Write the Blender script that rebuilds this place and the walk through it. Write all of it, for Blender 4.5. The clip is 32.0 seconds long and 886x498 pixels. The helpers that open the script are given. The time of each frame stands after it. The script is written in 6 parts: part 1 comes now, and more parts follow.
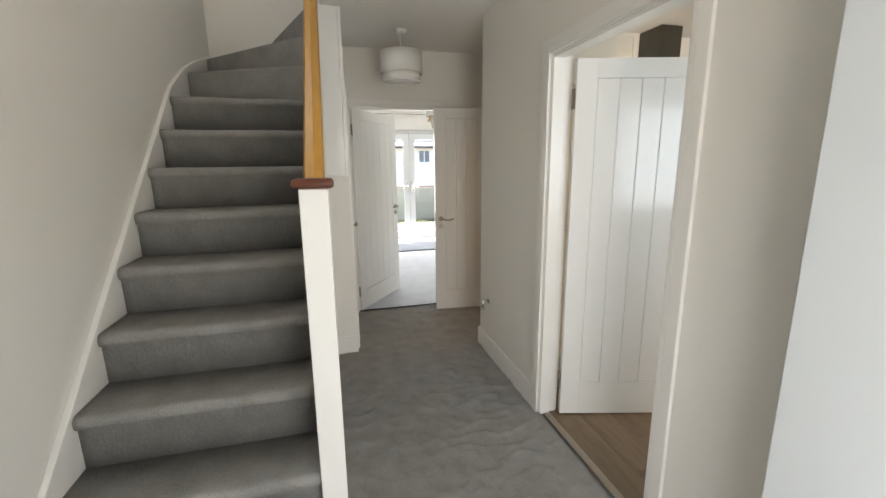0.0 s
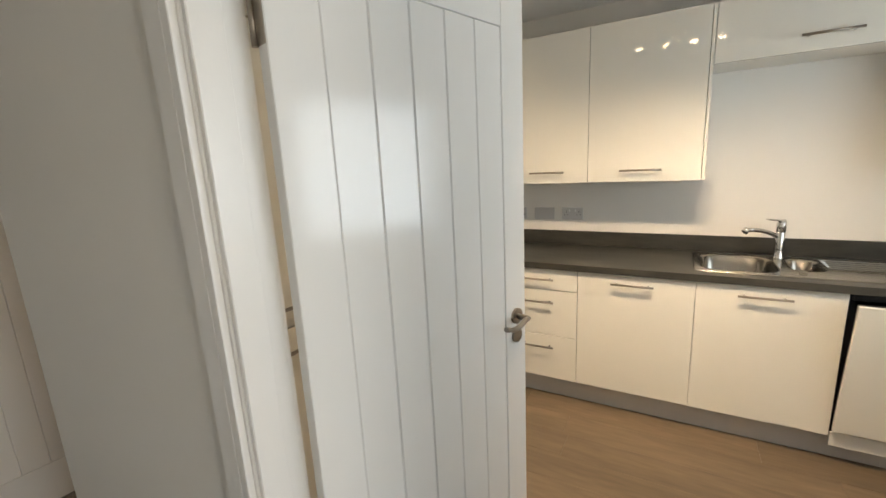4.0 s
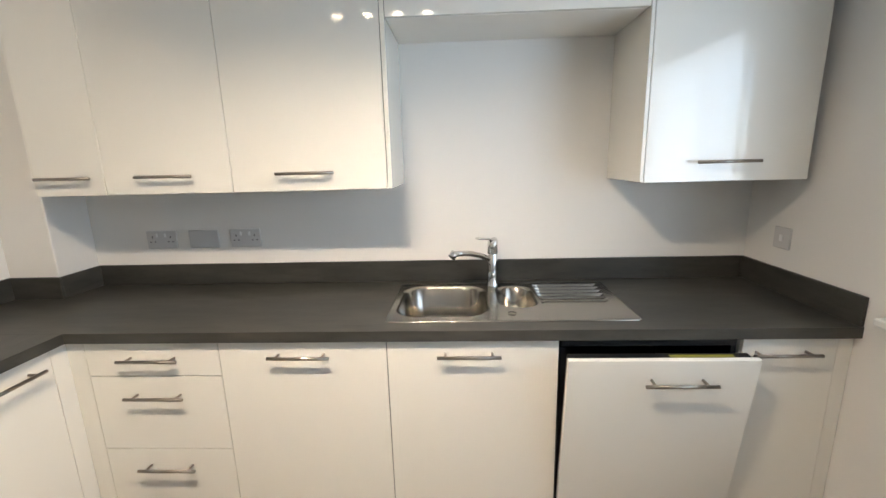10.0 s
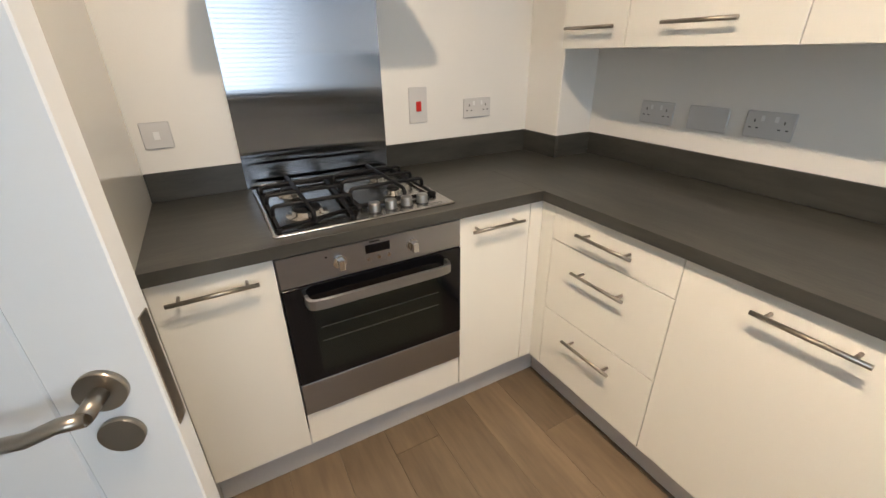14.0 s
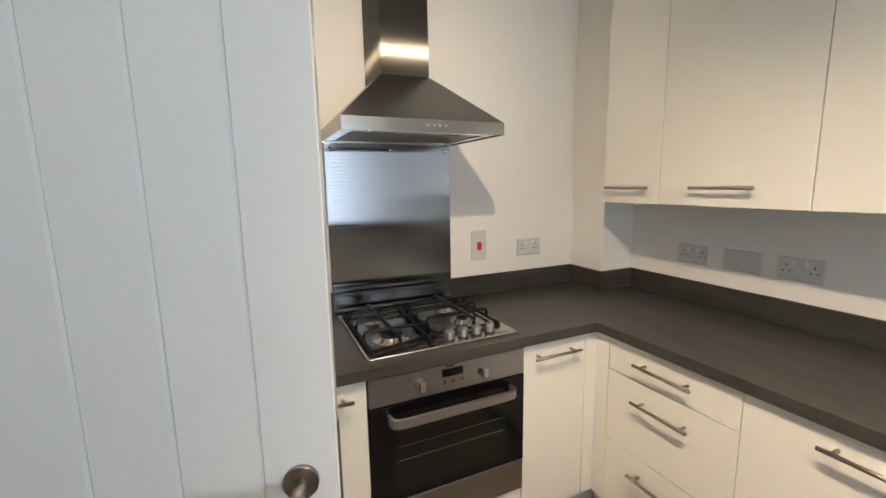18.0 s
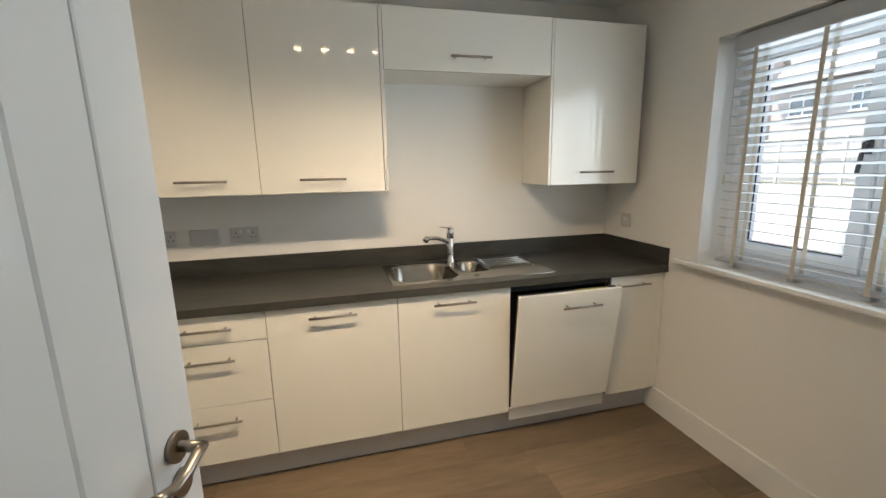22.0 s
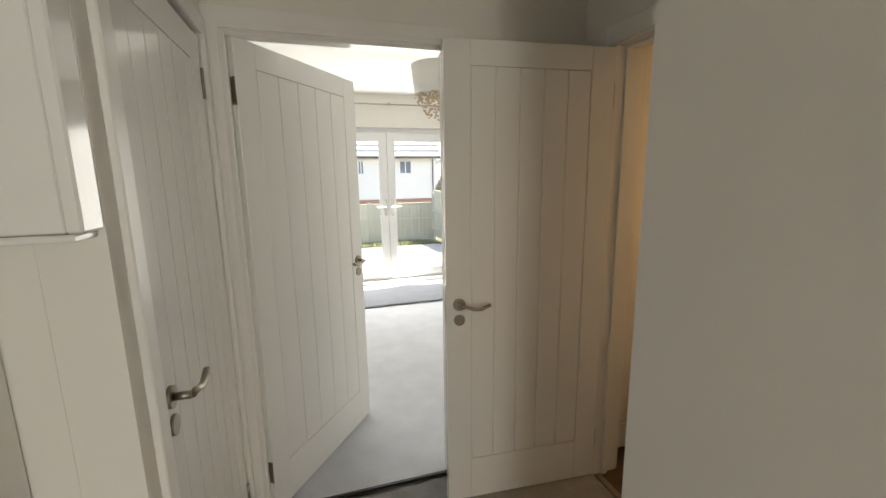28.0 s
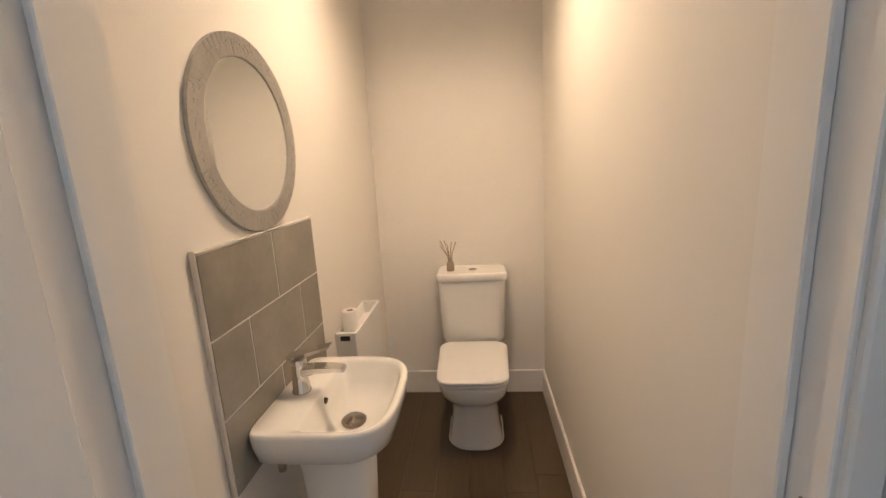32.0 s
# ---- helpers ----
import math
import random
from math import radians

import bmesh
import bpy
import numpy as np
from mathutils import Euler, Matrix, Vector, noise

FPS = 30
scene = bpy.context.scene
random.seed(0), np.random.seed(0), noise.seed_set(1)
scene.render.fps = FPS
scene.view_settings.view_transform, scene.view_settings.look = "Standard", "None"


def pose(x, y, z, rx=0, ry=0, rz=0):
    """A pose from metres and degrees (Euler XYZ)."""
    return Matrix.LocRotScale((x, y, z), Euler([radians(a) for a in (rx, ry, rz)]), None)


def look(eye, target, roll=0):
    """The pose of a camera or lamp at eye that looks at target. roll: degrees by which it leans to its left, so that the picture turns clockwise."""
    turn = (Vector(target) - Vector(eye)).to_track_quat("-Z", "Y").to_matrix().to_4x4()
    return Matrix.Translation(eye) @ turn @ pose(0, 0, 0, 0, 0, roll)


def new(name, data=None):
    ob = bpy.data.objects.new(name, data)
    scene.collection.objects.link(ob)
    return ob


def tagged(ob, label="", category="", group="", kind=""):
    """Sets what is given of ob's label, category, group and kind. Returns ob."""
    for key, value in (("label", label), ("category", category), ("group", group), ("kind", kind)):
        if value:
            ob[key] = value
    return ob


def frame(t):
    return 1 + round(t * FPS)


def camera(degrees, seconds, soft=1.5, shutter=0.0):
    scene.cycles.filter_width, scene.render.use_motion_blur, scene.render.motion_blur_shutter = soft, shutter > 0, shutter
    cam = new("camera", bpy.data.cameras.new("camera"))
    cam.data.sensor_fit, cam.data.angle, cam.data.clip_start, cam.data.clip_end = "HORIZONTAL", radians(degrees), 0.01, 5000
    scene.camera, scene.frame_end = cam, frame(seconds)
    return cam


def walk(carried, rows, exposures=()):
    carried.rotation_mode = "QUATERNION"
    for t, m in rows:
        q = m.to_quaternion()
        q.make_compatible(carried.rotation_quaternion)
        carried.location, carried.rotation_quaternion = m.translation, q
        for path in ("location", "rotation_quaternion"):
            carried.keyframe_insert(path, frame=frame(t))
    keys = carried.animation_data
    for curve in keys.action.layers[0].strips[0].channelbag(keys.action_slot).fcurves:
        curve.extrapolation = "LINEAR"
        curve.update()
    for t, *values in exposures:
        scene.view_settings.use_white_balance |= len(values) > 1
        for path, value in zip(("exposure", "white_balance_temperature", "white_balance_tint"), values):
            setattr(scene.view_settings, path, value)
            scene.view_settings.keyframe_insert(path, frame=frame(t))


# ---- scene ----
cam = camera(93.9, 32.0)

PATH = [
    (0, (-3.118, -2.4, 1.481), (-2.629, -0.504, 1.076), -0.6),
    (0.5, (-3.022, -2.176, 1.487), (-2.485, -0.288, 1.1), -0.5),
    (1, (-2.927, -1.966, 1.474), (-2.34, -0.093, 1.092), -0.7),
    (1.5, (-2.87, -1.715, 1.486), (-2.208, 0.133, 1.106), -0.7),
    (2, (-2.814, -1.528, 1.485), (-2.026, 0.272, 1.109), -0.9),
    (2.5, (-2.709, -1.352, 1.487), (-1.73, 0.354, 1.125), -1.2),
    (3, (-2.605, -1.241, 1.484), (-1.374, 0.293, 1.124), -1.4),
    (3.5, (-2.451, -1.125, 1.464), (-0.973, 0.176, 1.112), -2.1),
    (4, (-2.424, -1.047, 1.534), (-0.727, -0.071, 1.125), -2.9),
    (4.5, (-2.358, -1.005, 1.506), (-0.491, -0.405, 1.111), -3.0),
    (6.5, (-1.943, -0.798, 1.501), (-0.128, -1.544, 1.114), -1.1),
    (7, (-1.899, -0.834, 1.487), (-0.14, -1.702, 1.099), -0.9),
    (7.5, (-1.8, -0.896, 1.49), (-0.066, -1.808, 1.089), -0.6),
    (8, (-1.706, -0.952, 1.455), (0.047, -1.832, 1.065), -0.7),
    (8.5, (-1.568, -1.027, 1.45), (0.224, -1.82, 1.048), -0.8),
    (9, (-1.419, -1.161, 1.462), (0.429, -1.827, 1.085), -1.0),
    (9.5, (-1.341, -1.306, 1.454), (0.592, -1.646, 1.069), -0.9),
    (10, (-1.317, -1.417, 1.47), (0.636, -1.33, 1.05), -1.5),
    (10.5, (-1.302, -1.414, 1.484), (0.601, -0.996, 1.034), -3.1),
    (11, (-1.211, -1.408, 1.447), (0.599, -0.673, 1.02), -3.2),
    (11.5, (-1.142, -1.263, 1.428), (0.593, -0.375, 0.979), -2.3),
    (12, (-1.091, -1.113, 1.407), (0.547, -0.074, 0.92), -1.5),
    (12.5, (-1.047, -1.029, 1.402), (0.431, 0.193, 0.835), -1.5),
    (13, (-1.041, -1.009, 1.396), (0.253, 0.368, 0.74), -1.1),
    (13.5, (-1.024, -1.047, 1.396), (0.047, 0.463, 0.639), -0.9),
    (14, (-1.028, -1.101, 1.367), (-0.162, 0.484, 0.506), -0.9),
    (14.5, (-1.034, -1.141, 1.334), (-0.367, 0.49, 0.389), -1.1),
    (16.5, (-1.196, -1.207, 1.472), (-0.726, 0.692, 1.057), -0.1),
    (17, (-1.196, -1.226, 1.527), (-0.686, 0.681, 1.206), -0.1),
    (17.5, (-1.214, -1.214, 1.495), (-0.585, 0.663, 1.212), -0.5),
    (18, (-1.229, -1.205, 1.466), (-0.411, 0.593, 1.155), -1.0),
    (18.5, (-1.217, -1.15, 1.431), (-0.124, 0.49, 1.089), -1.4),
    (19, (-1.196, -1.053, 1.44), (0.229, 0.296, 1.056), -1.7),
    (19.5, (-1.198, -0.992, 1.459), (0.532, -0.076, 1.049), -2.7),
    (20, (-1.289, -0.92, 1.479), (0.637, -0.609, 1.04), -3.3),
    (20.5, (-1.444, -0.919, 1.464), (0.506, -1.096, 1.055), -2.8),
    (21, (-1.589, -0.923, 1.46), (0.324, -1.341, 1.056), -2.0),
    (21.5, (-1.746, -0.904, 1.468), (0.144, -1.424, 1.073), -1.4),
    (22, (-1.909, -0.889, 1.48), (-0.01, -1.384, 1.095), -1.1),
    (22.5, (-2.066, -0.873, 1.484), (-0.132, -1.216, 1.105), -0.5),
    (23, (-2.146, -0.891, 1.492), (-0.181, -0.912, 1.118), -0.1),
    (23.5, (-2.232, -0.904, 1.497), (-0.31, -0.49, 1.134), -0.3),
    (24, (-2.319, -0.846, 1.513), (-0.533, -0.019, 1.156), -0.6),
    (24.5, (-2.393, -0.847, 1.501), (-0.84, 0.368, 1.164), -1.1),
    (25, (-2.457, -0.773, 1.518), (-1.153, 0.71, 1.203), -0.1),
    (25.5, (-2.531, -0.732, 1.506), (-1.479, 0.94, 1.192), -0.0),
    (26, (-2.599, -0.692, 1.506), (-1.787, 1.106, 1.173), 0.1),
    (26.5, (-2.645, -0.632, 1.505), (-2.038, 1.24, 1.148), 0.1),
    (28.5, (-2.675, 0.184, 1.46), (-2.095, 2.064, 1.105), -0.9),
    (28.7, (-2.665, 0.272, 1.443), (-2.004, 2.127, 1.093), -1.1),
    (29, (-2.642, 0.444, 1.434), (-1.811, 2.226, 1.069), -0.4),
    (29.3, (-2.563, 0.559, 1.453), (-1.584, 2.263, 1.082), -1.6),
    (29.5, (-2.543, 0.632, 1.433), (-1.415, 2.246, 1.08), -1.3),
    (30, (-2.463, 0.792, 1.414), (-1.007, 2.12, 1.076), -2.2),
    (30.5, (-2.358, 0.898, 1.43), (-0.637, 1.852, 1.073), -2.4),
    (31, (-2.179, 0.93, 1.413), (-0.285, 1.467, 1.058), -2.5),
    (31.5, (-1.999, 0.962, 1.412), (-0.059, 1.291, 1.057), -2.9),
    (32, (-1.814, 1.040, 1.408), (0.138, 1.222, 1.012), -3.2),
]
walk(cam, [(t, look(eye, target, roll)) for t, eye, target, roll in PATH], [(0.0, 2.62, 7000, 10), (2.0, 2.55, 6900, 10), (3.0, 2.25, 6900, 10), (4.0, 2.38, 7100, 10), (7.0, 1.92, 8000, 12), (9.0, 1.93, 7600, 11), (10.0, 2.5, 6000, 10), (11.0, 2.52, 6100, 11), (14.0, 2.48, 6400, 11), (17.0, 2.3, 6600, 11), (19.0, 2.35, 6100, 10), (20.0, 2.5, 5600, 6), (21.0, 2.28, 6200, 8), (22.0, 2.08, 6800, 9), (23.0, 2.1, 6800, 9), (24.0, 2.4, 6800, 9), (25.0, 2.25, 7200, 9), (26.0, 2.5, 7300, 6), (29.0, 2.35, 8000, 10), (30.0, 2.25, 9800, 10), (30.5, 2.5, 10000, 10), (31.0, 3.4, 10400, 10), (31.5, 3.45, 6900, 10), (32.0, 3.55, 5300, 10)])

# ---- world, sun, large lights ----
SUN_EL, SUN_AZ = 58.0, -68.0
world = bpy.data.worlds.new("world")
scene.world = world
world.use_nodes = True
wn = world.node_tree.nodes
sky = wn.new("ShaderNodeTexSky")
sky.sky_type, sky.sun_disc = "NISHITA", False
sky.sun_elevation, sky.sun_rotation = radians(SUN_EL), radians(-SUN_AZ)
wn["Background"].inputs["Strength"].default_value = 0.11
world.node_tree.links.new(sky.outputs[0], wn["Background"].inputs["Color"])


def lamp(name, kind, energy, colour, m, **keys):
    data = bpy.data.lights.new(name, kind)
    data.energy, data.color = energy, colour
    for k, v in keys.items():
        if k == "size":
            data.size = v
        elif k == "size_y":
            data.shape, data.size_y = "RECTANGLE", v
        elif k == "angle":
            data.angle = v
        elif k == "radius":
            data.shadow_soft_size = v
        elif k == "spread":
            data.spread = v
        elif k == "cone":
            data.spot_size, data.spot_blend = v
    ob = new(name, data)
    ob.matrix_basis = m
    return ob


sun_to = Vector((-math.sin(radians(SUN_AZ)) * math.cos(radians(SUN_EL)), math.cos(radians(SUN_AZ)) * math.cos(radians(SUN_EL)), math.sin(radians(SUN_EL))))
lamp("sun", "SUN", 3.6, (1.0, 0.95, 0.88), look(sun_to * 30, (0, 0, 0)), angle=radians(0.55))
# skylight towards the openings: kitchen window, front door, garden doors, assumed stair opening
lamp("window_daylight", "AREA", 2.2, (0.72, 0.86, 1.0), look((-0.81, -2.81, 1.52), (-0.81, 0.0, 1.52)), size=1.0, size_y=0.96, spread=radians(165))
# added fill before the blind: brightens the room, leaves the slats unlit
lamp("room_side_fill", "AREA", 1.9, (0.78, 0.89, 1.0), look((-0.83, -2.704, 1.51), (-0.83, 0.0, 1.51)), size=1.1, size_y=1.0, spread=radians(165))
lamp("entrance_daylight", "AREA", 4.7, (1.0, 0.97, 0.91), look((-2.6, -3.0, 1.1), (-2.6, 0, 1.0)), size=0.9, size_y=2.0)
lamp("garden_daylight", "AREA", 12.5, (0.92, 0.96, 1.0), look((-1.7, 5.585, 1.08), (-1.7, 0.0, 0.9)), size=1.9, size_y=1.9)
# added warm fill in an unseen, assumed opening above the stairs
lamp("stairwell_fill", "AREA", 1.9, (1.0, 0.90, 0.78), look((-4.25, 0.1, 3.9), (-3.0, 0.2, 3.2)), size=1.2, size_y=1.1)

# ---- materials ----
MATS = {}


def mat(name, base, rough=0.5, metal=0.0, var=0.0, vscale=4.0, bump=0.0, bscale=60.0, spec=0.5, coat=0.0, stretch=(1, 1, 1), island=0.0, offset=0.0, fine=0.0, fscale=200.0):
    """A principled surface: base colour with slow stains (var), fine grain (fine) and relief (bump)."""
    if name in MATS:
        return MATS[name]
    m = bpy.data.materials.new(name)
    m.use_nodes = True
    n, l = m.node_tree.nodes, m.node_tree.links
    p = n["Principled BSDF"]
    p.inputs["Roughness"].default_value, p.inputs["Metallic"].default_value = rough, metal
    p.inputs["Specular IOR Level"].default_value, p.inputs["Coat Weight"].default_value = spec, coat
    p.inputs["Coat Roughness"].default_value = 0.02
    p.inputs["Base Color"].default_value = (*base, 1)
    co = n.new("ShaderNodeTexCoord")
    mp = n.new("ShaderNodeMapping")
    mp.inputs["Scale"].default_value = stretch
    l.new(co.outputs["Object"], mp.inputs["Vector"])
    if offset:
        info, mul, add = n.new("ShaderNodeObjectInfo"), n.new("ShaderNodeMath"), n.new("ShaderNodeVectorMath")
        mul.operation = "MULTIPLY"
        mul.inputs[1].default_value = offset
        l.new(info.outputs["Random"], mul.inputs[0])
        l.new(co.outputs["Object"], add.inputs[0])
        l.new(mul.outputs[0], add.inputs[1])
        l.new(add.outputs[0], mp.inputs["Vector"])
    last = None

    def shade(fac, amount, prev):
        mix = n.new("ShaderNodeMix")
        mix.data_type, mix.blend_type = "RGBA", "MULTIPLY"
        ramp = n.new("ShaderNodeMapRange")
        ramp.inputs["To Min"].default_value, ramp.inputs["To Max"].default_value = 1 - amount, 1 + amount * 0.6
        l.new(fac, ramp.inputs["Value"])
        mix.inputs["Factor"].default_value = 1.0
        if prev is None:
            mix.inputs[6].default_value = (*base, 1)
        else:
            l.new(prev, mix.inputs[6])
        l.new(ramp.outputs["Result"], mix.inputs[7])
        return mix.outputs[2]

    if var:
        t = n.new("ShaderNodeTexNoise")
        t.inputs["Scale"].default_value, t.inputs["Detail"].default_value = vscale, 5
        l.new(mp.outputs[0], t.inputs["Vector"])
        last = shade(t.outputs["Fac"], var, last)
        rr = n.new("ShaderNodeMapRange")
        rr.inputs["To Min"].default_value, rr.inputs["To Max"].default_value = max(0.02, rough * 0.96), min(1, rough * 1.04)
        l.new(t.outputs["Fac"], rr.inputs["Value"])
        l.new(rr.outputs["Result"], p.inputs["Roughness"])
    if fine:
        t = n.new("ShaderNodeTexNoise")
        t.inputs["Scale"].default_value, t.inputs["Detail"].default_value = fscale, 3
        l.new(mp.outputs[0], t.inputs["Vector"])
        last = shade(t.outputs["Fac"], fine, last)
    if island:
        t = n.new("ShaderNodeObjectInfo")
        last = shade(t.outputs["Random"], island, last)
    if last is not None:
        l.new(last, p.inputs["Base Color"])
    if bump:
        t = n.new("ShaderNodeTexNoise")
        t.inputs["Scale"].default_value, t.inputs["Detail"].default_value = bscale, 4
        l.new(mp.outputs[0], t.inputs["Vector"])
        b = n.new("ShaderNodeBump")
        b.inputs["Strength"].default_value, b.inputs["Distance"].default_value = bump, 0.004
        l.new(t.outputs["Fac"], b.inputs["Height"])
        l.new(b.outputs["Normal"], p.inputs["Normal"])
    MATS[name] = m
    return m


def glass(name, colour=(1, 1, 1), rough=0.0):
    if name in MATS:
        return MATS[name]
    m = bpy.data.materials.new(name)
    m.use_nodes = True
    p = m.node_tree.nodes["Principled BSDF"]
    p.inputs["Base Color"].default_value = (*colour, 1)
    p.inputs["Transmission Weight"].default_value, p.inputs["Roughness"].default_value, p.inputs["IOR"].default_value = 1.0, rough, 1.45
    MATS[name] = m
    return m


def glow(name, colour, strength):
    m = mat(name, colour, 0.4)
    p = m.node_tree.nodes["Principled BSDF"]
    p.inputs["Emission Color"].default_value, p.inputs["Emission Strength"].default_value = (*colour, 1), strength
    return m


WALL = mat("painted_plaster", (0.80, 0.78, 0.735), 0.75, var=0.03, vscale=1.5, bump=0.06, bscale=140)
CEIL = mat("ceiling_paint", (0.84, 0.83, 0.80), 0.85, var=0.03, vscale=1.2, bump=0.1, bscale=120)
GLOSS = mat("white_gloss_paint", (0.82, 0.82, 0.80), 0.13, var=0.02, vscale=3, bump=0.05, bscale=14, stretch=(2, 2, 0.6))
TRIM = mat("satin_trim_paint", (0.82, 0.81, 0.78), 0.30, var=0.02, vscale=4, bump=0.08, bscale=40)
CREAM = mat("cream_gloss_laminate", (0.80, 0.775, 0.70), 0.07, var=0.012, vscale=2, coat=0.5)
CARCASS = mat("white_melamine", (0.78, 0.765, 0.71), 0.4, var=0.02)
PLINTH = mat("grey_plinth_board", (0.56, 0.55, 0.54), 0.4, var=0.05, fine=0.05)


def slate(name, stretch):
    """Dark slate laminate: cloudy grey-brown with drawn-out pale streaks and thin dark veins."""
    m = mat(name, (0.062, 0.058, 0.050), 0.34, stretch=stretch, bump=0.10, bscale=120, spec=0.4)
    n, l = m.node_tree.nodes, m.node_tree.links
    p, mp = n["Principled BSDF"], n["Mapping"]
    colour = None
    for scale, detail, low, high, a, b in ((5.0, 6, 0.32, 0.70, (0.038, 0.038, 0.034), (0.061, 0.059, 0.051)), (26.0, 6, 0.30, 0.72, (0.76, 0.765, 0.77), (1.26, 1.25, 1.22)), (11.0, 9, 0.485, 0.50, (0.82, 0.82, 0.83), (1, 1, 1))):
        t, r = n.new("ShaderNodeTexNoise"), n.new("ShaderNodeValToRGB")
        t.inputs["Scale"].default_value, t.inputs["Detail"].default_value = scale, detail
        l.new(mp.outputs[0], t.inputs["Vector"])
        r.color_ramp.elements[0].position, r.color_ramp.elements[0].color = low, (*a, 1)
        r.color_ramp.elements[1].position, r.color_ramp.elements[1].color = high, (*b, 1)
        if low > 0.4:
            r.color_ramp.elements[0].color = (1, 1, 1, 1)
            e = r.color_ramp.elements.new(0.492)
            e.color = (*a, 1)
        l.new(t.outputs["Fac"], r.inputs["Fac"])
        if colour is None:
            colour = r.outputs["Color"]
        else:
            mix = n.new("ShaderNodeMix")
            mix.data_type, mix.blend_type = "RGBA", "MULTIPLY"
            mix.inputs["Factor"].default_value = 1.0
            l.new(colour, mix.inputs[6])
            l.new(r.outputs["Color"], mix.inputs[7])
            colour = mix.outputs[2]
    l.new(colour, p.inputs["Base Color"])
    return m


WORKTOP = slate("dark_slate_laminate", (1, 0.22, 1))
WORKTOP2 = slate("dark_slate_laminate_along", (0.22, 1, 1))
STEEL = mat("brushed_steel", (0.52, 0.51, 0.49), 0.30, 1.0, var=0.05, vscale=12, stretch=(0.1, 1, 4))
SINKST = mat("sink_steel", (0.315, 0.295, 0.260), 0.20, 1.0, var=0.03, vscale=2.5)
HOODST = mat("hood_steel", (0.37, 0.36, 0.335), 0.26, 1.0, var=0.05, vscale=12, stretch=(0.1, 1, 4))
PANELST = mat("oven_panel_steel", (0.34, 0.345, 0.36), 0.30, 1.0, var=0.05, vscale=12, stretch=(0.1, 1, 4))
CHROME = mat("chrome", (0.72, 0.71, 0.69), 0.10, 1.0, var=0.05, vscale=20)
NICKEL = mat("satin_nickel", (0.36, 0.32, 0.27), 0.30, 1.0, var=0.06, vscale=30)
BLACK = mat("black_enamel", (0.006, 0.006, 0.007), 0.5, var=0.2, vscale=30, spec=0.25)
BGLASS = mat("black_oven_glass", (0.004, 0.004, 0.005), 0.05, spec=0.3)
# for rubber and dark marks, and for painted shade in gaps and holes
DARK = mat("dark_rubber_and_shade", (0.015, 0.015, 0.016), 0.6, var=0.2)
PLASTIC = mat("white_plastic", (0.78, 0.78, 0.77), 0.35, var=0.02)
RED = mat("red_plastic", (0.55, 0.02, 0.015), 0.35)
CARPET = mat("grey_carpet", (0.33, 0.325, 0.315), 0.95, var=0.34, vscale=9, bump=1.0, bscale=70, fine=0.6, fscale=300, spec=0.12)
CARPET2 = mat("pale_grey_carpet", (0.66, 0.68, 0.73), 0.95, var=0.2, vscale=6, bump=0.9, bscale=120, fine=0.35, fscale=350, spec=0.12)
OAK = mat("varnished_oak", (0.60, 0.32, 0.06), 0.35, var=0.25, vscale=5, stretch=(1, 0.12, 0.12), fine=0.25, fscale=90)
MAHOG = mat("dark_stained_wood", (0.105, 0.03, 0.014), 0.3, var=0.3, vscale=8, stretch=(0.2, 1, 1))
PLANK = mat("oak_vinyl_plank", (0.195, 0.140, 0.088), 0.42, var=0.5, vscale=7, stretch=(1, 0.14, 1), fine=0.36, fscale=45, island=0.22, offset=37.0, bump=0.08, bscale=80)
DARKPLANK = mat("dark_vinyl_plank", (0.092, 0.064, 0.036), 0.34, var=0.45, vscale=6, stretch=(0.12, 1, 1), fine=0.3, fscale=60, island=0.10, offset=37.0)
UPVC = mat("white_upvc", (0.84, 0.85, 0.86), 0.25, var=0.01)
SLATM = mat("painted_wood_slat", (0.50, 0.515, 0.53), 0.4, var=0.03)
TAPE = mat("cream_ladder_tape", (0.68, 0.62, 0.52), 0.9, var=0.08, vscale=50, bump=0.2, bscale=400)
tn, tk = TAPE.node_tree.nodes, TAPE.node_tree.links
weave, thin = tn.new("ShaderNodeMixShader"), tn.new("ShaderNodeBsdfTranslucent")
weave.inputs["Fac"].default_value, thin.inputs["Color"].default_value = 0.3, (0.66, 0.60, 0.50, 1)
tk.new(tn["Principled BSDF"].outputs[0], weave.inputs[1])
tk.new(thin.outputs[0], weave.inputs[2])
tk.new(weave.outputs[0], tn["Material Output"].inputs["Surface"])
GLASS = glass("clear_glass")

# ---- mesh helpers ----


def bx(x0, x1, y0, y1, z0, z1, bev=0.0015, seg=1):
    bm = bmesh.new()
    xs, ys, zs = sorted((x0, x1)), sorted((y0, y1)), sorted((z0, z1))
    bmesh.ops.create_cube(bm, size=1)
    for v in bm.verts:
        v.co = (xs[0] if v.co.x < 0 else xs[1], ys[0] if v.co.y < 0 else ys[1], zs[0] if v.co.z < 0 else zs[1])
    b = min(bev, 0.45 * min(xs[1] - xs[0], ys[1] - ys[0], zs[1] - zs[0]))
    if b > 0:
        bmesh.ops.bevel(bm, geom=list(bm.edges), offset=b, segments=seg, affect="EDGES", profile=0.5)
    return bm


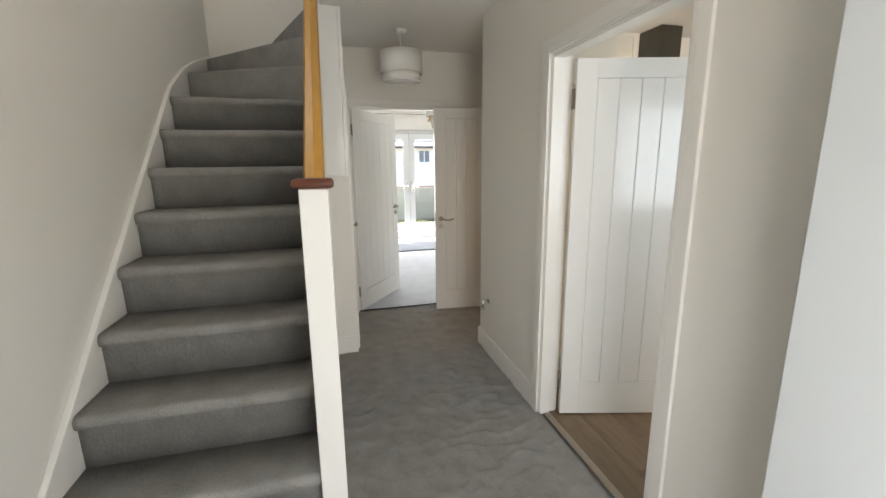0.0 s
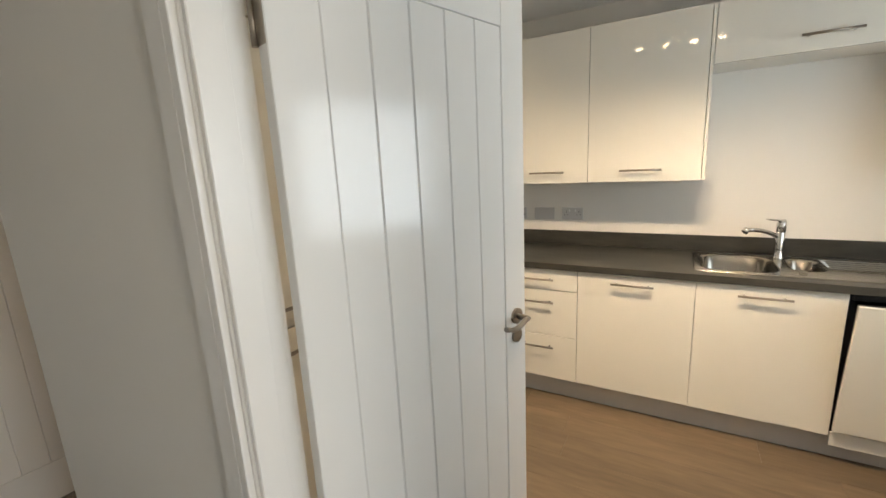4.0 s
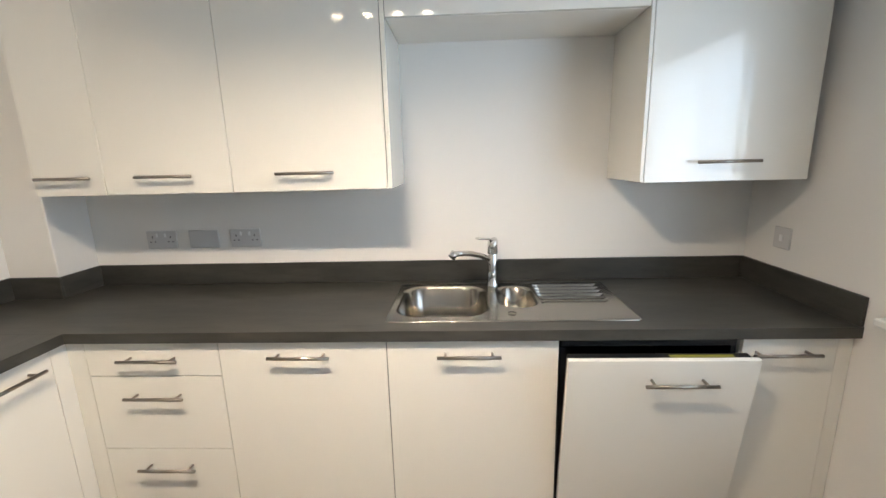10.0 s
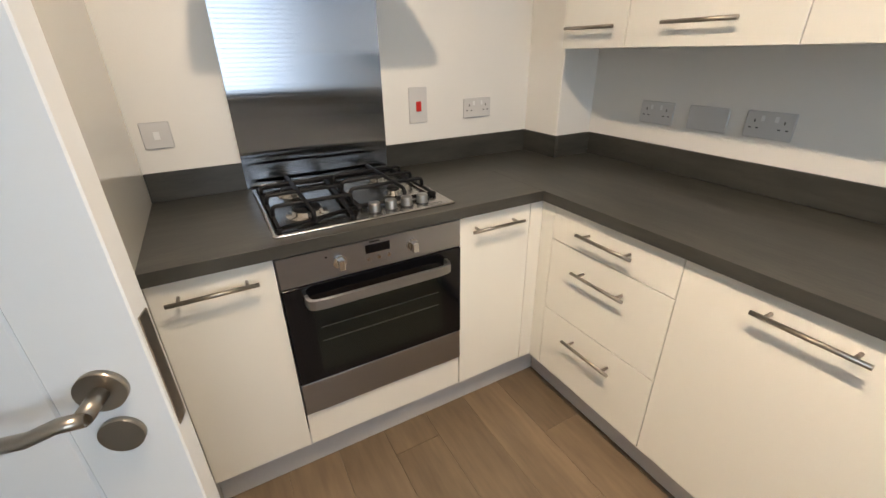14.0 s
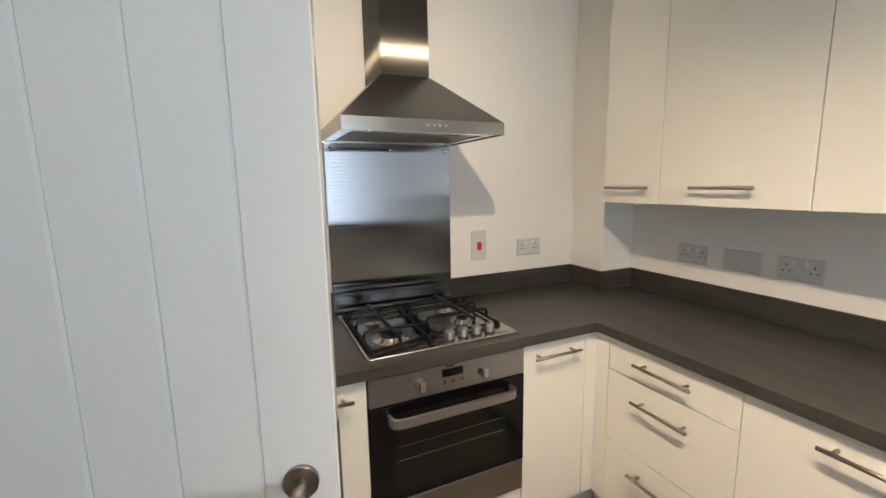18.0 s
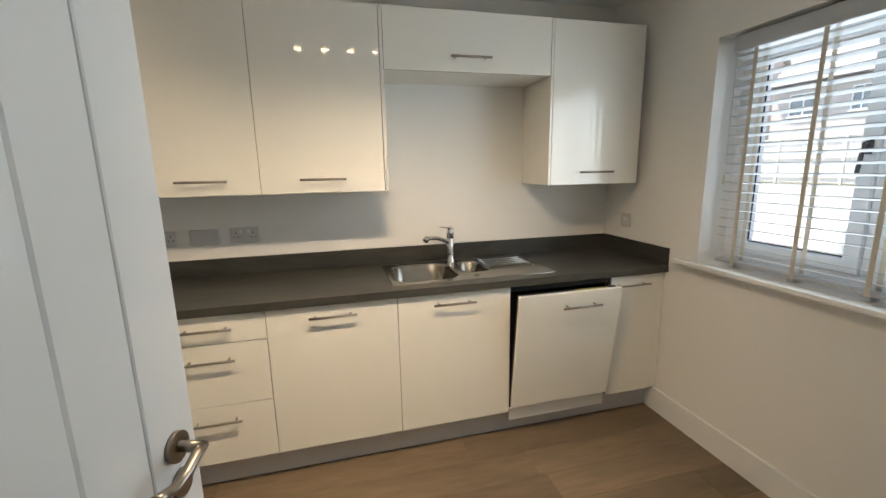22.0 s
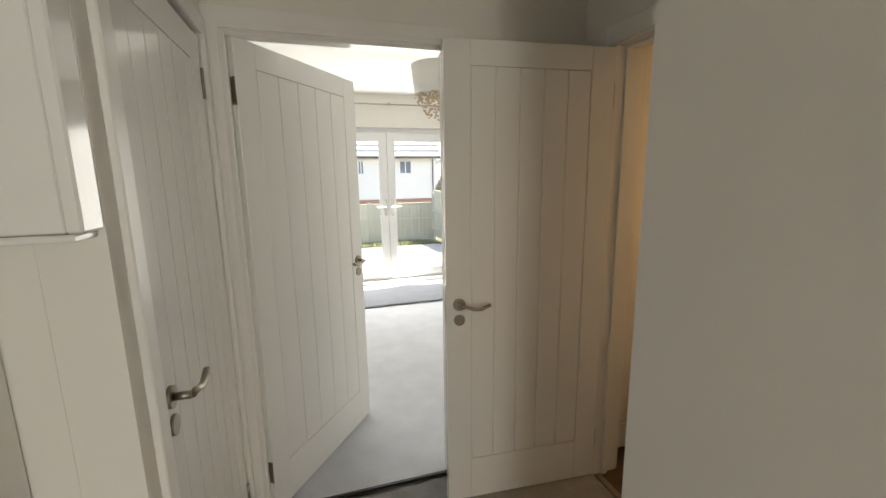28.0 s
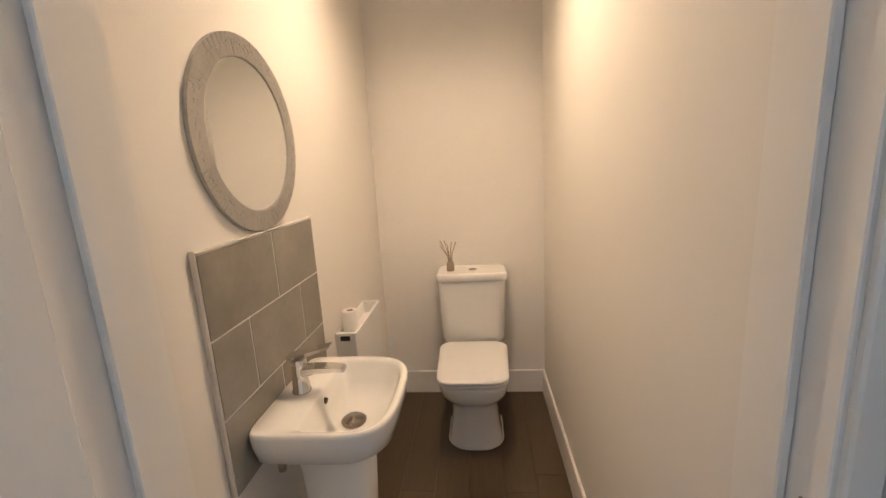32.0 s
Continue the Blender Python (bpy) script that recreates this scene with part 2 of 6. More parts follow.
def grid_solid(us, vs, solid, place, bev=0.0):
    """A slab from a grid of cells: us, vs cut it, solid(u, v) says which cells are filled, place(u, v, side) puts a corner."""
    bm, verts = bmesh.new(), {}

    def vert(i, j, s):
        if (i, j, s) not in verts:
            verts[i, j, s] = bm.verts.new(place(us[i], vs[j], s))
        return verts[i, j, s]

    nu, nv = len(us) - 1, len(vs) - 1
    full = {(i, j) for i in range(nu) for j in range(nv) if solid((us[i] + us[i + 1]) / 2, (vs[j] + vs[j + 1]) / 2)}
    for i, j in full:
        for s in (0, 1):
            bm.faces.new([vert(i, j, s), vert(i + 1, j, s), vert(i + 1, j + 1, s), vert(i, j + 1, s)])
        for (di, dj), (a, b) in (((-1, 0), ((0, 0), (0, 1))), ((1, 0), ((1, 0), (1, 1))), ((0, -1), ((0, 0), (1, 0))), ((0, 1), ((0, 1), (1, 1)))):
            if (i + di, j + dj) not in full:
                bm.faces.new([vert(i + a[0], j + a[1], 0), vert(i + b[0], j + b[1], 0), vert(i + b[0], j + b[1], 1), vert(i + a[0], j + a[1], 1)])
    bmesh.ops.recalc_face_normals(bm, faces=bm.faces)
    if bev:
        bmesh.ops.dissolve_limit(bm, angle_limit=0.01, verts=bm.verts, edges=bm.edges)
        es = [e for e in bm.edges if len(e.link_faces) == 2 and e.calc_face_angle(0) > 1]
        bmesh.ops.bevel(bm, geom=es, offset=bev, segments=2, affect="EDGES", profile=0.5)
    return bm


def wall_mesh(axis, p0, p1, a0, a1, z0, z1, holes=()):
    """A wall from p0 to p1 thick on an axis, a0 to a1 long, with holes (a, b, low, high)."""
    us = sorted({a0, a1, *[v for h in holes for v in h[:2]]})
    vs = sorted({z0, z1, *[v for h in holes for v in h[2:]]})
    put = (lambda u, v, s: ((p0, p1)[s], u, v)) if axis == "x" else (lambda u, v, s: (u, (p0, p1)[s], v))
    return grid_solid(us, vs, lambda u, v: not any(h[0] < u < h[1] and h[2] < v < h[3] for h in holes), put)


def cyl(p0, p1, r, seg=16, r2=None, caps=True):
    bm = bmesh.new()
    p0, p1 = Vector(p0), Vector(p1)
    bmesh.ops.create_cone(bm, cap_ends=caps, segments=seg, radius1=r, radius2=r if r2 is None else r2, depth=(p1 - p0).length)
    q = Vector((0, 0, 1)).rotation_difference((p1 - p0).normalized())
    bmesh.ops.transform(bm, matrix=Matrix.Translation((p0 + p1) / 2) @ q.to_matrix().to_4x4(), verts=bm.verts)
    for f in bm.faces:
        f.smooth = len(f.verts) == 4
    return bm


def tube(points, r, seg=8, flat=1.0):
    """A tube through points; flat squashes it upright."""
    bm = bmesh.new()
    pts = [Vector(p) for p in points]
    rings = []
    for i, p in enumerate(pts):
        d = (pts[min(i + 1, len(pts) - 1)] - pts[max(i - 1, 0)]).normalized()
        side = d.cross(Vector((0, 0, 1)))
        side = side.normalized() if side.length > 1e-4 else Vector((1, 0, 0))
        up = side.cross(d)
        rings.append([bm.verts.new(p + side * (r * math.cos(2 * math.pi * k / seg)) + up * (r * flat * math.sin(2 * math.pi * k / seg))) for k in range(seg)])
    for a, b in zip(rings, rings[1:]):
        for k in range(seg):
            bm.faces.new([a[k], a[(k + 1) % seg], b[(k + 1) % seg], b[k]]).smooth = True
    bm.faces.new(rings[0])
    bm.faces.new(rings[-1])
    bmesh.ops.recalc_face_normals(bm, faces=bm.faces)
    return bm


def lathe(profile, centre, seg=32, smooth=True):
    """Radius and height pairs turned about an upright axis at centre."""
    bm = bmesh.new()
    c = Vector(centre)
    rings = [[bm.verts.new(c + Vector((r * math.cos(2 * math.pi * k / seg), r * math.sin(2 * math.pi * k / seg), z))) for k in range(seg)] for r, z in profile]
    for a, b in zip(rings, rings[1:]):
        for k in range(seg):
            bm.faces.new([a[k], a[(k + 1) % seg], b[(k + 1) % seg], b[k]]).smooth = smooth
    bmesh.ops.remove_doubles(bm, verts=bm.verts, dist=1e-5)
    bmesh.ops.recalc_face_normals(bm, faces=bm.faces)
    return bm


def loft(loops, cap0=True, cap1=True, smooth=True):
    bm = bmesh.new()
    rings = [[bm.verts.new(p) for p in lp] for lp in loops]
    for a, b in zip(rings, rings[1:]):
        n = len(a)
        for k in range(n):
            bm.faces.new([a[k], a[(k + 1) % n], b[(k + 1) % n], b[k]]).smooth = smooth
    if cap0:
        bm.faces.new(rings[0])
    if cap1:
        bm.faces.new(rings[-1])
    bmesh.ops.recalc_face_normals(bm, faces=bm.faces)
    return bm


def prism(poly, axis, a, b, bev=0.0):
    """A flat outline pushed from a to b on an axis; the outline's pairs are the other two axes in order."""
    put = {"x": lambda p, s: (s, p[0], p[1]), "y": lambda p, s: (p[0], s, p[1]), "z": lambda p, s: (p[0], p[1], s)}[axis]
    bm = loft([[put(p, a) for p in poly], [put(p, b) for p in poly]], smooth=False)
    if bev:
        bmesh.ops.bevel(bm, geom=list(bm.edges), offset=bev, segments=2, affect="EDGES", profile=0.5)
    return bm


def rrect(cx, cy, w, h, r, z, n=6):
    """A rounded rectangle at height z."""
    r = min(r, w / 2 - 1e-4, h / 2 - 1e-4)
    pts = []
    for qx, qy, a0 in ((1, 1, 0), (-1, 1, 90), (-1, -1, 180), (1, -1, 270)):
        for k in range(n + 1):
            a = radians(a0 + 90 * k / n)
            pts.append((cx + qx * (w / 2 - r) + r * math.cos(a), cy + qy * (h / 2 - r) + r * math.sin(a), z))
    return pts


def joined(*bms):
    """Several pieces of one part as one mesh."""
    out = bmesh.new()
    for b in bms:
        tmp = bpy.data.meshes.new("tmp")
        b.to_mesh(tmp)
        b.free()
        out.from_mesh(tmp)
        bpy.data.meshes.remove(tmp)
    return out


def chain(ob):
    return chain(ob.parent) @ ob.matrix_basis if ob.parent else ob.matrix_basis.copy()


def mesh_of(name, bm, material):
    me = bpy.data.meshes.new(name)
    bm.to_mesh(me)
    bm.free()
    me.materials.append(material)
    return me


def thing(name, m, label, category, group="", kind=""):
    ob = new(name)
    ob.empty_display_size = 0.1
    ob.matrix_basis = m if isinstance(m, Matrix) else Matrix.Translation(m)
    return tagged(ob, label, category, group, kind)


def part(name, bm, material, parent, label="", local=False):
    """One mesh under a thing or a part; drawn in the world's metres unless local."""
    if not local:
        bmesh.ops.transform(bm, matrix=chain(parent).inverted(), verts=bm.verts)
    ob = new(name, mesh_of(name, bm, material))
    ob.parent = parent
    return tagged(ob, label) if label else ob


def single(name, bm, material, label, category, group="", kind=""):
    """A thing that is one mesh."""
    return tagged(new(name, mesh_of(name, bm, material)), label, category, group, kind)


def structure(name, bm, material, label, category):
    return single(name, bm, material, label, category, kind="structure")


# ---- the plan ----
H, KH = 2.52, 2.45   # ceilings of the house and of the kitchen
EAST, SOUTH, NORTH = 0.58, -2.708, 0.58
KW0, KW1 = -2.01, -1.905     # wall between hall and kitchen
WCN, WCS = 1.64, 0.675       # WC walls
WCW0, WCW1 = -1.44, -1.308   # WC door wall
LIV0, LIV1 = 1.70, 1.80      # wall to the living room
STAIRW = -4.068
GARDEN = 5.55

structure("wall_east", wall_mesh("x", EAST, EAST + 0.25, SOUTH - 0.28, GARDEN + 0.25, -0.1, H + 0.1), WALL, "white painted plaster outer wall", "wall")
structure("wall_front", wall_mesh("y", SOUTH - 0.28, SOUTH, STAIRW - 0.2, EAST, -0.1, 5.0, [(-1.43, -0.20, 0.955, 2.06), (-3.04, -2.12, 0.0, 2.10)]), WALL, "white painted front wall with window and entrance openings", "wall")
structure("wall_kitchen_hall", wall_mesh("x", KW0, KW1, SOUTH, WCS, 0, H, [(-1.262, -0.355, 0, 2.025)]), WALL, "white painted partition with a door opening", "wall")
structure("wall_kitchen_north", wall_mesh("y", NORTH, WCS, KW1, EAST, 0, H), WALL, "white painted kitchen partition", "wall")
structure("wall_wc_door", wall_mesh("x", WCW0, WCW1, WCS, LIV0, 0, H, [(0.69, 1.517, 0, 2.025)]), WALL, "white painted partition with the toilet door opening", "wall")
structure("wall_wc_north", wall_mesh("y", WCN, LIV0, WCW1, EAST, 0, H), WALL, "white painted wall behind the basin", "wall")
structure("wall_living_south", wall_mesh("y", LIV0, LIV1, STAIRW, EAST, 0, H + 2.5, [(-2.98, -2.085, 0, 2.025)]), WALL, "white painted partition with a door opening", "wall")
structure("wall_garden", wall_mesh("y", GARDEN, GARDEN + 0.25, STAIRW - 0.2, EAST, -0.1, H + 0.1, [(-2.71, -0.69, 0.0, 2.10), (-0.63, -0.25, 0.9, 2.10)]), WALL, "white painted garden wall with glazed openings", "wall")
# the high opening is assumed and unseen, cut for the stairwell fill
structure("wall_west", wall_mesh("x", STAIRW - 0.2, STAIRW, SOUTH, GARDEN, -0.1, 5.0, [(-0.55, 0.75, 3.3, 4.5)]), WALL, "white painted side wall of the stairs", "wall")
structure("corner_boxing", bx(0.37, EAST, 0.352, NORTH, 0, H, 0.003), WALL, "painted pipe boxing in the kitchen corner", "boxing")
# ceilings: one over the rooms, the stairwell left open
structure("ceiling", grid_solid([STAIRW, -3.14, EAST], [SOUTH - 0.02, -0.95, LIV0 + 0.02, GARDEN + 0.02], lambda u, v: u > -3.14 or v < -0.95 or v > LIV0, lambda u, v, s: (u, v, H + 0.24 * s)), CEIL, "matt white plaster ceiling", "ceiling")
structure("stairwell_wall", wall_mesh("x", -3.14, -3.02, -0.95, LIV0, H + 0.24, 5.0, [(0.8, LIV0, H + 0.24, 4.6)]), WALL, "white painted wall above the stairs", "wall")
structure("stairwell_wall_front", wall_mesh("y", -1.07, -0.95, STAIRW, -3.02, H + 0.24, 5.0), WALL, "white painted wall above the entrance", "wall")
structure("landing_wall", wall_mesh("x", -1.6, -1.5, 0.6, LIV0, H + 0.24, 5.0), WALL, "white painted landing wall", "wall")
structure("landing_side_wall", wall_mesh("y", 0.66, 0.78, -3.02, -1.5, H + 0.24, 5.0), WALL, "white painted landing side wall", "wall")
structure("ceiling_upper", bx(STAIRW, -1.5, -1.07, LIV1, 5.0, 5.1, 0), CEIL, "matt white upper ceiling", "ceiling")

structure("ceiling_kitchen", bx(KW1 - 0.02, EAST + 0.02, SOUTH - 0.02, NORTH + 0.02, KH, H - 0.002, 0), CEIL, "matt white kitchen ceiling", "ceiling")

# floors
structure("floor_base", bx(STAIRW - 0.2, EAST + 0.25, SOUTH - 0.28, GARDEN + 0.25, -0.25, -0.02, 0), mat("concrete_screed", (0.3, 0.29, 0.28), 0.9, var=0.1), "concrete floor slab", "floor")


def carpet_mesh(x0, x1, y0, y1, step, amp, seed, z=0.0, crease=0.0):
    nx, ny = max(2, int((x1 - x0) / step)), max(2, int((y1 - y0) / step))
    bm = bmesh.new()
    rows = []
    for j in range(ny + 1):
        row = []
        for i in range(nx + 1):
            x, y = x0 + (x1 - x0) * i / nx, y0 + (y1 - y0) * j / ny
            h = noise.noise(Vector((x * 9, y * 9, seed))) * amp + noise.noise(Vector((x * 23, y * 23, seed))) * amp * 0.8
            h += amp * crease * (1 - abs(noise.noise(Vector((x * 5.5, y * 8.5, seed + 9))))) ** 9
            row.append(bm.verts.new((x, y, z + h)))
        rows.append(row)
    for j in range(ny):
        for i in range(nx):
            bm.faces.new([rows[j][i], rows[j][i + 1], rows[j + 1][i + 1], rows[j + 1][i]]).smooth = True
    return bm


structure("floor_hall", joined(carpet_mesh(STAIRW, KW0, SOUTH, LIV0, 0.016, 0.0045, 1.0, 0.0, 2.8), carpet_mesh(KW0, WCW0, WCS, LIV0, 0.02, 0.0035, 1.0, 0.0, 2.5)), CARPET, "mid grey cut-pile carpet, trodden and lumpy", "carpet")
structure("floor_living", carpet_mesh(STAIRW, EAST, LIV0 + 0.05, GARDEN, 0.08, 0.003, 4.0), CARPET2, "pale grey fitted carpet", "carpet")

# ---- kitchen units ----
FR = 0.233          # fronts of the wall units


def run_box(run, u0, u1, d0, d1, z0, z1, bev=0.0015, seg=1):
    """A box on a run of units: u along it from the inner corner, d out from its fronts."""
    if run == "sink":
        return bx(-d0, -d1, -u0, -u1, z0, z1, bev, seg)
    if run == "wall":
        return bx(FR - d0, FR - d1, -u0, -u1, z0, z1, bev, seg)
    return bx(-u0, -u1, -d0, -d1, z0, z1, bev, seg)


def run_point(run, u, d, z):
    return {"sink": (-d, -u, z), "wall": (FR - d, -u, z), "cooker": (-u, -d, z)}[run]


def bar_handle(run, uc, z, parent, length=0.216):
    h = part("handle", joined(cyl(run_point(run, uc - length / 2, 0.034, z), run_point(run, uc + length / 2, 0.034, z), 0.006, 14),
                              *[cyl(run_point(run, uc + s * 0.080, 0.0, z), run_point(run, uc + s * 0.080, 0.036, z), 0.0048, 12) for s in (-1, 1)]), NICKEL, parent, "satin steel bar handle")
    return h


def door_panel(run, u0, u1, z0, z1, parent, handle_u=None, handle_z=None, name="door"):
    d = part(name, run_box(run, u0 + 0.0015, u1 - 0.0015, -0.018, 0.0, z0, z1, 0.0012), CREAM, parent)
    if handle_u is not None:
        bar_handle(run, handle_u, handle_z, d)
    return d


def base_unit(run, u0, u1, label, handle_u, group="kitchen base units", top=0.870):
    t = thing("base_cabinet", run_point(run, (u0 + u1) / 2, -0.3, 0.15), label, "cabinet", group)
    part("body", run_box(run, u0 + 0.001, u1 - 0.001, -0.56, -0.0195, 0.15, top), CARCASS, t)
    door_panel(run, u0, u1, 0.152, 0.866, t, handle_u, 0.818)
    return t


# drawer unit
t = thing("drawer_cabinet", run_point("sink", 0.31, -0.3, 0.15), "cream gloss three-drawer base cabinet under the worktop", "cabinet", "kitchen base units")
part("body", run_box("sink", 0.067, 0.557, -0.56, -0.0195, 0.15, 0.870), CARCASS, t)
for z0, z1, hz in ((0.738, 0.866, 0.808), (0.441, 0.735, 0.663), (0.152, 0.438, 0.369)):
    door_panel("sink", 0.066, 0.557, z0, z1, t, 0.313, hz, "drawer_front")
base_unit("sink", 0.557, 1.154, "cream gloss base cabinet with one door and a steel bar handle", 0.852)
base_unit("sink", 1.154, 1.745, "cream gloss base cabinet under the sink", 1.438, top=0.70)
base_unit("sink", 2.348, 2.655, "narrow cream gloss base cabinet beside the dishwasher", 2.475)
base_unit("cooker", 0.058, 0.362, "narrow cream gloss base cabinet beside the oven", 0.217)
base_unit("cooker", 0.952, 1.252, "narrow cream gloss base cabinet between oven and tall unit", 1.107)
# corner posts and fillers
single("corner_filler", joined(run_box("sink", 0.0, 0.065, -0.018, -0.001, 0.15, 0.87, 0.001), run_box("cooker", -0.018, 0.056, -0.018, -0.001, 0.15, 0.87, 0.001)), CREAM, "cream gloss corner filler between the base units", "filler panel")
single("end_filler", run_box("sink", 2.657, 2.706, -0.05, -0.005, 0.152, 0.87, 0.001), CREAM, "cream filler strip against the window wall", "filler panel")

# tall unit
t = thing("tall_cabinet", run_point("cooker", 1.555, -0.3, 0.15), "tall cream gloss larder unit with two doors", "cabinet", "kitchen tall units")
part("body", run_box("cooker", 1.258, 1.852, -0.565, -0.0195, 0.15, 2.245), CARCASS, t)
part("side_panel", run_box("cooker", 1.2535, 1.2575, -0.575, 0.0, 0.02, 2.245, 0.001), CREAM, t)
door_panel("cooker", 1.258, 1.852, 0.152, 1.043, t, 1.556, 0.977)
door_panel("cooker", 1.258, 1.852, 1.048, 1.943, t, 1.560, 1.120)
door_panel("cooker", 1.258, 1.852, 1.950, 2.243, t)
single("tall_filler", run_box("cooker", 1.8535, 1.9035, -0.03, -0.004, 0.0, 2.245, 0.001), CREAM, "cream filler strip beside the tall unit", "filler panel")

# plinths
single("plinth_sink_run", run_box("sink", -0.06, 2.692, -0.09, -0.074, 0.0, 0.149, 0.001), PLINTH, "grey plinth board under the base units", "plinth")
single("plinth_cooker_run", run_box("cooker", -0.073, 1.902, -0.074, -0.058, 0.0, 0.149, 0.001), PLINTH, "grey plinth board under the oven run", "plinth")

# wall units
def wall_unit(u0, u1, z0, z1, label, handle_u, handle_z, depth=0.345):
    t = thing("wall_cabinet", run_point("wall", (u0 + u1) / 2, -0.15, z0), label, "wall cabinet", "kitchen wall units")
    part("body", run_box("wall", u0 + 0.001, u1 - 0.001, -depth, -0.0195, z0, z1), CARCASS, t)
    door_panel("wall", u0, u1, z0, z1, t, handle_u, handle_z)
    return t


wall_unit(-0.225, 0.060, 1.37, 2.245, "narrow cream gloss wall cabinet in the corner", -0.078, 1.436)
wall_unit(0.060, 0.558, 1.37, 2.245, "cream gloss wall cabinet with a steel bar handle", 0.313, 1.436)
wall_unit(0.558, 1.148, 1.37, 2.245, "cream gloss wall cabinet beside the sink recess", 0.848, 1.436)
wall_unit(1.166, 2.068, 1.957, 2.245, "wide low cream gloss bridging cabinet above the sink", 1.608, 2.025)
wall_unit(2.083, 2.660, 1.37, 2.245, "cream gloss wall cabinet beside the window", 2.362, 1.440)
single("wall_unit_end_panel", run_box("wall", 1.1495, 1.1650, -0.345, 0.0, 1.372, 2.244, 0.001), CREAM, "cream end panel of the wall units", "end panel")
single("wall_unit_end_panel", run_box("wall", 2.0695, 2.0820, -0.345, 0.0, 1.372, 2.244, 0.001), CREAM, "cream end panel of the wall units", "end panel")

# worktop with the sink's hole, and upstands
SX0, SX1, SY0, SY1 = 0.075, 0.49, -2.030, -1.158
single("worktop", grid_solid([-0.02, SX0, 0.37, SX1, EAST - 0.001], [SOUTH + 0.001, SY0, SY1, 0.352, NORTH - 0.001],
       lambda u, v: not (SX0 < u < SX1 and SY0 < v < SY1) and not (u > 0.37 and v > 0.352),
       lambda u, v, s: (u, v, (0.872, 0.910)[s]), 0.0004), WORKTOP, "dark grey slate-effect laminate worktop with the sink let in", "worktop", "worktop lengths")
single("worktop", bx(-1.252, -0.0202, -0.02, NORTH - 0.001, 0.872, 0.910, 0.0004), WORKTOP2, "dark grey slate-effect laminate worktop with the hob let in", "worktop", "worktop lengths")
for a in ((-1.252, 0.37, NORTH - 0.013, NORTH - 0.001), (0.357, 0.369, 0.34, NORTH - 0.0145), (0.3705, EAST - 0.001, 0.339, 0.351), (EAST - 0.013, EAST - 0.001, SOUTH + 0.0145, 0.3375), (-0.018, EAST - 0.001, SOUTH + 0.001, SOUTH + 0.013)):
    single("upstand", bx(*a, 0.9105, 1.010, 0.0015), WORKTOP2 if a[1] - a[0] > a[3] - a[2] else WORKTOP, "dark grey slate-effect laminate upstand behind the worktop", "upstand", "worktop upstands")

# ---- doors and trim ----


def door_leaf(m, w, label, front=-1, side=1, h=1.981, handle=0.995, hinges=True):
    """A boarded cottage door hung at its pin; local x runs from the hinge, y is its thickness. front: the side of y on which its body lies."""
    t0, t1 = (-0.036, 0.0) if front < 0 else (0.0, 0.036)
    d = thing("door", m, label, "door", "internal doors")
    st, top, bot = 0.108, 0.095, 0.198
    part("stile", bx(0, st, t0, t1, 0, h, 0.002), GLOSS, d, local=True)
    part("stile", bx(w - st, w, t0, t1, 0, h, 0.002), GLOSS, d, local=True)
    part("top_rail", bx(st, w - st, t0 + 0.0005, t1 - 0.0005, h - top, h, 0.001), GLOSS, d, local=True)
    part("bottom_rail", bx(st, w - st, t0 + 0.0005, t1 - 0.0005, 0, bot, 0.001), GLOSS, d, local=True)
    n, x0 = 5, st + 0.0006
    bw = (w - 2 * st - 0.0012) / n
    board = None
    for k in range(n):
        if board is None:
            board = part("board", bx(0, bw - 0.0004, t0 + 0.0012, t1 - 0.0012, bot + 0.0006, h - top - 0.0006, 0.0036), GLOSS, d, local=True)
            board.matrix_basis = Matrix.Translation((x0, 0, 0))
        else:
            b = board.copy()
            scene.collection.objects.link(b)
            b.matrix_basis = Matrix.Translation((x0 + k * bw, 0, 0))
    part("panel_core", bx(st - 0.002, w - st + 0.002, (t0 + t1) / 2 - 0.009, (t0 + t1) / 2 + 0.009, bot - 0.002, h - top + 0.002, 0), GLOSS, d, local=True)
    if handle:
        for face, s in ((t0, -1), (t1, 1)):
            x, z = w - 0.055, handle
            part("lever_handle", joined(
                cyl((x, face, z), (x, face + s * 0.009, z), 0.026, 28),
                cyl((x, face + s * 0.009, z), (x, face + s * 0.046, z), 0.0095, 16),
                tube([(x + 0.004, face + s * 0.046, z), (x - 0.02, face + s * 0.050, z + 0.001), (x - 0.05, face + s * 0.050, z - 0.010), (x - 0.08, face + s * 0.050, z - 0.012), (x - 0.105, face + s * 0.050, z - 0.003), (x - 0.122, face + s * 0.050, z + 0.003)], 0.0095, 10, 0.8)), NICKEL, d, "polished steel curved lever handle", local=True)
            part("keyhole_cover", cyl((x, face, z - 0.068), (x, face + s * 0.008, z - 0.068), 0.024, 28), NICKEL, d, local=True)
        part("latch_plate", bx(w - 0.0005, w + 0.0015, (t0 + t1) / 2 - 0.011, (t0 + t1) / 2 + 0.011, handle - 0.08, handle + 0.08, 0.0005), NICKEL, d, local=True)
    if hinges:
        hy = t1 + 0.003 if front < 0 else t0 - 0.003
        for z in (0.20, 1.79):
            part("hinge", joined(cyl((-0.004, hy, z - 0.05), (-0.004, hy, z + 0.05), 0.006, 12), bx(-0.0015, -0.0002, t0 + 0.002, t1 - 0.001, z - 0.05, z + 0.05, 0)), NICKEL, d, "steel butt hinge", local=True)
    return d


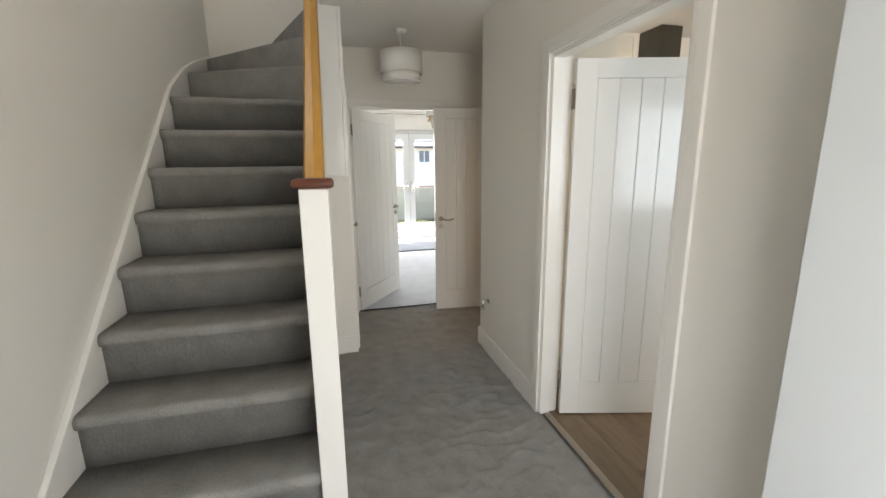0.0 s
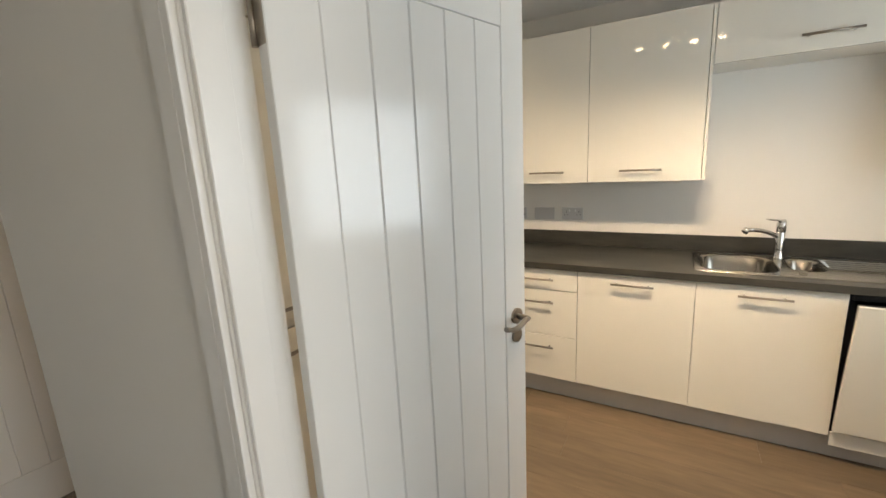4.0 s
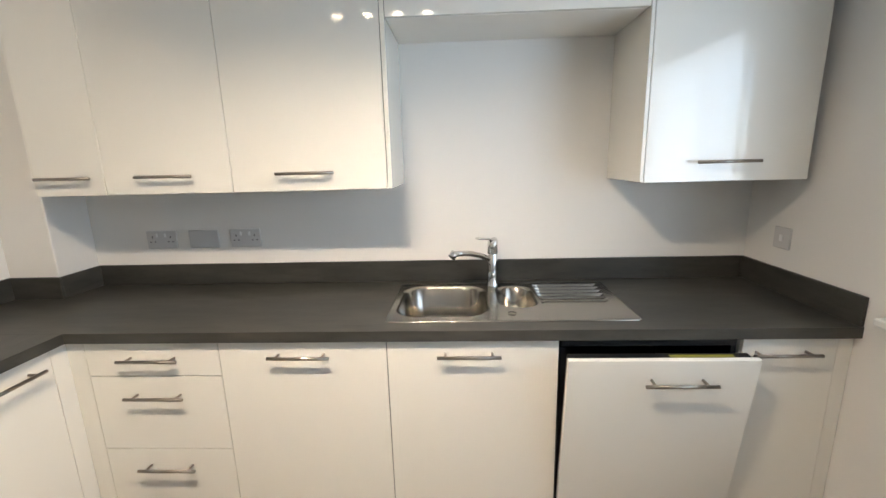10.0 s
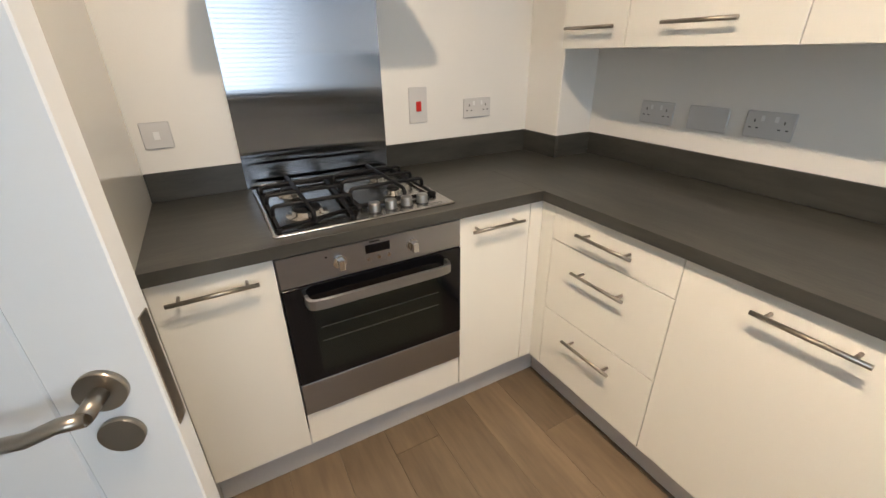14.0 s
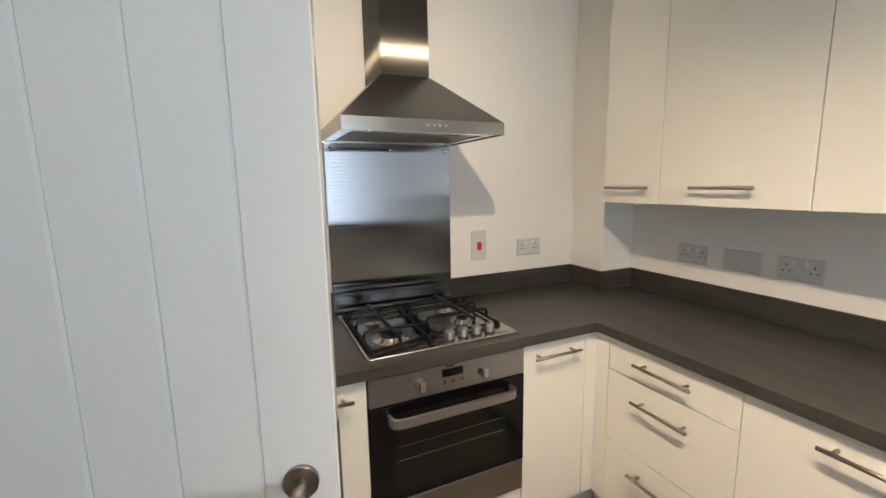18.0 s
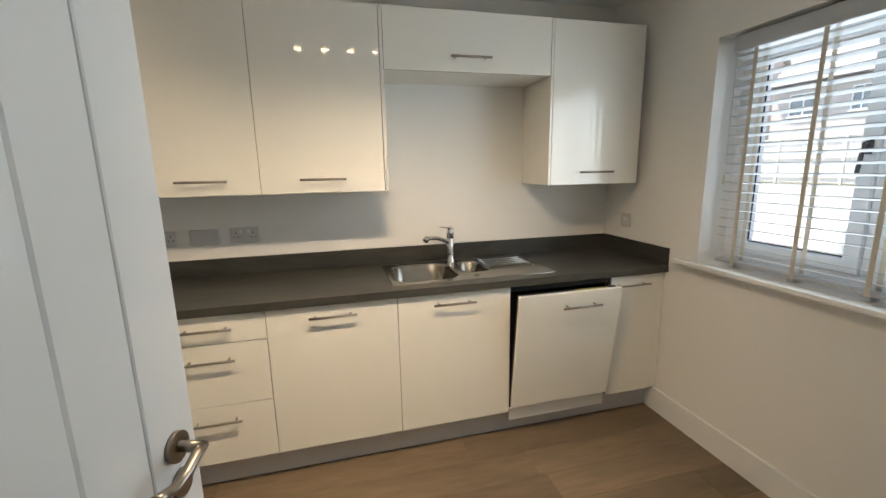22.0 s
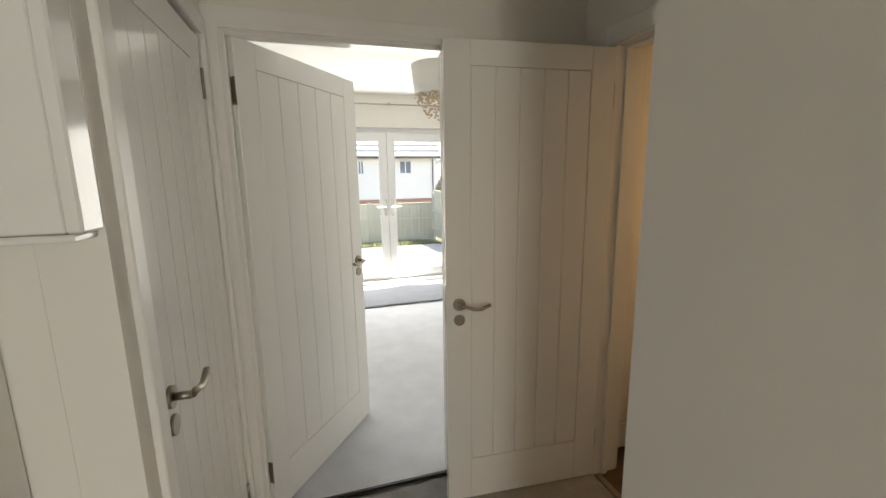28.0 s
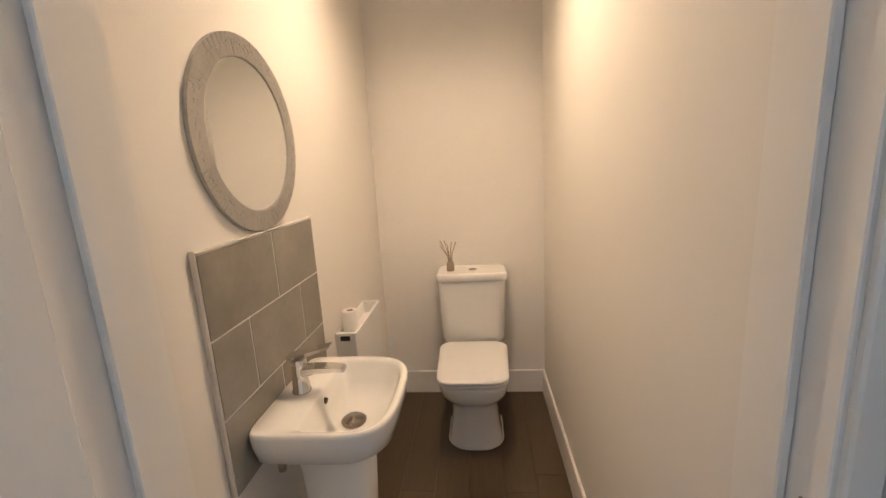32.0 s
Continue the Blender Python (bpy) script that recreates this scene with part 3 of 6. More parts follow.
# kitchen, living room, toilet, cupboard
door_leaf(pose(-1.889, -0.383, 0.010, 0, 0, -14.8), 0.782, "white gloss boarded door standing open into the kitchen", -1, handle=1.02)
door_leaf(pose(-2.950, 1.737, 0.010, 0, 0, 53.7), 0.838, "white gloss boarded door standing open into the living room", -1)
door_leaf(pose(WCW0, 1.522, 0.010, 0, 0, 175.6), 0.735, "white boarded toilet door standing open across the hall", 1, handle=0.935)
door_leaf(pose(-3.012, 1.612, 0.010, 0, 0, -90.0), 0.715, "white gloss boarded cupboard door, closed, under the stairs", -1, h=1.94)


def framed(name, axis, p0, p1, a0, a1, top, label, faces=(0, 1), lin=0.027, arch=0.070, stop=None, quirk=0.006, deep=0.03, proud=0.012):
    """A lining with architraves round an opening a0 to a1 in a wall p0 to p1 thick."""
    put = (lambda u0, u1, q0, q1, z0, z1, b=0.002: bx(q0, q1, u0, u1, z0, z1, b)) if axis == "x" else (lambda u0, u1, q0, q1, z0, z1, b=0.002: bx(u0, u1, q0, q1, z0, z1, b))
    t = thing(name, (p0, a0, 0) if axis == "x" else (a0, p0, 0), label, "door frame", kind="structure")
    part("jamb", put(a0 + 0.0005, a0 + lin, p0 - 0.003, p1 + 0.003, 0, top - 0.0005), TRIM, t)
    part("jamb", put(a1 - lin, a1 - 0.0005, p0 - 0.003, p1 + 0.003, 0, top - 0.0005), TRIM, t)
    part("head", put(a0 + lin, a1 - lin, p0 - 0.0025, p1 + 0.0025, top - lin, top - 0.001), TRIM, t)
    if stop is not None:
        q = stop
        part("door_stop", put(a0 + lin + 0.0002, a0 + lin + proud, q, q + deep, 0, top - lin - 0.0002), TRIM, t)
        part("door_stop", put(a1 - lin - proud, a1 - lin - 0.0002, q, q + deep, 0, top - lin - 0.0002), TRIM, t)
        part("door_stop", put(a0 + lin + proud, a1 - lin - proud, q, q + deep, top - lin - proud, top - lin - 0.0002), TRIM, t)
    for f in faces:
        s, q = (-1, p0 - 0.0005) if f == 0 else (1, p1 + 0.0005)
        i0, i1, o, cut = a0 + lin - quirk, a1 - lin + quirk, arch, 0.021
        up = top - lin + quirk
        for e, out in ((i0, -1), (i1, 1)):
            part("architrave", joined(put(e, e + out * cut, q, q + s * 0.016, 0, up + cut, 0.0016), put(e + out * cut, e + out * o, q, q + s * 0.016, 0, up + o, 0.0016)), TRIM, t)
        part("architrave", joined(put(i0 + 0.0005, i1 - 0.0005, q, q + s * 0.016, up, up + cut, 0.0016), put(i0 - cut, i1 + cut, q, q + s * 0.016, up + cut, up + o - 0.0005, 0.0016)), TRIM, t)
    return t


framed("door_1", "x", KW0, KW1, -1.262, -0.355, 2.025, "white painted door lining and architrave to the kitchen", lin=0.014, stop=-2.010, quirk=0.008, deep=0.062, proud=0.013)
framed("door_2", "y", LIV0, LIV1, -2.98, -2.085, 2.025, "white painted door lining to the living room", stop=1.699)
t = framed("door_3", "x", WCW0, WCW1, 0.69, 1.517, 2.025, "white painted door lining to the toilet", faces=(1,), stop=-1.395)
part("architrave", bx(WCW0 - 0.013, WCW0 - 0.0005, 0.676, 0.711, 0, 2.08, 0.003), TRIM, t)
part("architrave", bx(WCW0 - 0.013, WCW0 - 0.0005, 1.535, 1.595, 0, 2.08, 0.003), TRIM, t)
part("architrave", bx(WCW0 - 0.013, WCW0 - 0.0005, 0.7115, 1.5345, 2.004, 2.08, 0.003), TRIM, t)
part("strike_plate", joined(bx(-1.438, -1.414, 0.717, 0.7195, 0.88, 1.05, 0.0005), bx(-1.452, -1.4385, 0.7165, 0.7188, 0.925, 0.995, 0.0005)), NICKEL, t, "steel strike plate")

# cupboard front under the upper steps
structure("wall_cupboard", joined(wall_mesh("x", -3.11, -3.01, 0.78, LIV0, 0, H, [(0.885, 1.625, 0, 1.965)]), bx(-3.19, -3.1105, 0.78, 0.88, 0, H, 0)), WALL, "white painted cupboard front under the stairs", "wall")
t = thing("door_4", (-3.01, 0.8, 0), "white painted door lining to the cupboard", "door frame", kind="structure")
part("architrave", bx(-3.0095, -2.993, 1.6255, 1.675, 0, 2.02, 0.003), TRIM, t)
part("architrave", bx(-3.0095, -2.993, 0.83, 1.625, 1.9605, 2.02, 0.003), TRIM, t)
part("architrave", bx(-3.0095, -2.993, 0.83, 0.884, 0, 1.96, 0.003), TRIM, t)
part("jamb", bx(-3.109, -3.0105, 0.8855, 0.896, 0, 1.964, 0.001), TRIM, t)
part("jamb", bx(-3.109, -3.0105, 1.614, 1.6245, 0, 1.964, 0.001), TRIM, t)
# boxed-in enclosure on the end of the stairs
t = thing("meter_box", (-3.1, 0.8, 1.40), "white boxed-in enclosure hanging from the ceiling beside the stairs", "boxing")
part("front_panel", bx(-3.185, -3.035, 0.715, 0.7795, 1.405, H - 0.001, 0.002), GLOSS, t)
part("bottom_trim", bx(-3.19, -3.02, 0.705, 0.7795, 1.392, 1.4045, 0.003), GLOSS, t)
part("corner_bead", bx(-3.0345, -3.0105, 0.712, 0.7795, 1.4045, H - 0.001, 0.004), GLOSS, t)

# front door, open against the hall wall, and its frame
t = thing("front_door", pose(-2.13, -2.672, 0.012, 0, 0, 88.0), "pale composite front door standing wide open", "door")
part("leaf", bx(0, 0.925, 0.0, 0.046, 0, 2.03, 0.003), mat("pale_door_skin", (0.72, 0.76, 0.79), 0.35, var=0.02, bump=0.08, bscale=60), t, local=True)
part("edge_strip", bx(0.9252, 0.927, 0.014, 0.03, 0.02, 2.0, 0.0005), STEEL, t, local=True)
t = thing("front_door_frame", (-3.04, SOUTH, 0), "white plastic frame of the entrance", "door frame", kind="structure")
part("jamb", bx(-3.0395, -2.985, SOUTH - 0.14, SOUTH - 0.07, 0, 2.0995), UPVC, t)
part("jamb", bx(-2.175, -2.1205, SOUTH - 0.14, SOUTH - 0.07, 0, 2.0995), UPVC, t)
part("head", bx(-2.985, -2.175, SOUTH - 0.14, SOUTH - 0.07, 2.05, 2.0995), UPVC, t)

# skirtings


def skirting(x0, y0, x1, y1, nx, ny):
    """A board along a wall from one point to another, standing out along n."""
    b, hgt = 0.0145, 0.145
    out = bx(min(x0, x1, x0 + nx * b, x1 + nx * b), max(x0, x1, x0 + nx * b, x1 + nx * b), min(y0, y1, y0 + ny * b, y1 + ny * b), max(y0, y1, y0 + ny * b, y1 + ny * b), 0, hgt, 0)
    es = [e for e in out.edges if all(v.co.z > hgt - 1e-4 for v in e.verts)]
    es = [e for e in es if abs((e.verts[0].co - e.verts[1].co).dot(Vector((ny, nx, 0)))) > 0.02]
    bmesh.ops.bevel(out, geom=es, offset=0.006, segments=2, affect="EDGES", profile=0.5)
    return structure("baseboard", out, TRIM, "white painted skirting board", "skirting")


E5 = 0.0005
skirting(KW0 - E5, -0.310, KW0 - E5, WCS, -1, 0)
skirting(KW0 - E5, SOUTH, KW0 - E5, -1.312, -1, 0)
skirting(KW0 - 0.015, WCS + E5, WCW0 - 0.014, WCS + E5, 0, 1)
skirting(KW1 + E5, SOUTH + 0.016, KW1 + E5, -1.312, 1, 0)
skirting(KW1, SOUTH + E5, 0.073, SOUTH + E5, 0, 1)
skirting(-3.17, 0.78 - E5, -3.01, 0.78 - E5, 0, -1)
skirting(-2.015, LIV0 - E5, WCW0, LIV0 - E5, 0, -1)
skirting(STAIRW, LIV1 + E5, -3.05, LIV1 + E5, 0, 1)
skirting(-2.015, LIV1 + E5, EAST, LIV1 + E5, 0, 1)
skirting(-0.68, GARDEN - E5, EAST, GARDEN - E5, 0, -1)
skirting(STAIRW, GARDEN - E5, -2.72, GARDEN - E5, 0, -1)
skirting(EAST - E5, LIV1, EAST - E5, GARDEN, -1, 0)
skirting(STAIRW + E5, LIV1, STAIRW + E5, GARDEN, 1, 0)
# toilet
skirting(WCW1, WCN - E5, EAST, WCN - E5, 0, -1)
skirting(WCW1, WCS + E5, EAST, WCS + E5, 0, 1)
skirting(EAST - E5, WCS + 0.015, EAST - E5, WCN - 0.015, -1, 0)
skirting(STAIRW + E5, SOUTH, STAIRW + E5, -1.30, 1, 0)

# threshold strips
single("threshold_strip", bx(-1.985, -1.945, -1.233, -0.383, -0.003, 0.006, 0.002), NICKEL, "brushed metal carpet strip in the kitchen doorway", "threshold strip")
single("threshold_strip", bx(-1.43, -1.40, 0.718, 1.489, -0.003, 0.005, 0.002), NICKEL, "brushed metal carpet strip in the toilet doorway", "threshold strip")
single("threshold_gap", bx(-2.952, -2.113, 1.735, 1.752, -0.003, 0.005, 0.002), DARK, "dark carpet joint in the living room doorway", "threshold strip")

# door holder on the hall wall
t = thing("door_holder", (KW0, 0.489, 0.42), "chrome magnetic door holder on the hall wall", "door stop")
part("plate", joined(cyl((KW0 - 0.0005, 0.489, 0.43), (KW0 - 0.006, 0.489, 0.43), 0.024, 24)), CHROME, t)
part("arm", joined(cyl((KW0 - 0.006, 0.489, 0.43), (KW0 - 0.05, 0.489, 0.425), 0.009, 12), cyl((KW0 - 0.042, 0.489, 0.44), (KW0 - 0.048, 0.489, 0.375), 0.010, 12)), CHROME, t)
part("cup", cyl((KW0 - 0.046, 0.489, 0.375), (KW0 - 0.049, 0.489, 0.355), 0.016, 16), mat("clear_plastic", (0.75, 0.75, 0.74), 0.15), t)

# ---- stairs ----
GO, RISE = 0.231, 0.2105
nose = [(-0.842 + GO * (k - 3), RISE * k) for k in range(1, 10)]
SX = (-4.0435, -3.215)
t = thing("staircase", (-3.65, -1.27, 0), "carpeted staircase with white strings, white spindles and an oak handrail", "staircase")


def step_outline(y, z, back, low):
    pts = [(y + 0.022, low), (y + 0.018, z - 0.055)]
    pts += [(y + 0.016 - 0.020 * math.sin(a), z - 0.028 - 0.026 * math.cos(a)) for a in (0.5, 1.1, 1.57)]
    pts += [(y + 0.020 - 0.024 * math.sin(a), z - 0.026 - 0.026 * math.cos(a)) for a in (1.9, 2.4, 2.9)]
    return pts + [(y + 0.03, z), (back, z), (back, low)]


def soft_step(outline, x0, x1, seed):
    """A carpeted step: the outline carried across with a slightly uneven face."""
    n = 26
    loops = []
    for i in range(n + 1):
        x = x0 + (x1 - x0) * i / n
        loops.append([(x, p[0] + (0.004 * noise.noise(Vector((x * 7, p[1] * 9, seed))) if 0 < j < len(outline) - 2 else 0), p[1] + (0.003 * noise.noise(Vector((x * 8, p[0] * 9, seed + 5))) if 2 < j < len(outline) - 2 else 0)) for j, p in enumerate(outline)])
    return loft(loops)


for k, (y, z) in enumerate(nose):
    back = nose[k + 1][0] + 0.021 if k < 8 else 1.04
    low = 0.0 if k == 0 else nose[k - 1][1] - 0.012
    part("step", soft_step(step_outline(y, z, back, low), SX[0], SX[1], k * 1.7), CARPET, t, "grey carpeted step")
# turning steps
zt = [nose[-1][1] + RISE * (k + 1) for k in range(4)]
turn = [((-3.215, 0.52), (-4.0435, 0.94)), ((-3.215, 0.63), (-4.0435, 1.49)), ((-3.215, 0.74), (-3.56, 1.695)), ((-3.12, 0.78), (-3.05, 1.695))]
for k in range(3):
    (a, b), (c, d) = turn[k], turn[k + 1]
    poly = [a, b, (-4.0435, 1.695), d, c] if k == 1 else [a, b, d, c]
    part("step", prism(poly, "z", zt[k] - RISE - 0.01, zt[k], 0.012), CARPET, t, "grey carpeted winder step")
slope = RISE / GO


def on_line(y, up):
    return nose[0][1] + slope * (y - nose[0][0]) + up


# strings: wall side rises with the steps and bends up at the turn; open side below the spindles
part("wall_string", prism([(-1.37, 0.0), (-1.37, 0.12), (-1.31, on_line(-1.31, 0.015)), (0.60, on_line(0.60, 0.012)), (0.74, 2.035), (0.93, 2.135), (1.20, 2.235), (1.47, 2.315), (1.69, 2.38), (1.69, 1.85), (0.9, 1.6), (0.55, on_line(0.55, -0.35)), (-1.0, 0.0)], "x", STAIRW + 0.0005, STAIRW + 0.024, 0.003), TRIM, t, "white painted wall string")
part("back_string", prism([(-4.067, 1.9), (-4.067, 2.37), (-3.93, 2.41), (-3.557, 2.545), (-3.3, 2.68), (-3.3, 2.1)], "y", LIV0 - 0.021, LIV0 - 0.0005, 0.003), TRIM, t, "white painted wall string")
part("open_string", prism([(-1.02, on_line(-1.02, -0.30)), (-1.02, on_line(-1.02, 0.06)), (0.775, on_line(0.775, 0.06)), (0.775, on_line(0.775, -0.30))], "x", -3.213, -3.175, 0.003), GLOSS, t, "white painted open string")
part("base_rail", prism([(-1.0, on_line(-1.0, 0.061)), (-1.0, on_line(-1.0, 0.105)), (0.775, on_line(0.775, 0.105)), (0.775, on_line(0.775, 0.061))], "x", -3.215, -3.155, 0.004), GLOSS, t)
part("spandrel_panel", prism([(-1.0, 0.0), (-1.0, on_line(-1.0, -0.305)), (0.775, on_line(0.775, -0.305)), (0.775, 0.0)], "x", -3.21, -3.178, 0.0), WALL, t, "white plastered panel under the stairs")
part("skirting", bx(-3.1775, -3.163, -1.0, 0.764, 0, 0.145, 0.003), TRIM, t)
newel = part("newel_post", bx(-3.224, -3.138, -1.092, -1.004, 0.0, 1.41, 0.004, 2), GLOSS, t, "white painted newel post")
part("newel_cap", bx(-3.243, -3.119, -1.111, -0.985, 1.411, 1.440, 0.012, 3), MAHOG, newel, "dark stained wooden cap")
rail0, rail1 = (-1.003, 1.425), (0.80, 1.425 + 0.865 * 1.803)
prof = [(-0.032, 0.0), (-0.034, 0.030), (-0.026, 0.050), (0.0, 0.058), (0.026, 0.050), (0.034, 0.030), (0.032, 0.0)]
part("handrail", loft([[(-3.18 + px, rail0[0], rail0[1] + pz * 1.25 - 0.055) for px, pz in prof], [(-3.18 + px, rail1[0], rail1[1] + pz * 1.25 - 0.055) for px, pz in prof]], smooth=False), OAK, t, "varnished oak handrail")
for k in range(15):
    y = -0.92 + k * 0.1135
    lo, hi = on_line(y, 0.106), rail0[1] + 0.865 * (y - rail0[0]) - 0.058
    if hi - lo < 0.1:
        continue
    part("spindle", bx(-3.196, -3.164, y - 0.016, y + 0.016, lo - 0.02, hi + 0.02, 0.003), GLOSS, t, "white painted spindle")

# ---- oven, hob, hood ----
t = thing("built_in_oven", (-0.657, 0.28, 0.29), "stainless steel built-in oven with a black glass door", "oven")
part("housing", bx(-0.948, -0.366, 0.03, 0.56, 0.285, 0.868, 0.001), BLACK, t)
fascia = part("control_panel", bx(-0.950, -0.364, -0.010, 0.029, 0.7685, 0.866, 0.002), PANELST, t, "brushed steel control panel")
for x in (-0.777, -0.543):
    k = part("control_knob", joined(cyl((x, -0.010, 0.817), (x, -0.016, 0.817), 0.020, 28), bx(x - 0.010, x + 0.010, -0.040, -0.0155, 0.800, 0.834, 0.003, 2)), CHROME, fascia, "steel oven knob")
part("display", bx(-0.697, -0.618, -0.0125, -0.0102, 0.822, 0.850, 0.001), BGLASS, fascia, "dark clock display")
for k in range(3):
    x = -0.690 + k * 0.033
    part("button", cyl((x, -0.0102, 0.805), (x, -0.016, 0.805), 0.006, 14), CHROME, fascia)
part("brand_mark", bx(-0.683, -0.650, -0.0112, -0.0102, 0.8555, 0.8605, 0), DARK, fascia, "dark brand mark")
part("indicator", bx(-0.817, -0.811, -0.0112, -0.0102, 0.838, 0.843, 0), DARK, fascia)
odoor = part("oven_door", bx(-0.950, -0.364, -0.012, 0.0285, 0.420, 0.7655, 0.002), BGLASS, t, "black glass oven door")
part("oven_window", bx(-0.875, -0.440, -0.0138, -0.0122, 0.452, 0.690, 0.0008), mat("smoked_glass", (0.008, 0.011, 0.009), 0.06, spec=0.4), odoor, "smoked glass window")
for z in (0.615, 0.565):
    part("rack_line", bx(-0.86, -0.455, -0.0150, -0.0140, z, z + 0.0026, 0), mat("dim_rack_wire", (0.12, 0.12, 0.11), 0.4, 0.6), odoor)
SATIN = mat("satin_aluminium", (0.36, 0.36, 0.355), 0.42, 1.0, var=0.06, vscale=20, stretch=(0.1, 1, 1))
bow = [(-0.236, 0.0), (-0.235, -0.026), (-0.229, -0.042), (-0.215, -0.050), (-0.185, -0.054), (0.185, -0.054), (0.215, -0.050), (0.229, -0.042), (0.235, -0.026), (0.236, 0.0)]
inner = [(-0.226, 0.0), (-0.225, -0.022), (-0.220, -0.034), (-0.209, -0.0405), (-0.184, -0.044), (0.184, -0.044), (0.209, -0.0405), (0.220, -0.034), (0.225, -0.022), (0.226, 0.0)]
part("door_handle", loft([[(-0.657 + a[0], -0.0125 + a[1], 0.709), (-0.657 + a[0], -0.0125 + a[1], 0.738), (-0.657 + b[0], -0.0125 + b[1], 0.7395), (-0.657 + b[0], -0.0125 + b[1], 0.7075)] for a, b in zip(bow, inner)], smooth=False), SATIN, odoor, "broad flat satin metal bow handle")
part("lower_trim", bx(-0.950, -0.364, -0.010, 0.0285, 0.292, 0.4175, 0.002), PANELST, t, "brushed steel lower panel")
single("oven_filler", run_box("cooker", 0.3645, 0.9495, -0.018, -0.001, 0.152, 0.289, 0.001), CREAM, "cream filler panel under the oven", "filler panel")

t = thing("gas_hob", (-0.65, 0.28, 0.911), "stainless steel four-burner gas hob with black pan supports", "hob")
HOBST = mat("hob_steel", (0.50, 0.48, 0.45), 0.24, 1.0, var=0.05, vscale=3, stretch=(0.2, 1, 1))
part("base_plate", loft([rrect(-0.648, 0.282, 0.58, 0.51, 0.012, 0.9105), rrect(-0.648, 0.282, 0.578, 0.508, 0.012, 0.9150), rrect(-0.648, 0.282, 0.562, 0.492, 0.012, 0.9172), rrect(-0.648, 0.282, 0.545, 0.475, 0.02, 0.9150), rrect(-0.648, 0.282, 0.54, 0.47, 0.02, 0.9148)]), HOBST, t, "brushed steel hob plate")
for (x, y), r in (((-0.812, 0.180), 0.050), ((-0.822, 0.402), 0.034), ((-0.497, 0.410), 0.034), ((-0.500, 0.225), 0.026)):
    b = part("burner", joined(lathe([(r * 1.35, 0.9150), (r * 1.3, 0.9185), (r * 0.95, 0.9195), (r * 0.95, 0.929), (0.001, 0.929)], (x, y, 0), 32)), HOBST, t, "steel burner ring")
    part("burner_cap", lathe([(0.001, 0.9295), (r * 0.86, 0.9295), (r * 0.88, 0.934), (r * 0.80, 0.938), (0.001, 0.9385)], (x, y, 0), 28), BLACK, b, "black enamel burner cap")
for k in range(4):
    x = -0.626 + 0.0555 * k
    part("hob_knob", joined(lathe([(0.0185, 0.9190), (0.0185, 0.944), (0.0170, 0.9465), (0.001, 0.9470)], (x, 0.078, 0), 24), bx(x - 0.0010, x + 0.0010, 0.063, 0.078, 0.9465, 0.9476, 0.0003)), SATIN, t, "satin steel hob knob")
    part("knob_seal", lathe([(0.021, 0.9148), (0.021, 0.9175), (0.0165, 0.9188), (0.001, 0.9189)], (x, 0.078, 0), 24), DARK, t, "black ring under a hob knob")
ZB = 0.958


def pan_support(x0, x1, y0, y1, fingers, notch=0.0):
    """A low wire frame on four feet, raised bars across it, and a notched corner beside the knobs."""
    r, zf = 0.0068, 0.925
    corner = [(x1, y0 + 2 * notch, zf), (x1 - notch, y0 + 2 * notch - 0.004, zf), (x1 - notch, y0, zf)] if notch else [(x1, y0, zf)]
    pieces = [tube([(x1, y1, zf), (x0, y1, zf), (x0, y0, zf), *corner, (x1, y1 - 0.001, zf)], r)]
    for p in ((x0, y0), (x1 - notch, y0), (x0, y1), (x1, y1)):
        pieces.append(cyl((*p, 0.9155), (*p, 0.926), 0.008, 10))
    for axis, c, a, b in fingers:
        line = [(a, 0.925), (a + 0.001, 0.946), (a + 0.005, 0.955), (a + 0.014, ZB), (b - 0.014, ZB), (b - 0.005, 0.955), (b - 0.001, 0.946), (b, 0.925)]
        pieces.append(tube([(c, u, z) if axis == "y" else (u, c, z) for u, z in line], r))
    return joined(*pieces)


part("pan_support", pan_support(-0.915, -0.672, 0.060, 0.500, [("y", -0.815, 0.060, 0.500), ("x", 0.165, -0.915, -0.672), ("x", 0.285, -0.915, -0.672), ("x", 0.402, -0.915, -0.672)], 0.030), BLACK, t, "black enamelled wire pan support")
part("pan_support", pan_support(-0.660, -0.392, 0.125, 0.500, [("y", -0.5, 0.125, 0.500), ("x", 0.215, -0.660, -0.392), ("x", 0.315, -0.660, -0.392), ("x", 0.415, -0.660, -0.392)]), BLACK, t, "black enamelled wire pan support")
part("front_mark", bx(-0.47, -0.40, 0.050, 0.054, 0.9173, 0.9178, 0), DARK, t)

# splashback and chimney hood
def brushed_sheet(name, base, rough):
    """Steel with an upright brushed grain, which draws reflections out sideways."""
    m = mat(name, base, 0.1, 1.0, var=0.04, vscale=6, stretch=(8, 8, 0.1))
    n, l = m.node_tree.nodes, m.node_tree.links
    along, sheen = n.new("ShaderNodeTangent"), n.new("ShaderNodeBsdfAnisotropic")
    along.direction_type, along.uv_map = "UV_MAP", "grain"
    sheen.inputs["Roughness"].default_value, sheen.inputs["Anisotropy"].default_value = rough, -0.88
    l.new(along.outputs[0], sheen.inputs["Tangent"])
    l.new(n["Principled BSDF"].inputs["Base Color"].links[0].from_socket, sheen.inputs["Color"])
    l.new(sheen.outputs[0], n["Material Output"].inputs["Surface"])
    return m


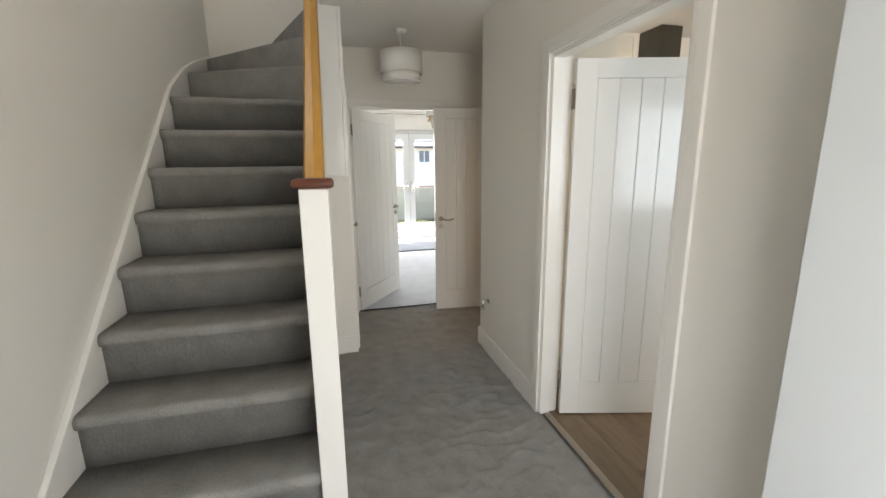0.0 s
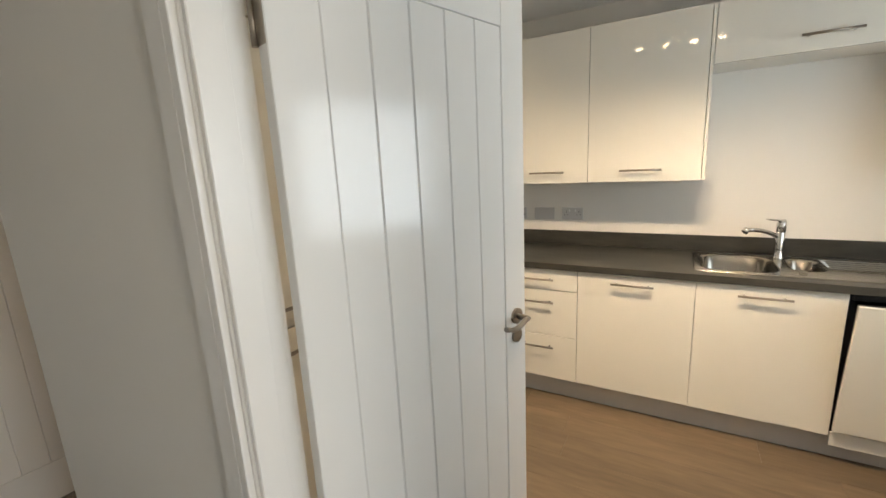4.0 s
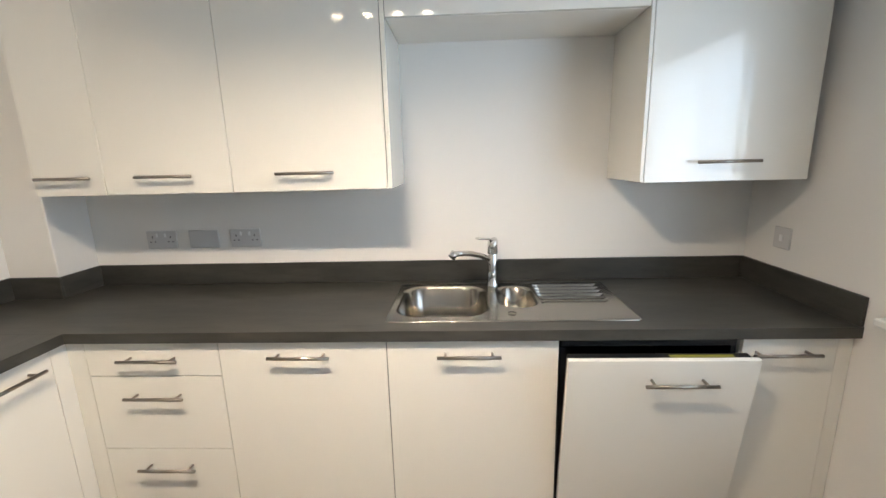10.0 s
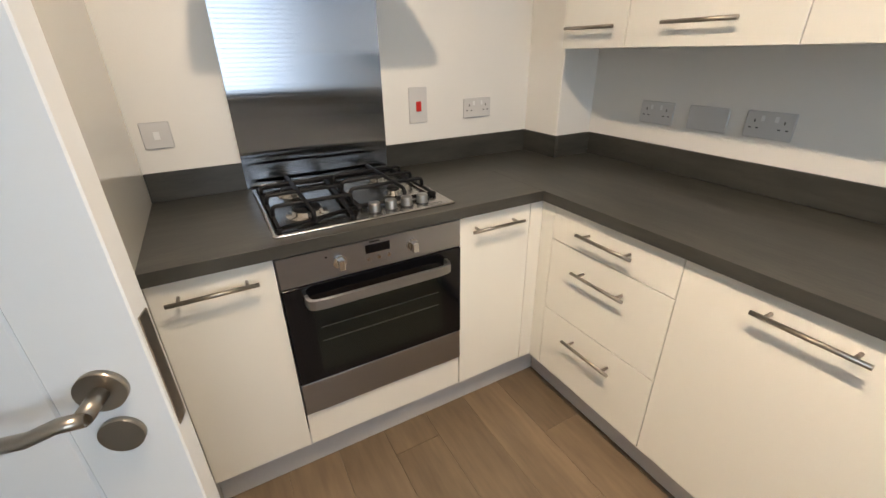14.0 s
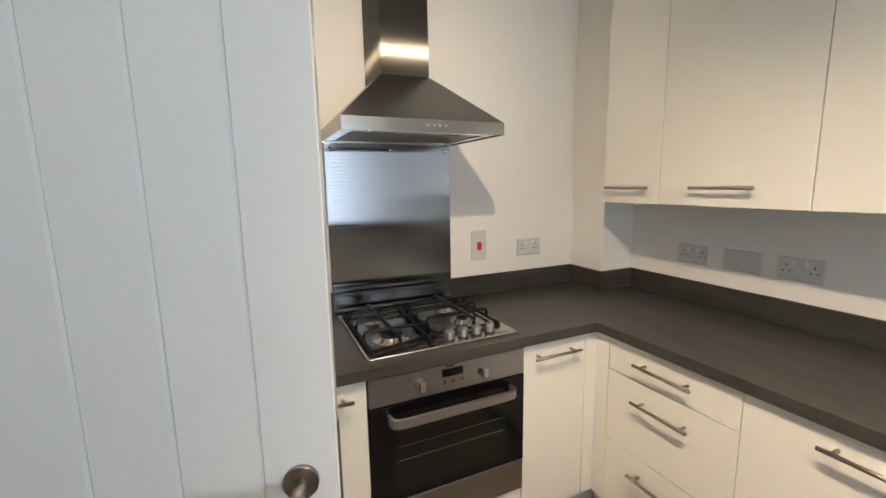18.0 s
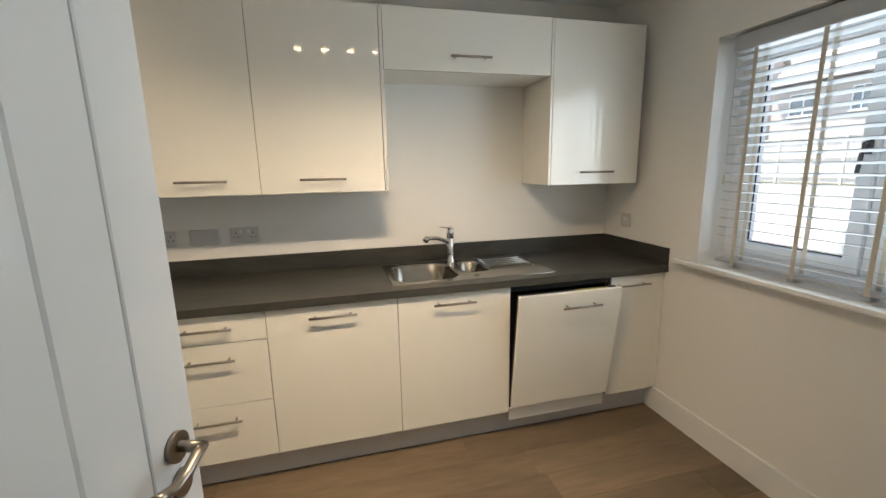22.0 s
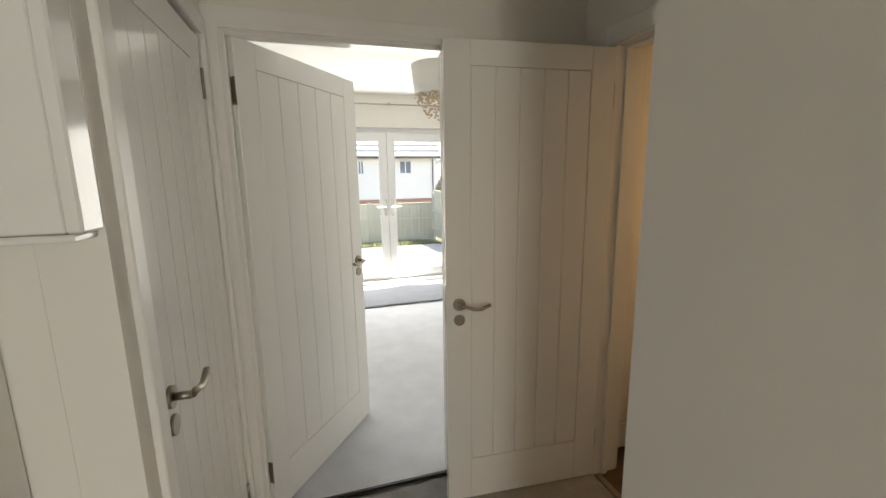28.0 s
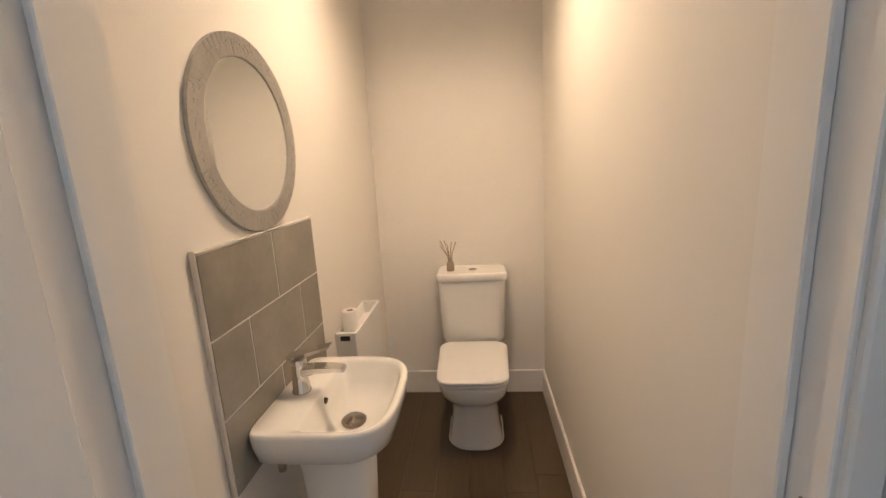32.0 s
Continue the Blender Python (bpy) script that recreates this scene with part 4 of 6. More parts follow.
def with_grain(bm):
    """Lays the brushing direction upright on a sheet."""
    grain = bm.loops.layers.uv.new("grain")
    for f in bm.faces:
        for corner in f.loops:
            corner[grain].uv = (corner.vert.co.x + corner.vert.co.y, corner.vert.co.z)
    return bm


RIB = brushed_sheet("upright_brushed_steel", (0.25, 0.265, 0.29), 0.11)
FLUEST = brushed_sheet("brushed_flue_steel", (0.235, 0.222, 0.198), 0.36)
t = thing("splashback", (-0.67, 0.575, 0.91), "brushed stainless steel splashback with faint ripples behind the hob", "splashback")
n = 60
loops = []
for i in range(n + 1):
    z = 0.912 + (1.640 - 0.912) * i / n
    ripple = 0.0022 * math.sin((z - 0.91) * 26) * max(0, 1 - (z - 0.91) / 0.16)
    y = NORTH - 0.0165 + ripple
    loops.append([(-0.948, y, z), (-0.385, y, z), (-0.385, NORTH - 0.0135, z), (-0.948, NORTH - 0.0135, z)])
part("sheet", with_grain(loft(loops, smooth=False)), RIB, t)
for x in (-0.925, -0.667, -0.408):
    part("fixing", lathe([(0.001, 0), (0.010, 0), (0.009, 0.003), (0.001, 0.004)], (0, 0, 0), 16), CHROME, t, "small fixing cap", local=True).matrix_basis = chain(t).inverted() @ pose(x, NORTH - 0.0185, 1.615, 90, 0, 0)

t = thing("cooker_hood", (-0.66, 0.36, 1.64), "brushed stainless steel pyramid chimney hood over the hob", "cooker hood")
HX0, HX1, HY0, HY1 = -0.960, -0.362, 0.135, NORTH - 0.001


def ring(x0, x1, y0, y1, z):
    return [(x0, y0, z), (x1, y0, z), (x1, y1, z), (x0, y1, z)]


part("canopy", loft([ring(HX0, HX1, HY0, HY1, 1.640), ring(HX0, HX1, HY0, HY1, 1.683), ring(HX0 + 0.004, HX1 - 0.004, HY0 + 0.006, HY1, 1.688), ring(-0.768, -0.566, 0.335, HY1, 1.866), ring(-0.764, -0.570, 0.339, HY1, 1.869)], cap0=False, smooth=False), HOODST, t, "brushed steel pyramid canopy")
part("filter_frame", grid_solid([HX0 + 0.002, HX0 + 0.045, HX1 - 0.045, HX1 - 0.002], [HY0 + 0.002, HY0 + 0.07, HY1 - 0.06, HY1 - 0.002], lambda u, v: not (HX0 + 0.045 < u < HX1 - 0.045 and HY0 + 0.07 < v < HY1 - 0.06), lambda u, v, s: (u, v, (1.644, 1.650)[s])), CHROME, t, "polished filter frame")
for k in range(2):
    x0 = HX0 + 0.047 + k * 0.252
    f = part("grease_filter", bx(x0, x0 + 0.248, HY0 + 0.072, HY1 - 0.062, 1.6475, 1.653, 0.001), mat("mesh_filter", (0.34, 0.30, 0.25), 0.4, 1.0, var=0.2, vscale=200), t, "fine metal grease filter")
    part("filter_latch", bx(x0 + 0.09, x0 + 0.155, HY0 + 0.077, HY0 + 0.097, 1.644, 1.6472, 0.0008), DARK, f)
# pale strip paints the bright reflection along the front of the underside
part("light_cover", bx(HX0 + 0.10, HX1 - 0.20, HY0 + 0.012, HY0 + 0.060, 1.6405, 1.6438, 0.001), mat("pale_reflection_colour", (0.80, 0.80, 0.78), 0.25), t, "pale strip standing for a reflection under the hood front")
for k in range(4):
    x = -0.668 + k * 0.022
    part("hood_button", cyl((x, HY0 + 0.0005, 1.664), (x, HY0 - 0.004, 1.664), 0.006, 14), CHROME, t)
part("flue_lower", with_grain(bx(-0.762, -0.572, 0.341, HY1, 1.8695, 2.22, 0.002)), FLUEST, t, "brushed steel chimney")
part("flue_upper", with_grain(bx(-0.757, -0.577, 0.346, HY1, 2.2205, KH - 0.001, 0.002)), FLUEST, t, "brushed steel chimney")

# ---- sink and tap ----
t = thing("kitchen_sink", (0.28, -1.6, 0.91), "stainless steel one-and-a-half bowl sink with drainer", "sink")


ZS = 0.9135
big = (0.287, -1.341, 0.385, 0.362, 0.10)
small = (0.325, -1.640, 0.28, 0.160, 0.07)


def deck_cell(y0, y1, hole):
    """A flat piece of the deck round one bowl."""
    return loft([rrect(0.283, (y0 + y1) / 2, 0.450, y1 - y0, 0.0005, ZS), rrect(*hole, ZS)], False, False, False)


def drainer():
    """The draining board: a sheet with six channels pressed into it, longer to the back."""
    bm = bmesh.new()
    xs, dips = [0.058], [0]
    for k in range(6):
        c = 0.243 + k * 0.044
        xs += [c - 0.0180, c - 0.0125, c + 0.0125, c + 0.0180]
        dips += [0, (0.4, 0.6, 1, 1, 1, 1)[k], (0.4, 0.6, 1, 1, 1, 1)[k], 0]
    xs.append(0.508)
    dips.append(0)
    rows = []
    for y, d in ((-1.7235, 0), (-1.728, 0), (-1.742, 1), (-1.985, 1), (-2.002, 0), (-2.0395, 0)):
        rows.append([bm.verts.new((x, y - (0.06 * (x - 0.283) if -2.01 < y < -1.74 else 0), ZS - 0.010 * d * q)) for x, q in zip(xs, dips)])
    for a, b in zip(rows, rows[1:]):
        for i in range(len(xs) - 1):
            bm.faces.new((a[i], b[i], b[i + 1], a[i + 1]))
    return bm


deck = joined(deck_cell(-1.5495, -1.1445, big), deck_cell(-1.7235, -1.5495, small), drainer())
rim = loft([rrect(0.283, -1.592, 0.458, 0.903, 0.022, 0.9105), rrect(0.283, -1.592, 0.456, 0.901, 0.022, 0.9140), rrect(0.283, -1.592, 0.450, 0.895, 0.02, 0.9145), rrect(0.283, -1.592, 0.450, 0.895, 0.02, ZS)], False, False)
part("deck", joined(deck, rim), SINKST, t, "brushed steel sink deck")
for nm, (cx, cy, w, h, r), dep in (("bowl", big, 0.165), ("half_bowl", small, 0.11)):
    b = part(nm, loft([rrect(cx, cy, w, h, r, ZS), rrect(cx, cy, w - 0.012, h - 0.012, r, ZS - 0.002), rrect(cx, cy, w - 0.026, h - 0.026, r, ZS - 0.010), rrect(cx, cy, w - 0.05, h - 0.05, r * 0.9, ZS - dep + 0.035), rrect(cx, cy, w - 0.075, h - 0.075, r * 0.75, ZS - dep + 0.008), rrect(cx, cy, w - 0.12, h - 0.12 if h > 0.2 else h - 0.1, r * 0.5, ZS - dep)], False, True), SINKST, t, "polished steel bowl")
    part("waste", lathe([(0.001, 0.0015), (0.026, 0.002), (0.038, 0.004), (0.041, 0.0)], (cx, cy, ZS - dep), 24), CHROME, b, "chrome waste")
part("overflow_cap", lathe([(0.001, 0.003), (0.016, 0.003), (0.018, 0.0)], (0.125, -1.60, ZS), 20), SINKST, t)

t = thing("mixer_tap", (0.475, -1.556, ZS), "chrome single-lever kitchen mixer tap", "tap")
part("tap_body", lathe([(0.0265, 0.0), (0.0265, 0.004), (0.0240, 0.008), (0.0225, 0.05), (0.0215, 0.145), (0.0210, 0.146), (0.0210, 0.149), (0.0225, 0.150)], (0.475, -1.556, ZS), 28), CHROME, t)
head = part("tap_head", loft([[(0.475 + r * math.cos(a), -1.556 + r * math.sin(a), ZS + z + tilt * (0.57 * math.cos(a) - 0.82 * math.sin(a))) for a in [2 * math.pi * k / 28 for k in range(28)]] for r, z, tilt in ((0.0225, 0.150, 0.0), (0.0230, 0.188, 0.004), (0.0215, 0.204, 0.007), (0.015, 0.212, 0.006), (0.002, 0.215, 0.001))], True, True), CHROME, t, "chrome lever head")
part("spout", joined(tube([(0.474, -1.555, 1.032), (0.460, -1.530, 1.044), (0.438, -1.497, 1.062), (0.412, -1.458, 1.076), (0.386, -1.418, 1.083), (0.366, -1.387, 1.085)], 0.0120, 16), cyl((0.369, -1.392, 1.0895), (0.359, -1.376, 1.072), 0.0165, 22)), CHROME, t)
part("lever", tube([(0.475, -1.556, 1.118), (0.464, -1.538, 1.128), (0.450, -1.514, 1.132), (0.432, -1.486, 1.137)], 0.0125, 12, 0.38), CHROME, head)

# ---- dishwasher, its door ajar ----
t = thing("dishwasher", (0.28, -2.046, 0.1), "integrated dishwasher with its cream door tilted ajar", "dishwasher")
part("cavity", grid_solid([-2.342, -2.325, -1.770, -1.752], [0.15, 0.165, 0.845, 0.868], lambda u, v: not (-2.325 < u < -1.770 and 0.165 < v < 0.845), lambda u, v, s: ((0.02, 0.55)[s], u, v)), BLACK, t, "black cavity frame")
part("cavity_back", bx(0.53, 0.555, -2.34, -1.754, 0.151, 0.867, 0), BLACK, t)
part("seal", bx(0.012, 0.0195, -2.335, -1.757, 0.835, 0.862, 0.002), DARK, t, "black rubber seal")
dw = Matrix.Translation((0.0, 0, 0.175)) @ Euler((0, radians(-7.2), 0)).to_matrix().to_4x4()
dwi = chain(t).inverted() @ dw
dd = part("door", bx(-0.018, 0.0, -2.344, -1.750, 0.014, 0.672, 0.0015), CREAM, t, "cream gloss door, tilted open", local=True)
dd.matrix_basis = dwi
part("inner_door", bx(0.0005, 0.040, -2.335, -1.758, 0.018, 0.664, 0.004), BLACK, dd, "black inner door", local=True)
part("control_strip", bx(0.010, 0.026, -2.28, -2.08, 0.6641, 0.6652, 0.0), mat("olive_label", (0.22, 0.20, 0.03), 0.5), dd, "yellow-green label strip", local=True)
part("handle", joined(cyl((-0.052, -2.207, 0.600), (-0.052, -1.985, 0.600), 0.006, 14), *[cyl((-0.018, -2.096 + s * 0.08, 0.600), (-0.054, -2.096 + s * 0.08, 0.600), 0.0048, 12) for s in (-1, 1)]), NICKEL, dd, "satin steel bar handle", local=True)
part("kick_plate", bx(0.012, 0.0195, -2.344, -1.750, 0.095, 0.168, 0.001), CARCASS, t, "pale kick plate")

# ---- sockets and switches ----


PLATE = mat("pale_grey_plastic", (0.60, 0.59, 0.575), 0.4, var=0.02)


def wall_plate(centre, face, w, h, label, kind="socket"):
    """An electrical plate on a wall; face: the wall's outward axis, such as '-x'."""
    ax, s = face[1], 1 if face[0] == "+" else -1
    c = Vector(centre)

    def put(u0, u1, d0, d1, z0, z1, b=0.001):
        if ax == "x":
            return bx(c.x + s * d0, c.x + s * d1, c.y + u0, c.y + u1, c.z + z0, c.z + z1, b)
        return bx(c.x + u0, c.x + u1, c.y + s * d0, c.y + s * d1, c.z + z0, c.z + z1, b)

    t = thing("wall_socket" if kind == "socket" else "wall_switch", c, label, kind, "wall plates")
    part("plate", put(-w / 2, w / 2, 0.0005, 0.009, -h / 2, h / 2, 0.003), PLATE, t)
    if kind == "socket":
        for q in (-1, 1):
            part("rocker", put(q * w * 0.14 - 0.005, q * w * 0.14 + 0.005, 0.0091, 0.012, 0.012, 0.030), PLASTIC, t)
            # pin holes are not cut: dark blocks on the plate paint their shade
            for du, dz, a, b in ((0, 0.012, 0.002, 0.005), (-0.011, -0.010, 0.004, 0.002), (0.011, -0.010, 0.004, 0.002)):
                part("pin_hole", put(q * w * 0.30 + du - a, q * w * 0.30 + du + a, 0.0090, 0.0094, dz - b, dz + b, 0), DARK, t)
    elif kind == "switch":
        part("rocker", put(-0.009, 0.009, 0.0091, 0.0125, -0.013, 0.013), PLASTIC, t)
    elif kind == "cooker switch":
        part("rocker", put(-0.012, 0.012, 0.0091, 0.015, -0.024, 0.016, 0.002), RED, t, "red rocker switch")
    return t


N1, E1 = NORTH - 0.0005, EAST - 0.0005
wall_plate((-1.180, N1, 1.131), "-y", 0.086, 0.086, "white single switched spur beside the splashback", "switch")
wall_plate((-0.223, N1, 1.162), "-y", 0.086, 0.146, "white cooker switch plate with a red rocker", "cooker switch")
wall_plate((0.077, N1, 1.133), "-y", 0.146, 0.086, "white double socket above the worktop")
wall_plate((E1, 0.010, 1.132), "-x", 0.146, 0.086, "white double socket above the worktop")
wall_plate((E1, -0.197, 1.132), "-x", 0.146, 0.086, "white blank double plate above the worktop", "blank")
wall_plate((E1, -0.399, 1.134), "-x", 0.146, 0.086, "white double socket above the worktop")
wall_plate((0.363, SOUTH + 0.0005, 1.131), "+y", 0.086, 0.086, "white single plate beside the window", "switch")
wall_plate((-1.565, WCS + 0.0005, 1.126), "+y", 0.086, 0.086, "white light switch outside the toilet", "switch")

# ---- ceiling spotlights ----
BULB = glow("warm_spot_bulb", (1.0, 0.78, 0.52), 7.0)
t = thing("spotlight_bar", (-0.83, -0.985, KH), "steel ceiling bar with four warm lit spotlights", "ceiling light")
part("bar", bx(-0.855, -0.805, -1.36, -0.61, KH - 0.028, KH - 0.001, 0.004), CHROME, t)
for y, aim, wide in ((-0.72, (-0.55, 0.58, 1.10), 124), (-0.90, (0.0, -0.5, 0.25), 106), (-1.08, (0.0, -1.2, 0.25), 106), (-1.25, (0.0, -1.9, 0.3), 106)):
    s = part("spot_head", joined(cyl((-0.83, y, KH - 0.028), (-0.83, y, KH - 0.075), 0.006, 10), cyl((-0.83, y, KH - 0.075), (-0.83 + 0.01, y, KH - 0.150), 0.020, 20, 0.030)), CHROME, t, "steel spotlight head")
    part("bulb", lathe([(0.001, -0.004), (0.018, -0.003), (0.025, 0.0), (0.025, 0.004), (0.001, 0.004)], (-0.82, y, KH - 0.156), 20), BULB, s, "lit warm bulb")
    lamp("spot_lamp", "SPOT", 14.0, (1.0, 0.79, 0.57), look((-0.82, y, KH - 0.165), aim), radius=0.03, cone=(radians(wide), 1.0))

# ---- toilet room ----
CERAM = mat("white_ceramic", (0.83, 0.83, 0.81), 0.08, var=0.01, coat=0.6)
TILE = mat("grey_stone_tile", (0.285, 0.268, 0.228), 0.22, var=0.34, vscale=7, fine=0.12, fscale=50, offset=13.0, island=0.05)
GROUT = mat("pale_grout", (0.66, 0.63, 0.58), 0.8, var=0.05)
SILVER = mat("crackled_silver_mosaic", (0.46, 0.455, 0.44), 0.32, 0.6, var=0.12, vscale=30, bump=0.12, bscale=60, fine=0.12, fscale=90)
MIRROR = mat("mirror_glass", (0.88, 0.89, 0.88), 0.01, 1.0)

# tiled splashback: brick-bonded tiles on a backing, with a pale edge strip
t = thing("tiled_splashback", (-0.74, WCN, 0.68), "grey stone-effect tiles with pale joints behind the basin", "tiles")
TX0, TX1, TZ = -1.024, -0.416, (0.668, 0.866, 1.058, 1.253)
part("grout_bed", bx(TX0 + 0.001, TX1 - 0.001, WCN - 0.0105, WCN - 0.0005, TZ[0], TZ[3] - 0.001, 0), GROUT, t, "pale grout")
for r, cuts in enumerate(((TX0, -0.742, TX1), (TX0, -0.868, -0.565, TX1), (TX0, -0.702, TX1))):
    for a, b in zip(cuts, cuts[1:]):
        part("tile", bx(a + 0.0025, b - 0.0025, WCN - 0.0120, WCN - 0.0065, TZ[r] + 0.0025, TZ[r + 1] - 0.0025, 0.001), TILE, t)
part("edge_trim", joined(bx(TX0 - 0.007, TX0 - 0.0005, WCN - 0.013, WCN - 0.0005, TZ[0], TZ[3] + 0.010, 0.002), bx(TX0 - 0.0004, TX1, WCN - 0.013, WCN - 0.0005, TZ[3], TZ[3] + 0.006, 0.002)), GROUT, t, "pale tile edge")

# round mirror
t = thing("round_mirror", (-0.725, WCN, 1.26), "round wall mirror with a broad crackled silver mosaic frame", "mirror")
MC = (-0.725, 1.509)


def disc_ring(r0, r1, y0, y1, seg=72, lump=0.0):
    loops = []
    for r, y in ((r0, y0), (r0, y1), (r1 - 0.004, y1), (r1, y1 + 0.004), (r1, y0)):
        loops.append([(MC[0] + r * math.cos(2 * math.pi * k / seg), y, MC[1] + r * math.sin(2 * math.pi * k / seg)) for k in range(seg)])
    return loft(loops + [loops[0]], False, False, False)


rm = random.Random(12)
shard = bmesh.new()
NS = 150
for k in range(NS):
    a0, a1 = 2 * math.pi * k / NS, 2 * math.pi * (k + 0.975) / NS
    mid = 0.222 + rm.uniform(-0.012, 0.012)
    for r0, r1 in ((0.1965, mid), (mid + 0.0012, 0.2495)):
        hs = [rm.uniform(0.0112, 0.0123) for q in range(4)]
        corners = [(r0, a0), (r1, a0 + rm.uniform(-0.006, 0.006)), (r1, a1 + rm.uniform(-0.006, 0.006)), (r0, a1)]
        top = [shard.verts.new((MC[0] + r * math.cos(a), WCN - h, MC[1] + r * math.sin(a))) for (r, a), h in zip(corners, hs)]
        low = [shard.verts.new((MC[0] + r * math.cos(a), WCN - 0.009, MC[1] + r * math.sin(a))) for r, a in corners]
        shard.faces.new(top)
        for q in range(4):
            shard.faces.new([top[q], low[q], low[(q + 1) % 4], top[(q + 1) % 4]])
bmesh.ops.recalc_face_normals(shard, faces=shard.faces)
part("frame", joined(disc_ring(0.196, 0.250, WCN - 0.001, WCN - 0.0100), shard), SILVER, t, "crackled silver mosaic frame")
part("glass", loft([[(MC[0] + r * math.cos(2 * math.pi * k / 64), y, MC[1] + r * math.sin(2 * math.pi * k / 64)) for k in range(64)] for r, y in ((0.198, WCN - 0.002), (0.198, WCN - 0.0075), (0.192, WCN - 0.009))]), MIRROR, t, "silvered mirror glass")
part("backing", disc_ring(0.20, 0.246, WCN - 0.0006, WCN - 0.0095), DARK, t, "dark backing edge")

# basin on its pedestal
t = thing("pedestal_basin", (-0.74, 1.45, 0.0), "white ceramic hand basin on a full pedestal with a chrome tap", "basin")
BX, BZ = -0.762, 0.796


def basin_outline(scale_x, front, back, z, n=40):
    """A D-shaped outline: straight at the wall, full round corners towards the room."""
    pts = []
    w = 0.212 * scale_x
    for k in range(n):
        a = 2 * math.pi * k / n
        cx, cy = math.cos(a), math.sin(a)
        ex = 0.62 if cy < 0 else 0.16
        sx = (abs(cx) ** ex) * (1 if cx >= 0 else -1)
        sy = (abs(cy) ** ex) * (1 if cy >= 0 else -1)
        mid = (front + back) / 2
        pts.append((BX + w * sx, mid + (back - front) / 2 * sy, z))
    return pts


yb = WCN - 0.0125
part("bowl", loft([basin_outline(0.36, yb - 0.23, yb - 0.02, 0.632), basin_outline(0.66, yb - 0.30, yb, 0.662), basin_outline(0.90, yb - 0.338, yb, 0.705), basin_outline(0.985, yb - 0.352, yb, 0.755), basin_outline(1.0, yb - 0.356, yb, BZ - 0.012), basin_outline(0.995, yb - 0.355, yb - 0.002, BZ - 0.003), basin_outline(0.975, yb - 0.350, yb - 0.004, BZ),
     basin_outline(0.90, yb - 0.336, yb - 0.112, BZ - 0.002), basin_outline(0.865, yb - 0.330, yb - 0.118, BZ - 0.012), basin_outline(0.76, yb - 0.312, yb - 0.132, BZ - 0.065), basin_outline(0.58, yb - 0.285, yb - 0.145, BZ - 0.100), basin_outline(0.30, yb - 0.24, yb - 0.165, BZ - 0.114), basin_outline(0.12, yb - 0.215, yb - 0.18, BZ - 0.117)]), CERAM, t, "white ceramic bowl")
part("pedestal", loft([rrect(BX, yb - 0.15, 0.195, 0.20, 0.06, 0.0005), rrect(BX, yb - 0.15, 0.19, 0.195, 0.06, 0.02), rrect(BX, yb - 0.15, 0.175, 0.18, 0.055, 0.10), rrect(BX, yb - 0.15, 0.172, 0.18, 0.055, 0.40), rrect(BX, yb - 0.15, 0.20, 0.20, 0.06, 0.645)]), CERAM, t, "white ceramic pedestal")
part("waste_plug", lathe([(0.036, -0.004), (0.037, 0.003), (0.030, 0.009), (0.001, 0.012)], (BX + 0.02, yb - 0.195, BZ - 0.112), 24), mat("dark_chrome", (0.22, 0.20, 0.175), 0.12, 1.0), t, "dark chrome click waste")
# dark plug paints the shade of the overflow hole
part("overflow_hole", cyl((BX + 0.0, yb - 0.118, BZ - 0.035), (BX, yb - 0.1285, BZ - 0.038), 0.010, 16), DARK, t)
part("waste_pipe", joined(cyl((BX - 0.11, yb - 0.03, 0.640), (BX - 0.05, yb - 0.07, 0.632), 0.009, 12), cyl((BX - 0.115, yb - 0.032, 0.625), (BX - 0.115, yb - 0.032, 0.652), 0.011, 12)), NICKEL, t, "metal isolating valve")
TXc, TYc = BX - 0.004, yb - 0.060
tap = part("basin_tap", lathe([(0.027, 0.0), (0.027, 0.005), (0.0245, 0.008), (0.0215, 0.060), (0.0225, 0.082), (0.0225, 0.096), (0.020, 0.100), (0.001, 0.101)], (TXc, TYc, BZ - 0.001), 28), CHROME, t, "chrome mixer tap")
part("spout", loft([[(TXc + u * w, TYc - d, BZ + z + v * h) for u, v in ((-1, -0.6), (-0.75, -1), (0.75, -1), (1, -0.6), (1, 0.6), (0.75, 1), (-0.75, 1), (-1, 0.6))] for d, z, w, h in ((0.006, 0.062, 0.019, 0.015), (0.05, 0.068, 0.0185, 0.012), (0.10, 0.070, 0.018, 0.0095), (0.128, 0.068, 0.017, 0.008), (0.134, 0.066, 0.014, 0.005))], smooth=False), CHROME, tap, "flat broad chrome spout")
part("tap_lever", loft([[(TXc + u * w, TYc - d, BZ + z + v * h) for u, v in ((-1, -1), (1, -1), (1, 1), (-1, 1))] for d, z, w, h in ((-0.026, 0.107, 0.019, 0.004), (0.0, 0.109, 0.022, 0.007), (0.03, 0.117, 0.021, 0.0055), (0.075, 0.130, 0.019, 0.004), (0.098, 0.137, 0.017, 0.003))], smooth=False), CHROME, tap, "flat chrome lever")

# close-coupled toilet
t = thing("toilet", (0.22, 1.10, 0.0), "white ceramic close-coupled toilet with its lid closed", "toilet")
TY = 1.10


def tl(x0, x1, w, z, r=0.08, n=8, back=1.0):
    """A rounded outline of the toilet at height z; back widens its rear end."""
    return [(x, TY + (y - TY) * (1 + (back - 1) * (x - x0) / (x1 - x0)), z) for x, y, z in rrect((x0 + x1) / 2, TY, x1 - x0, w, r, z, n)]


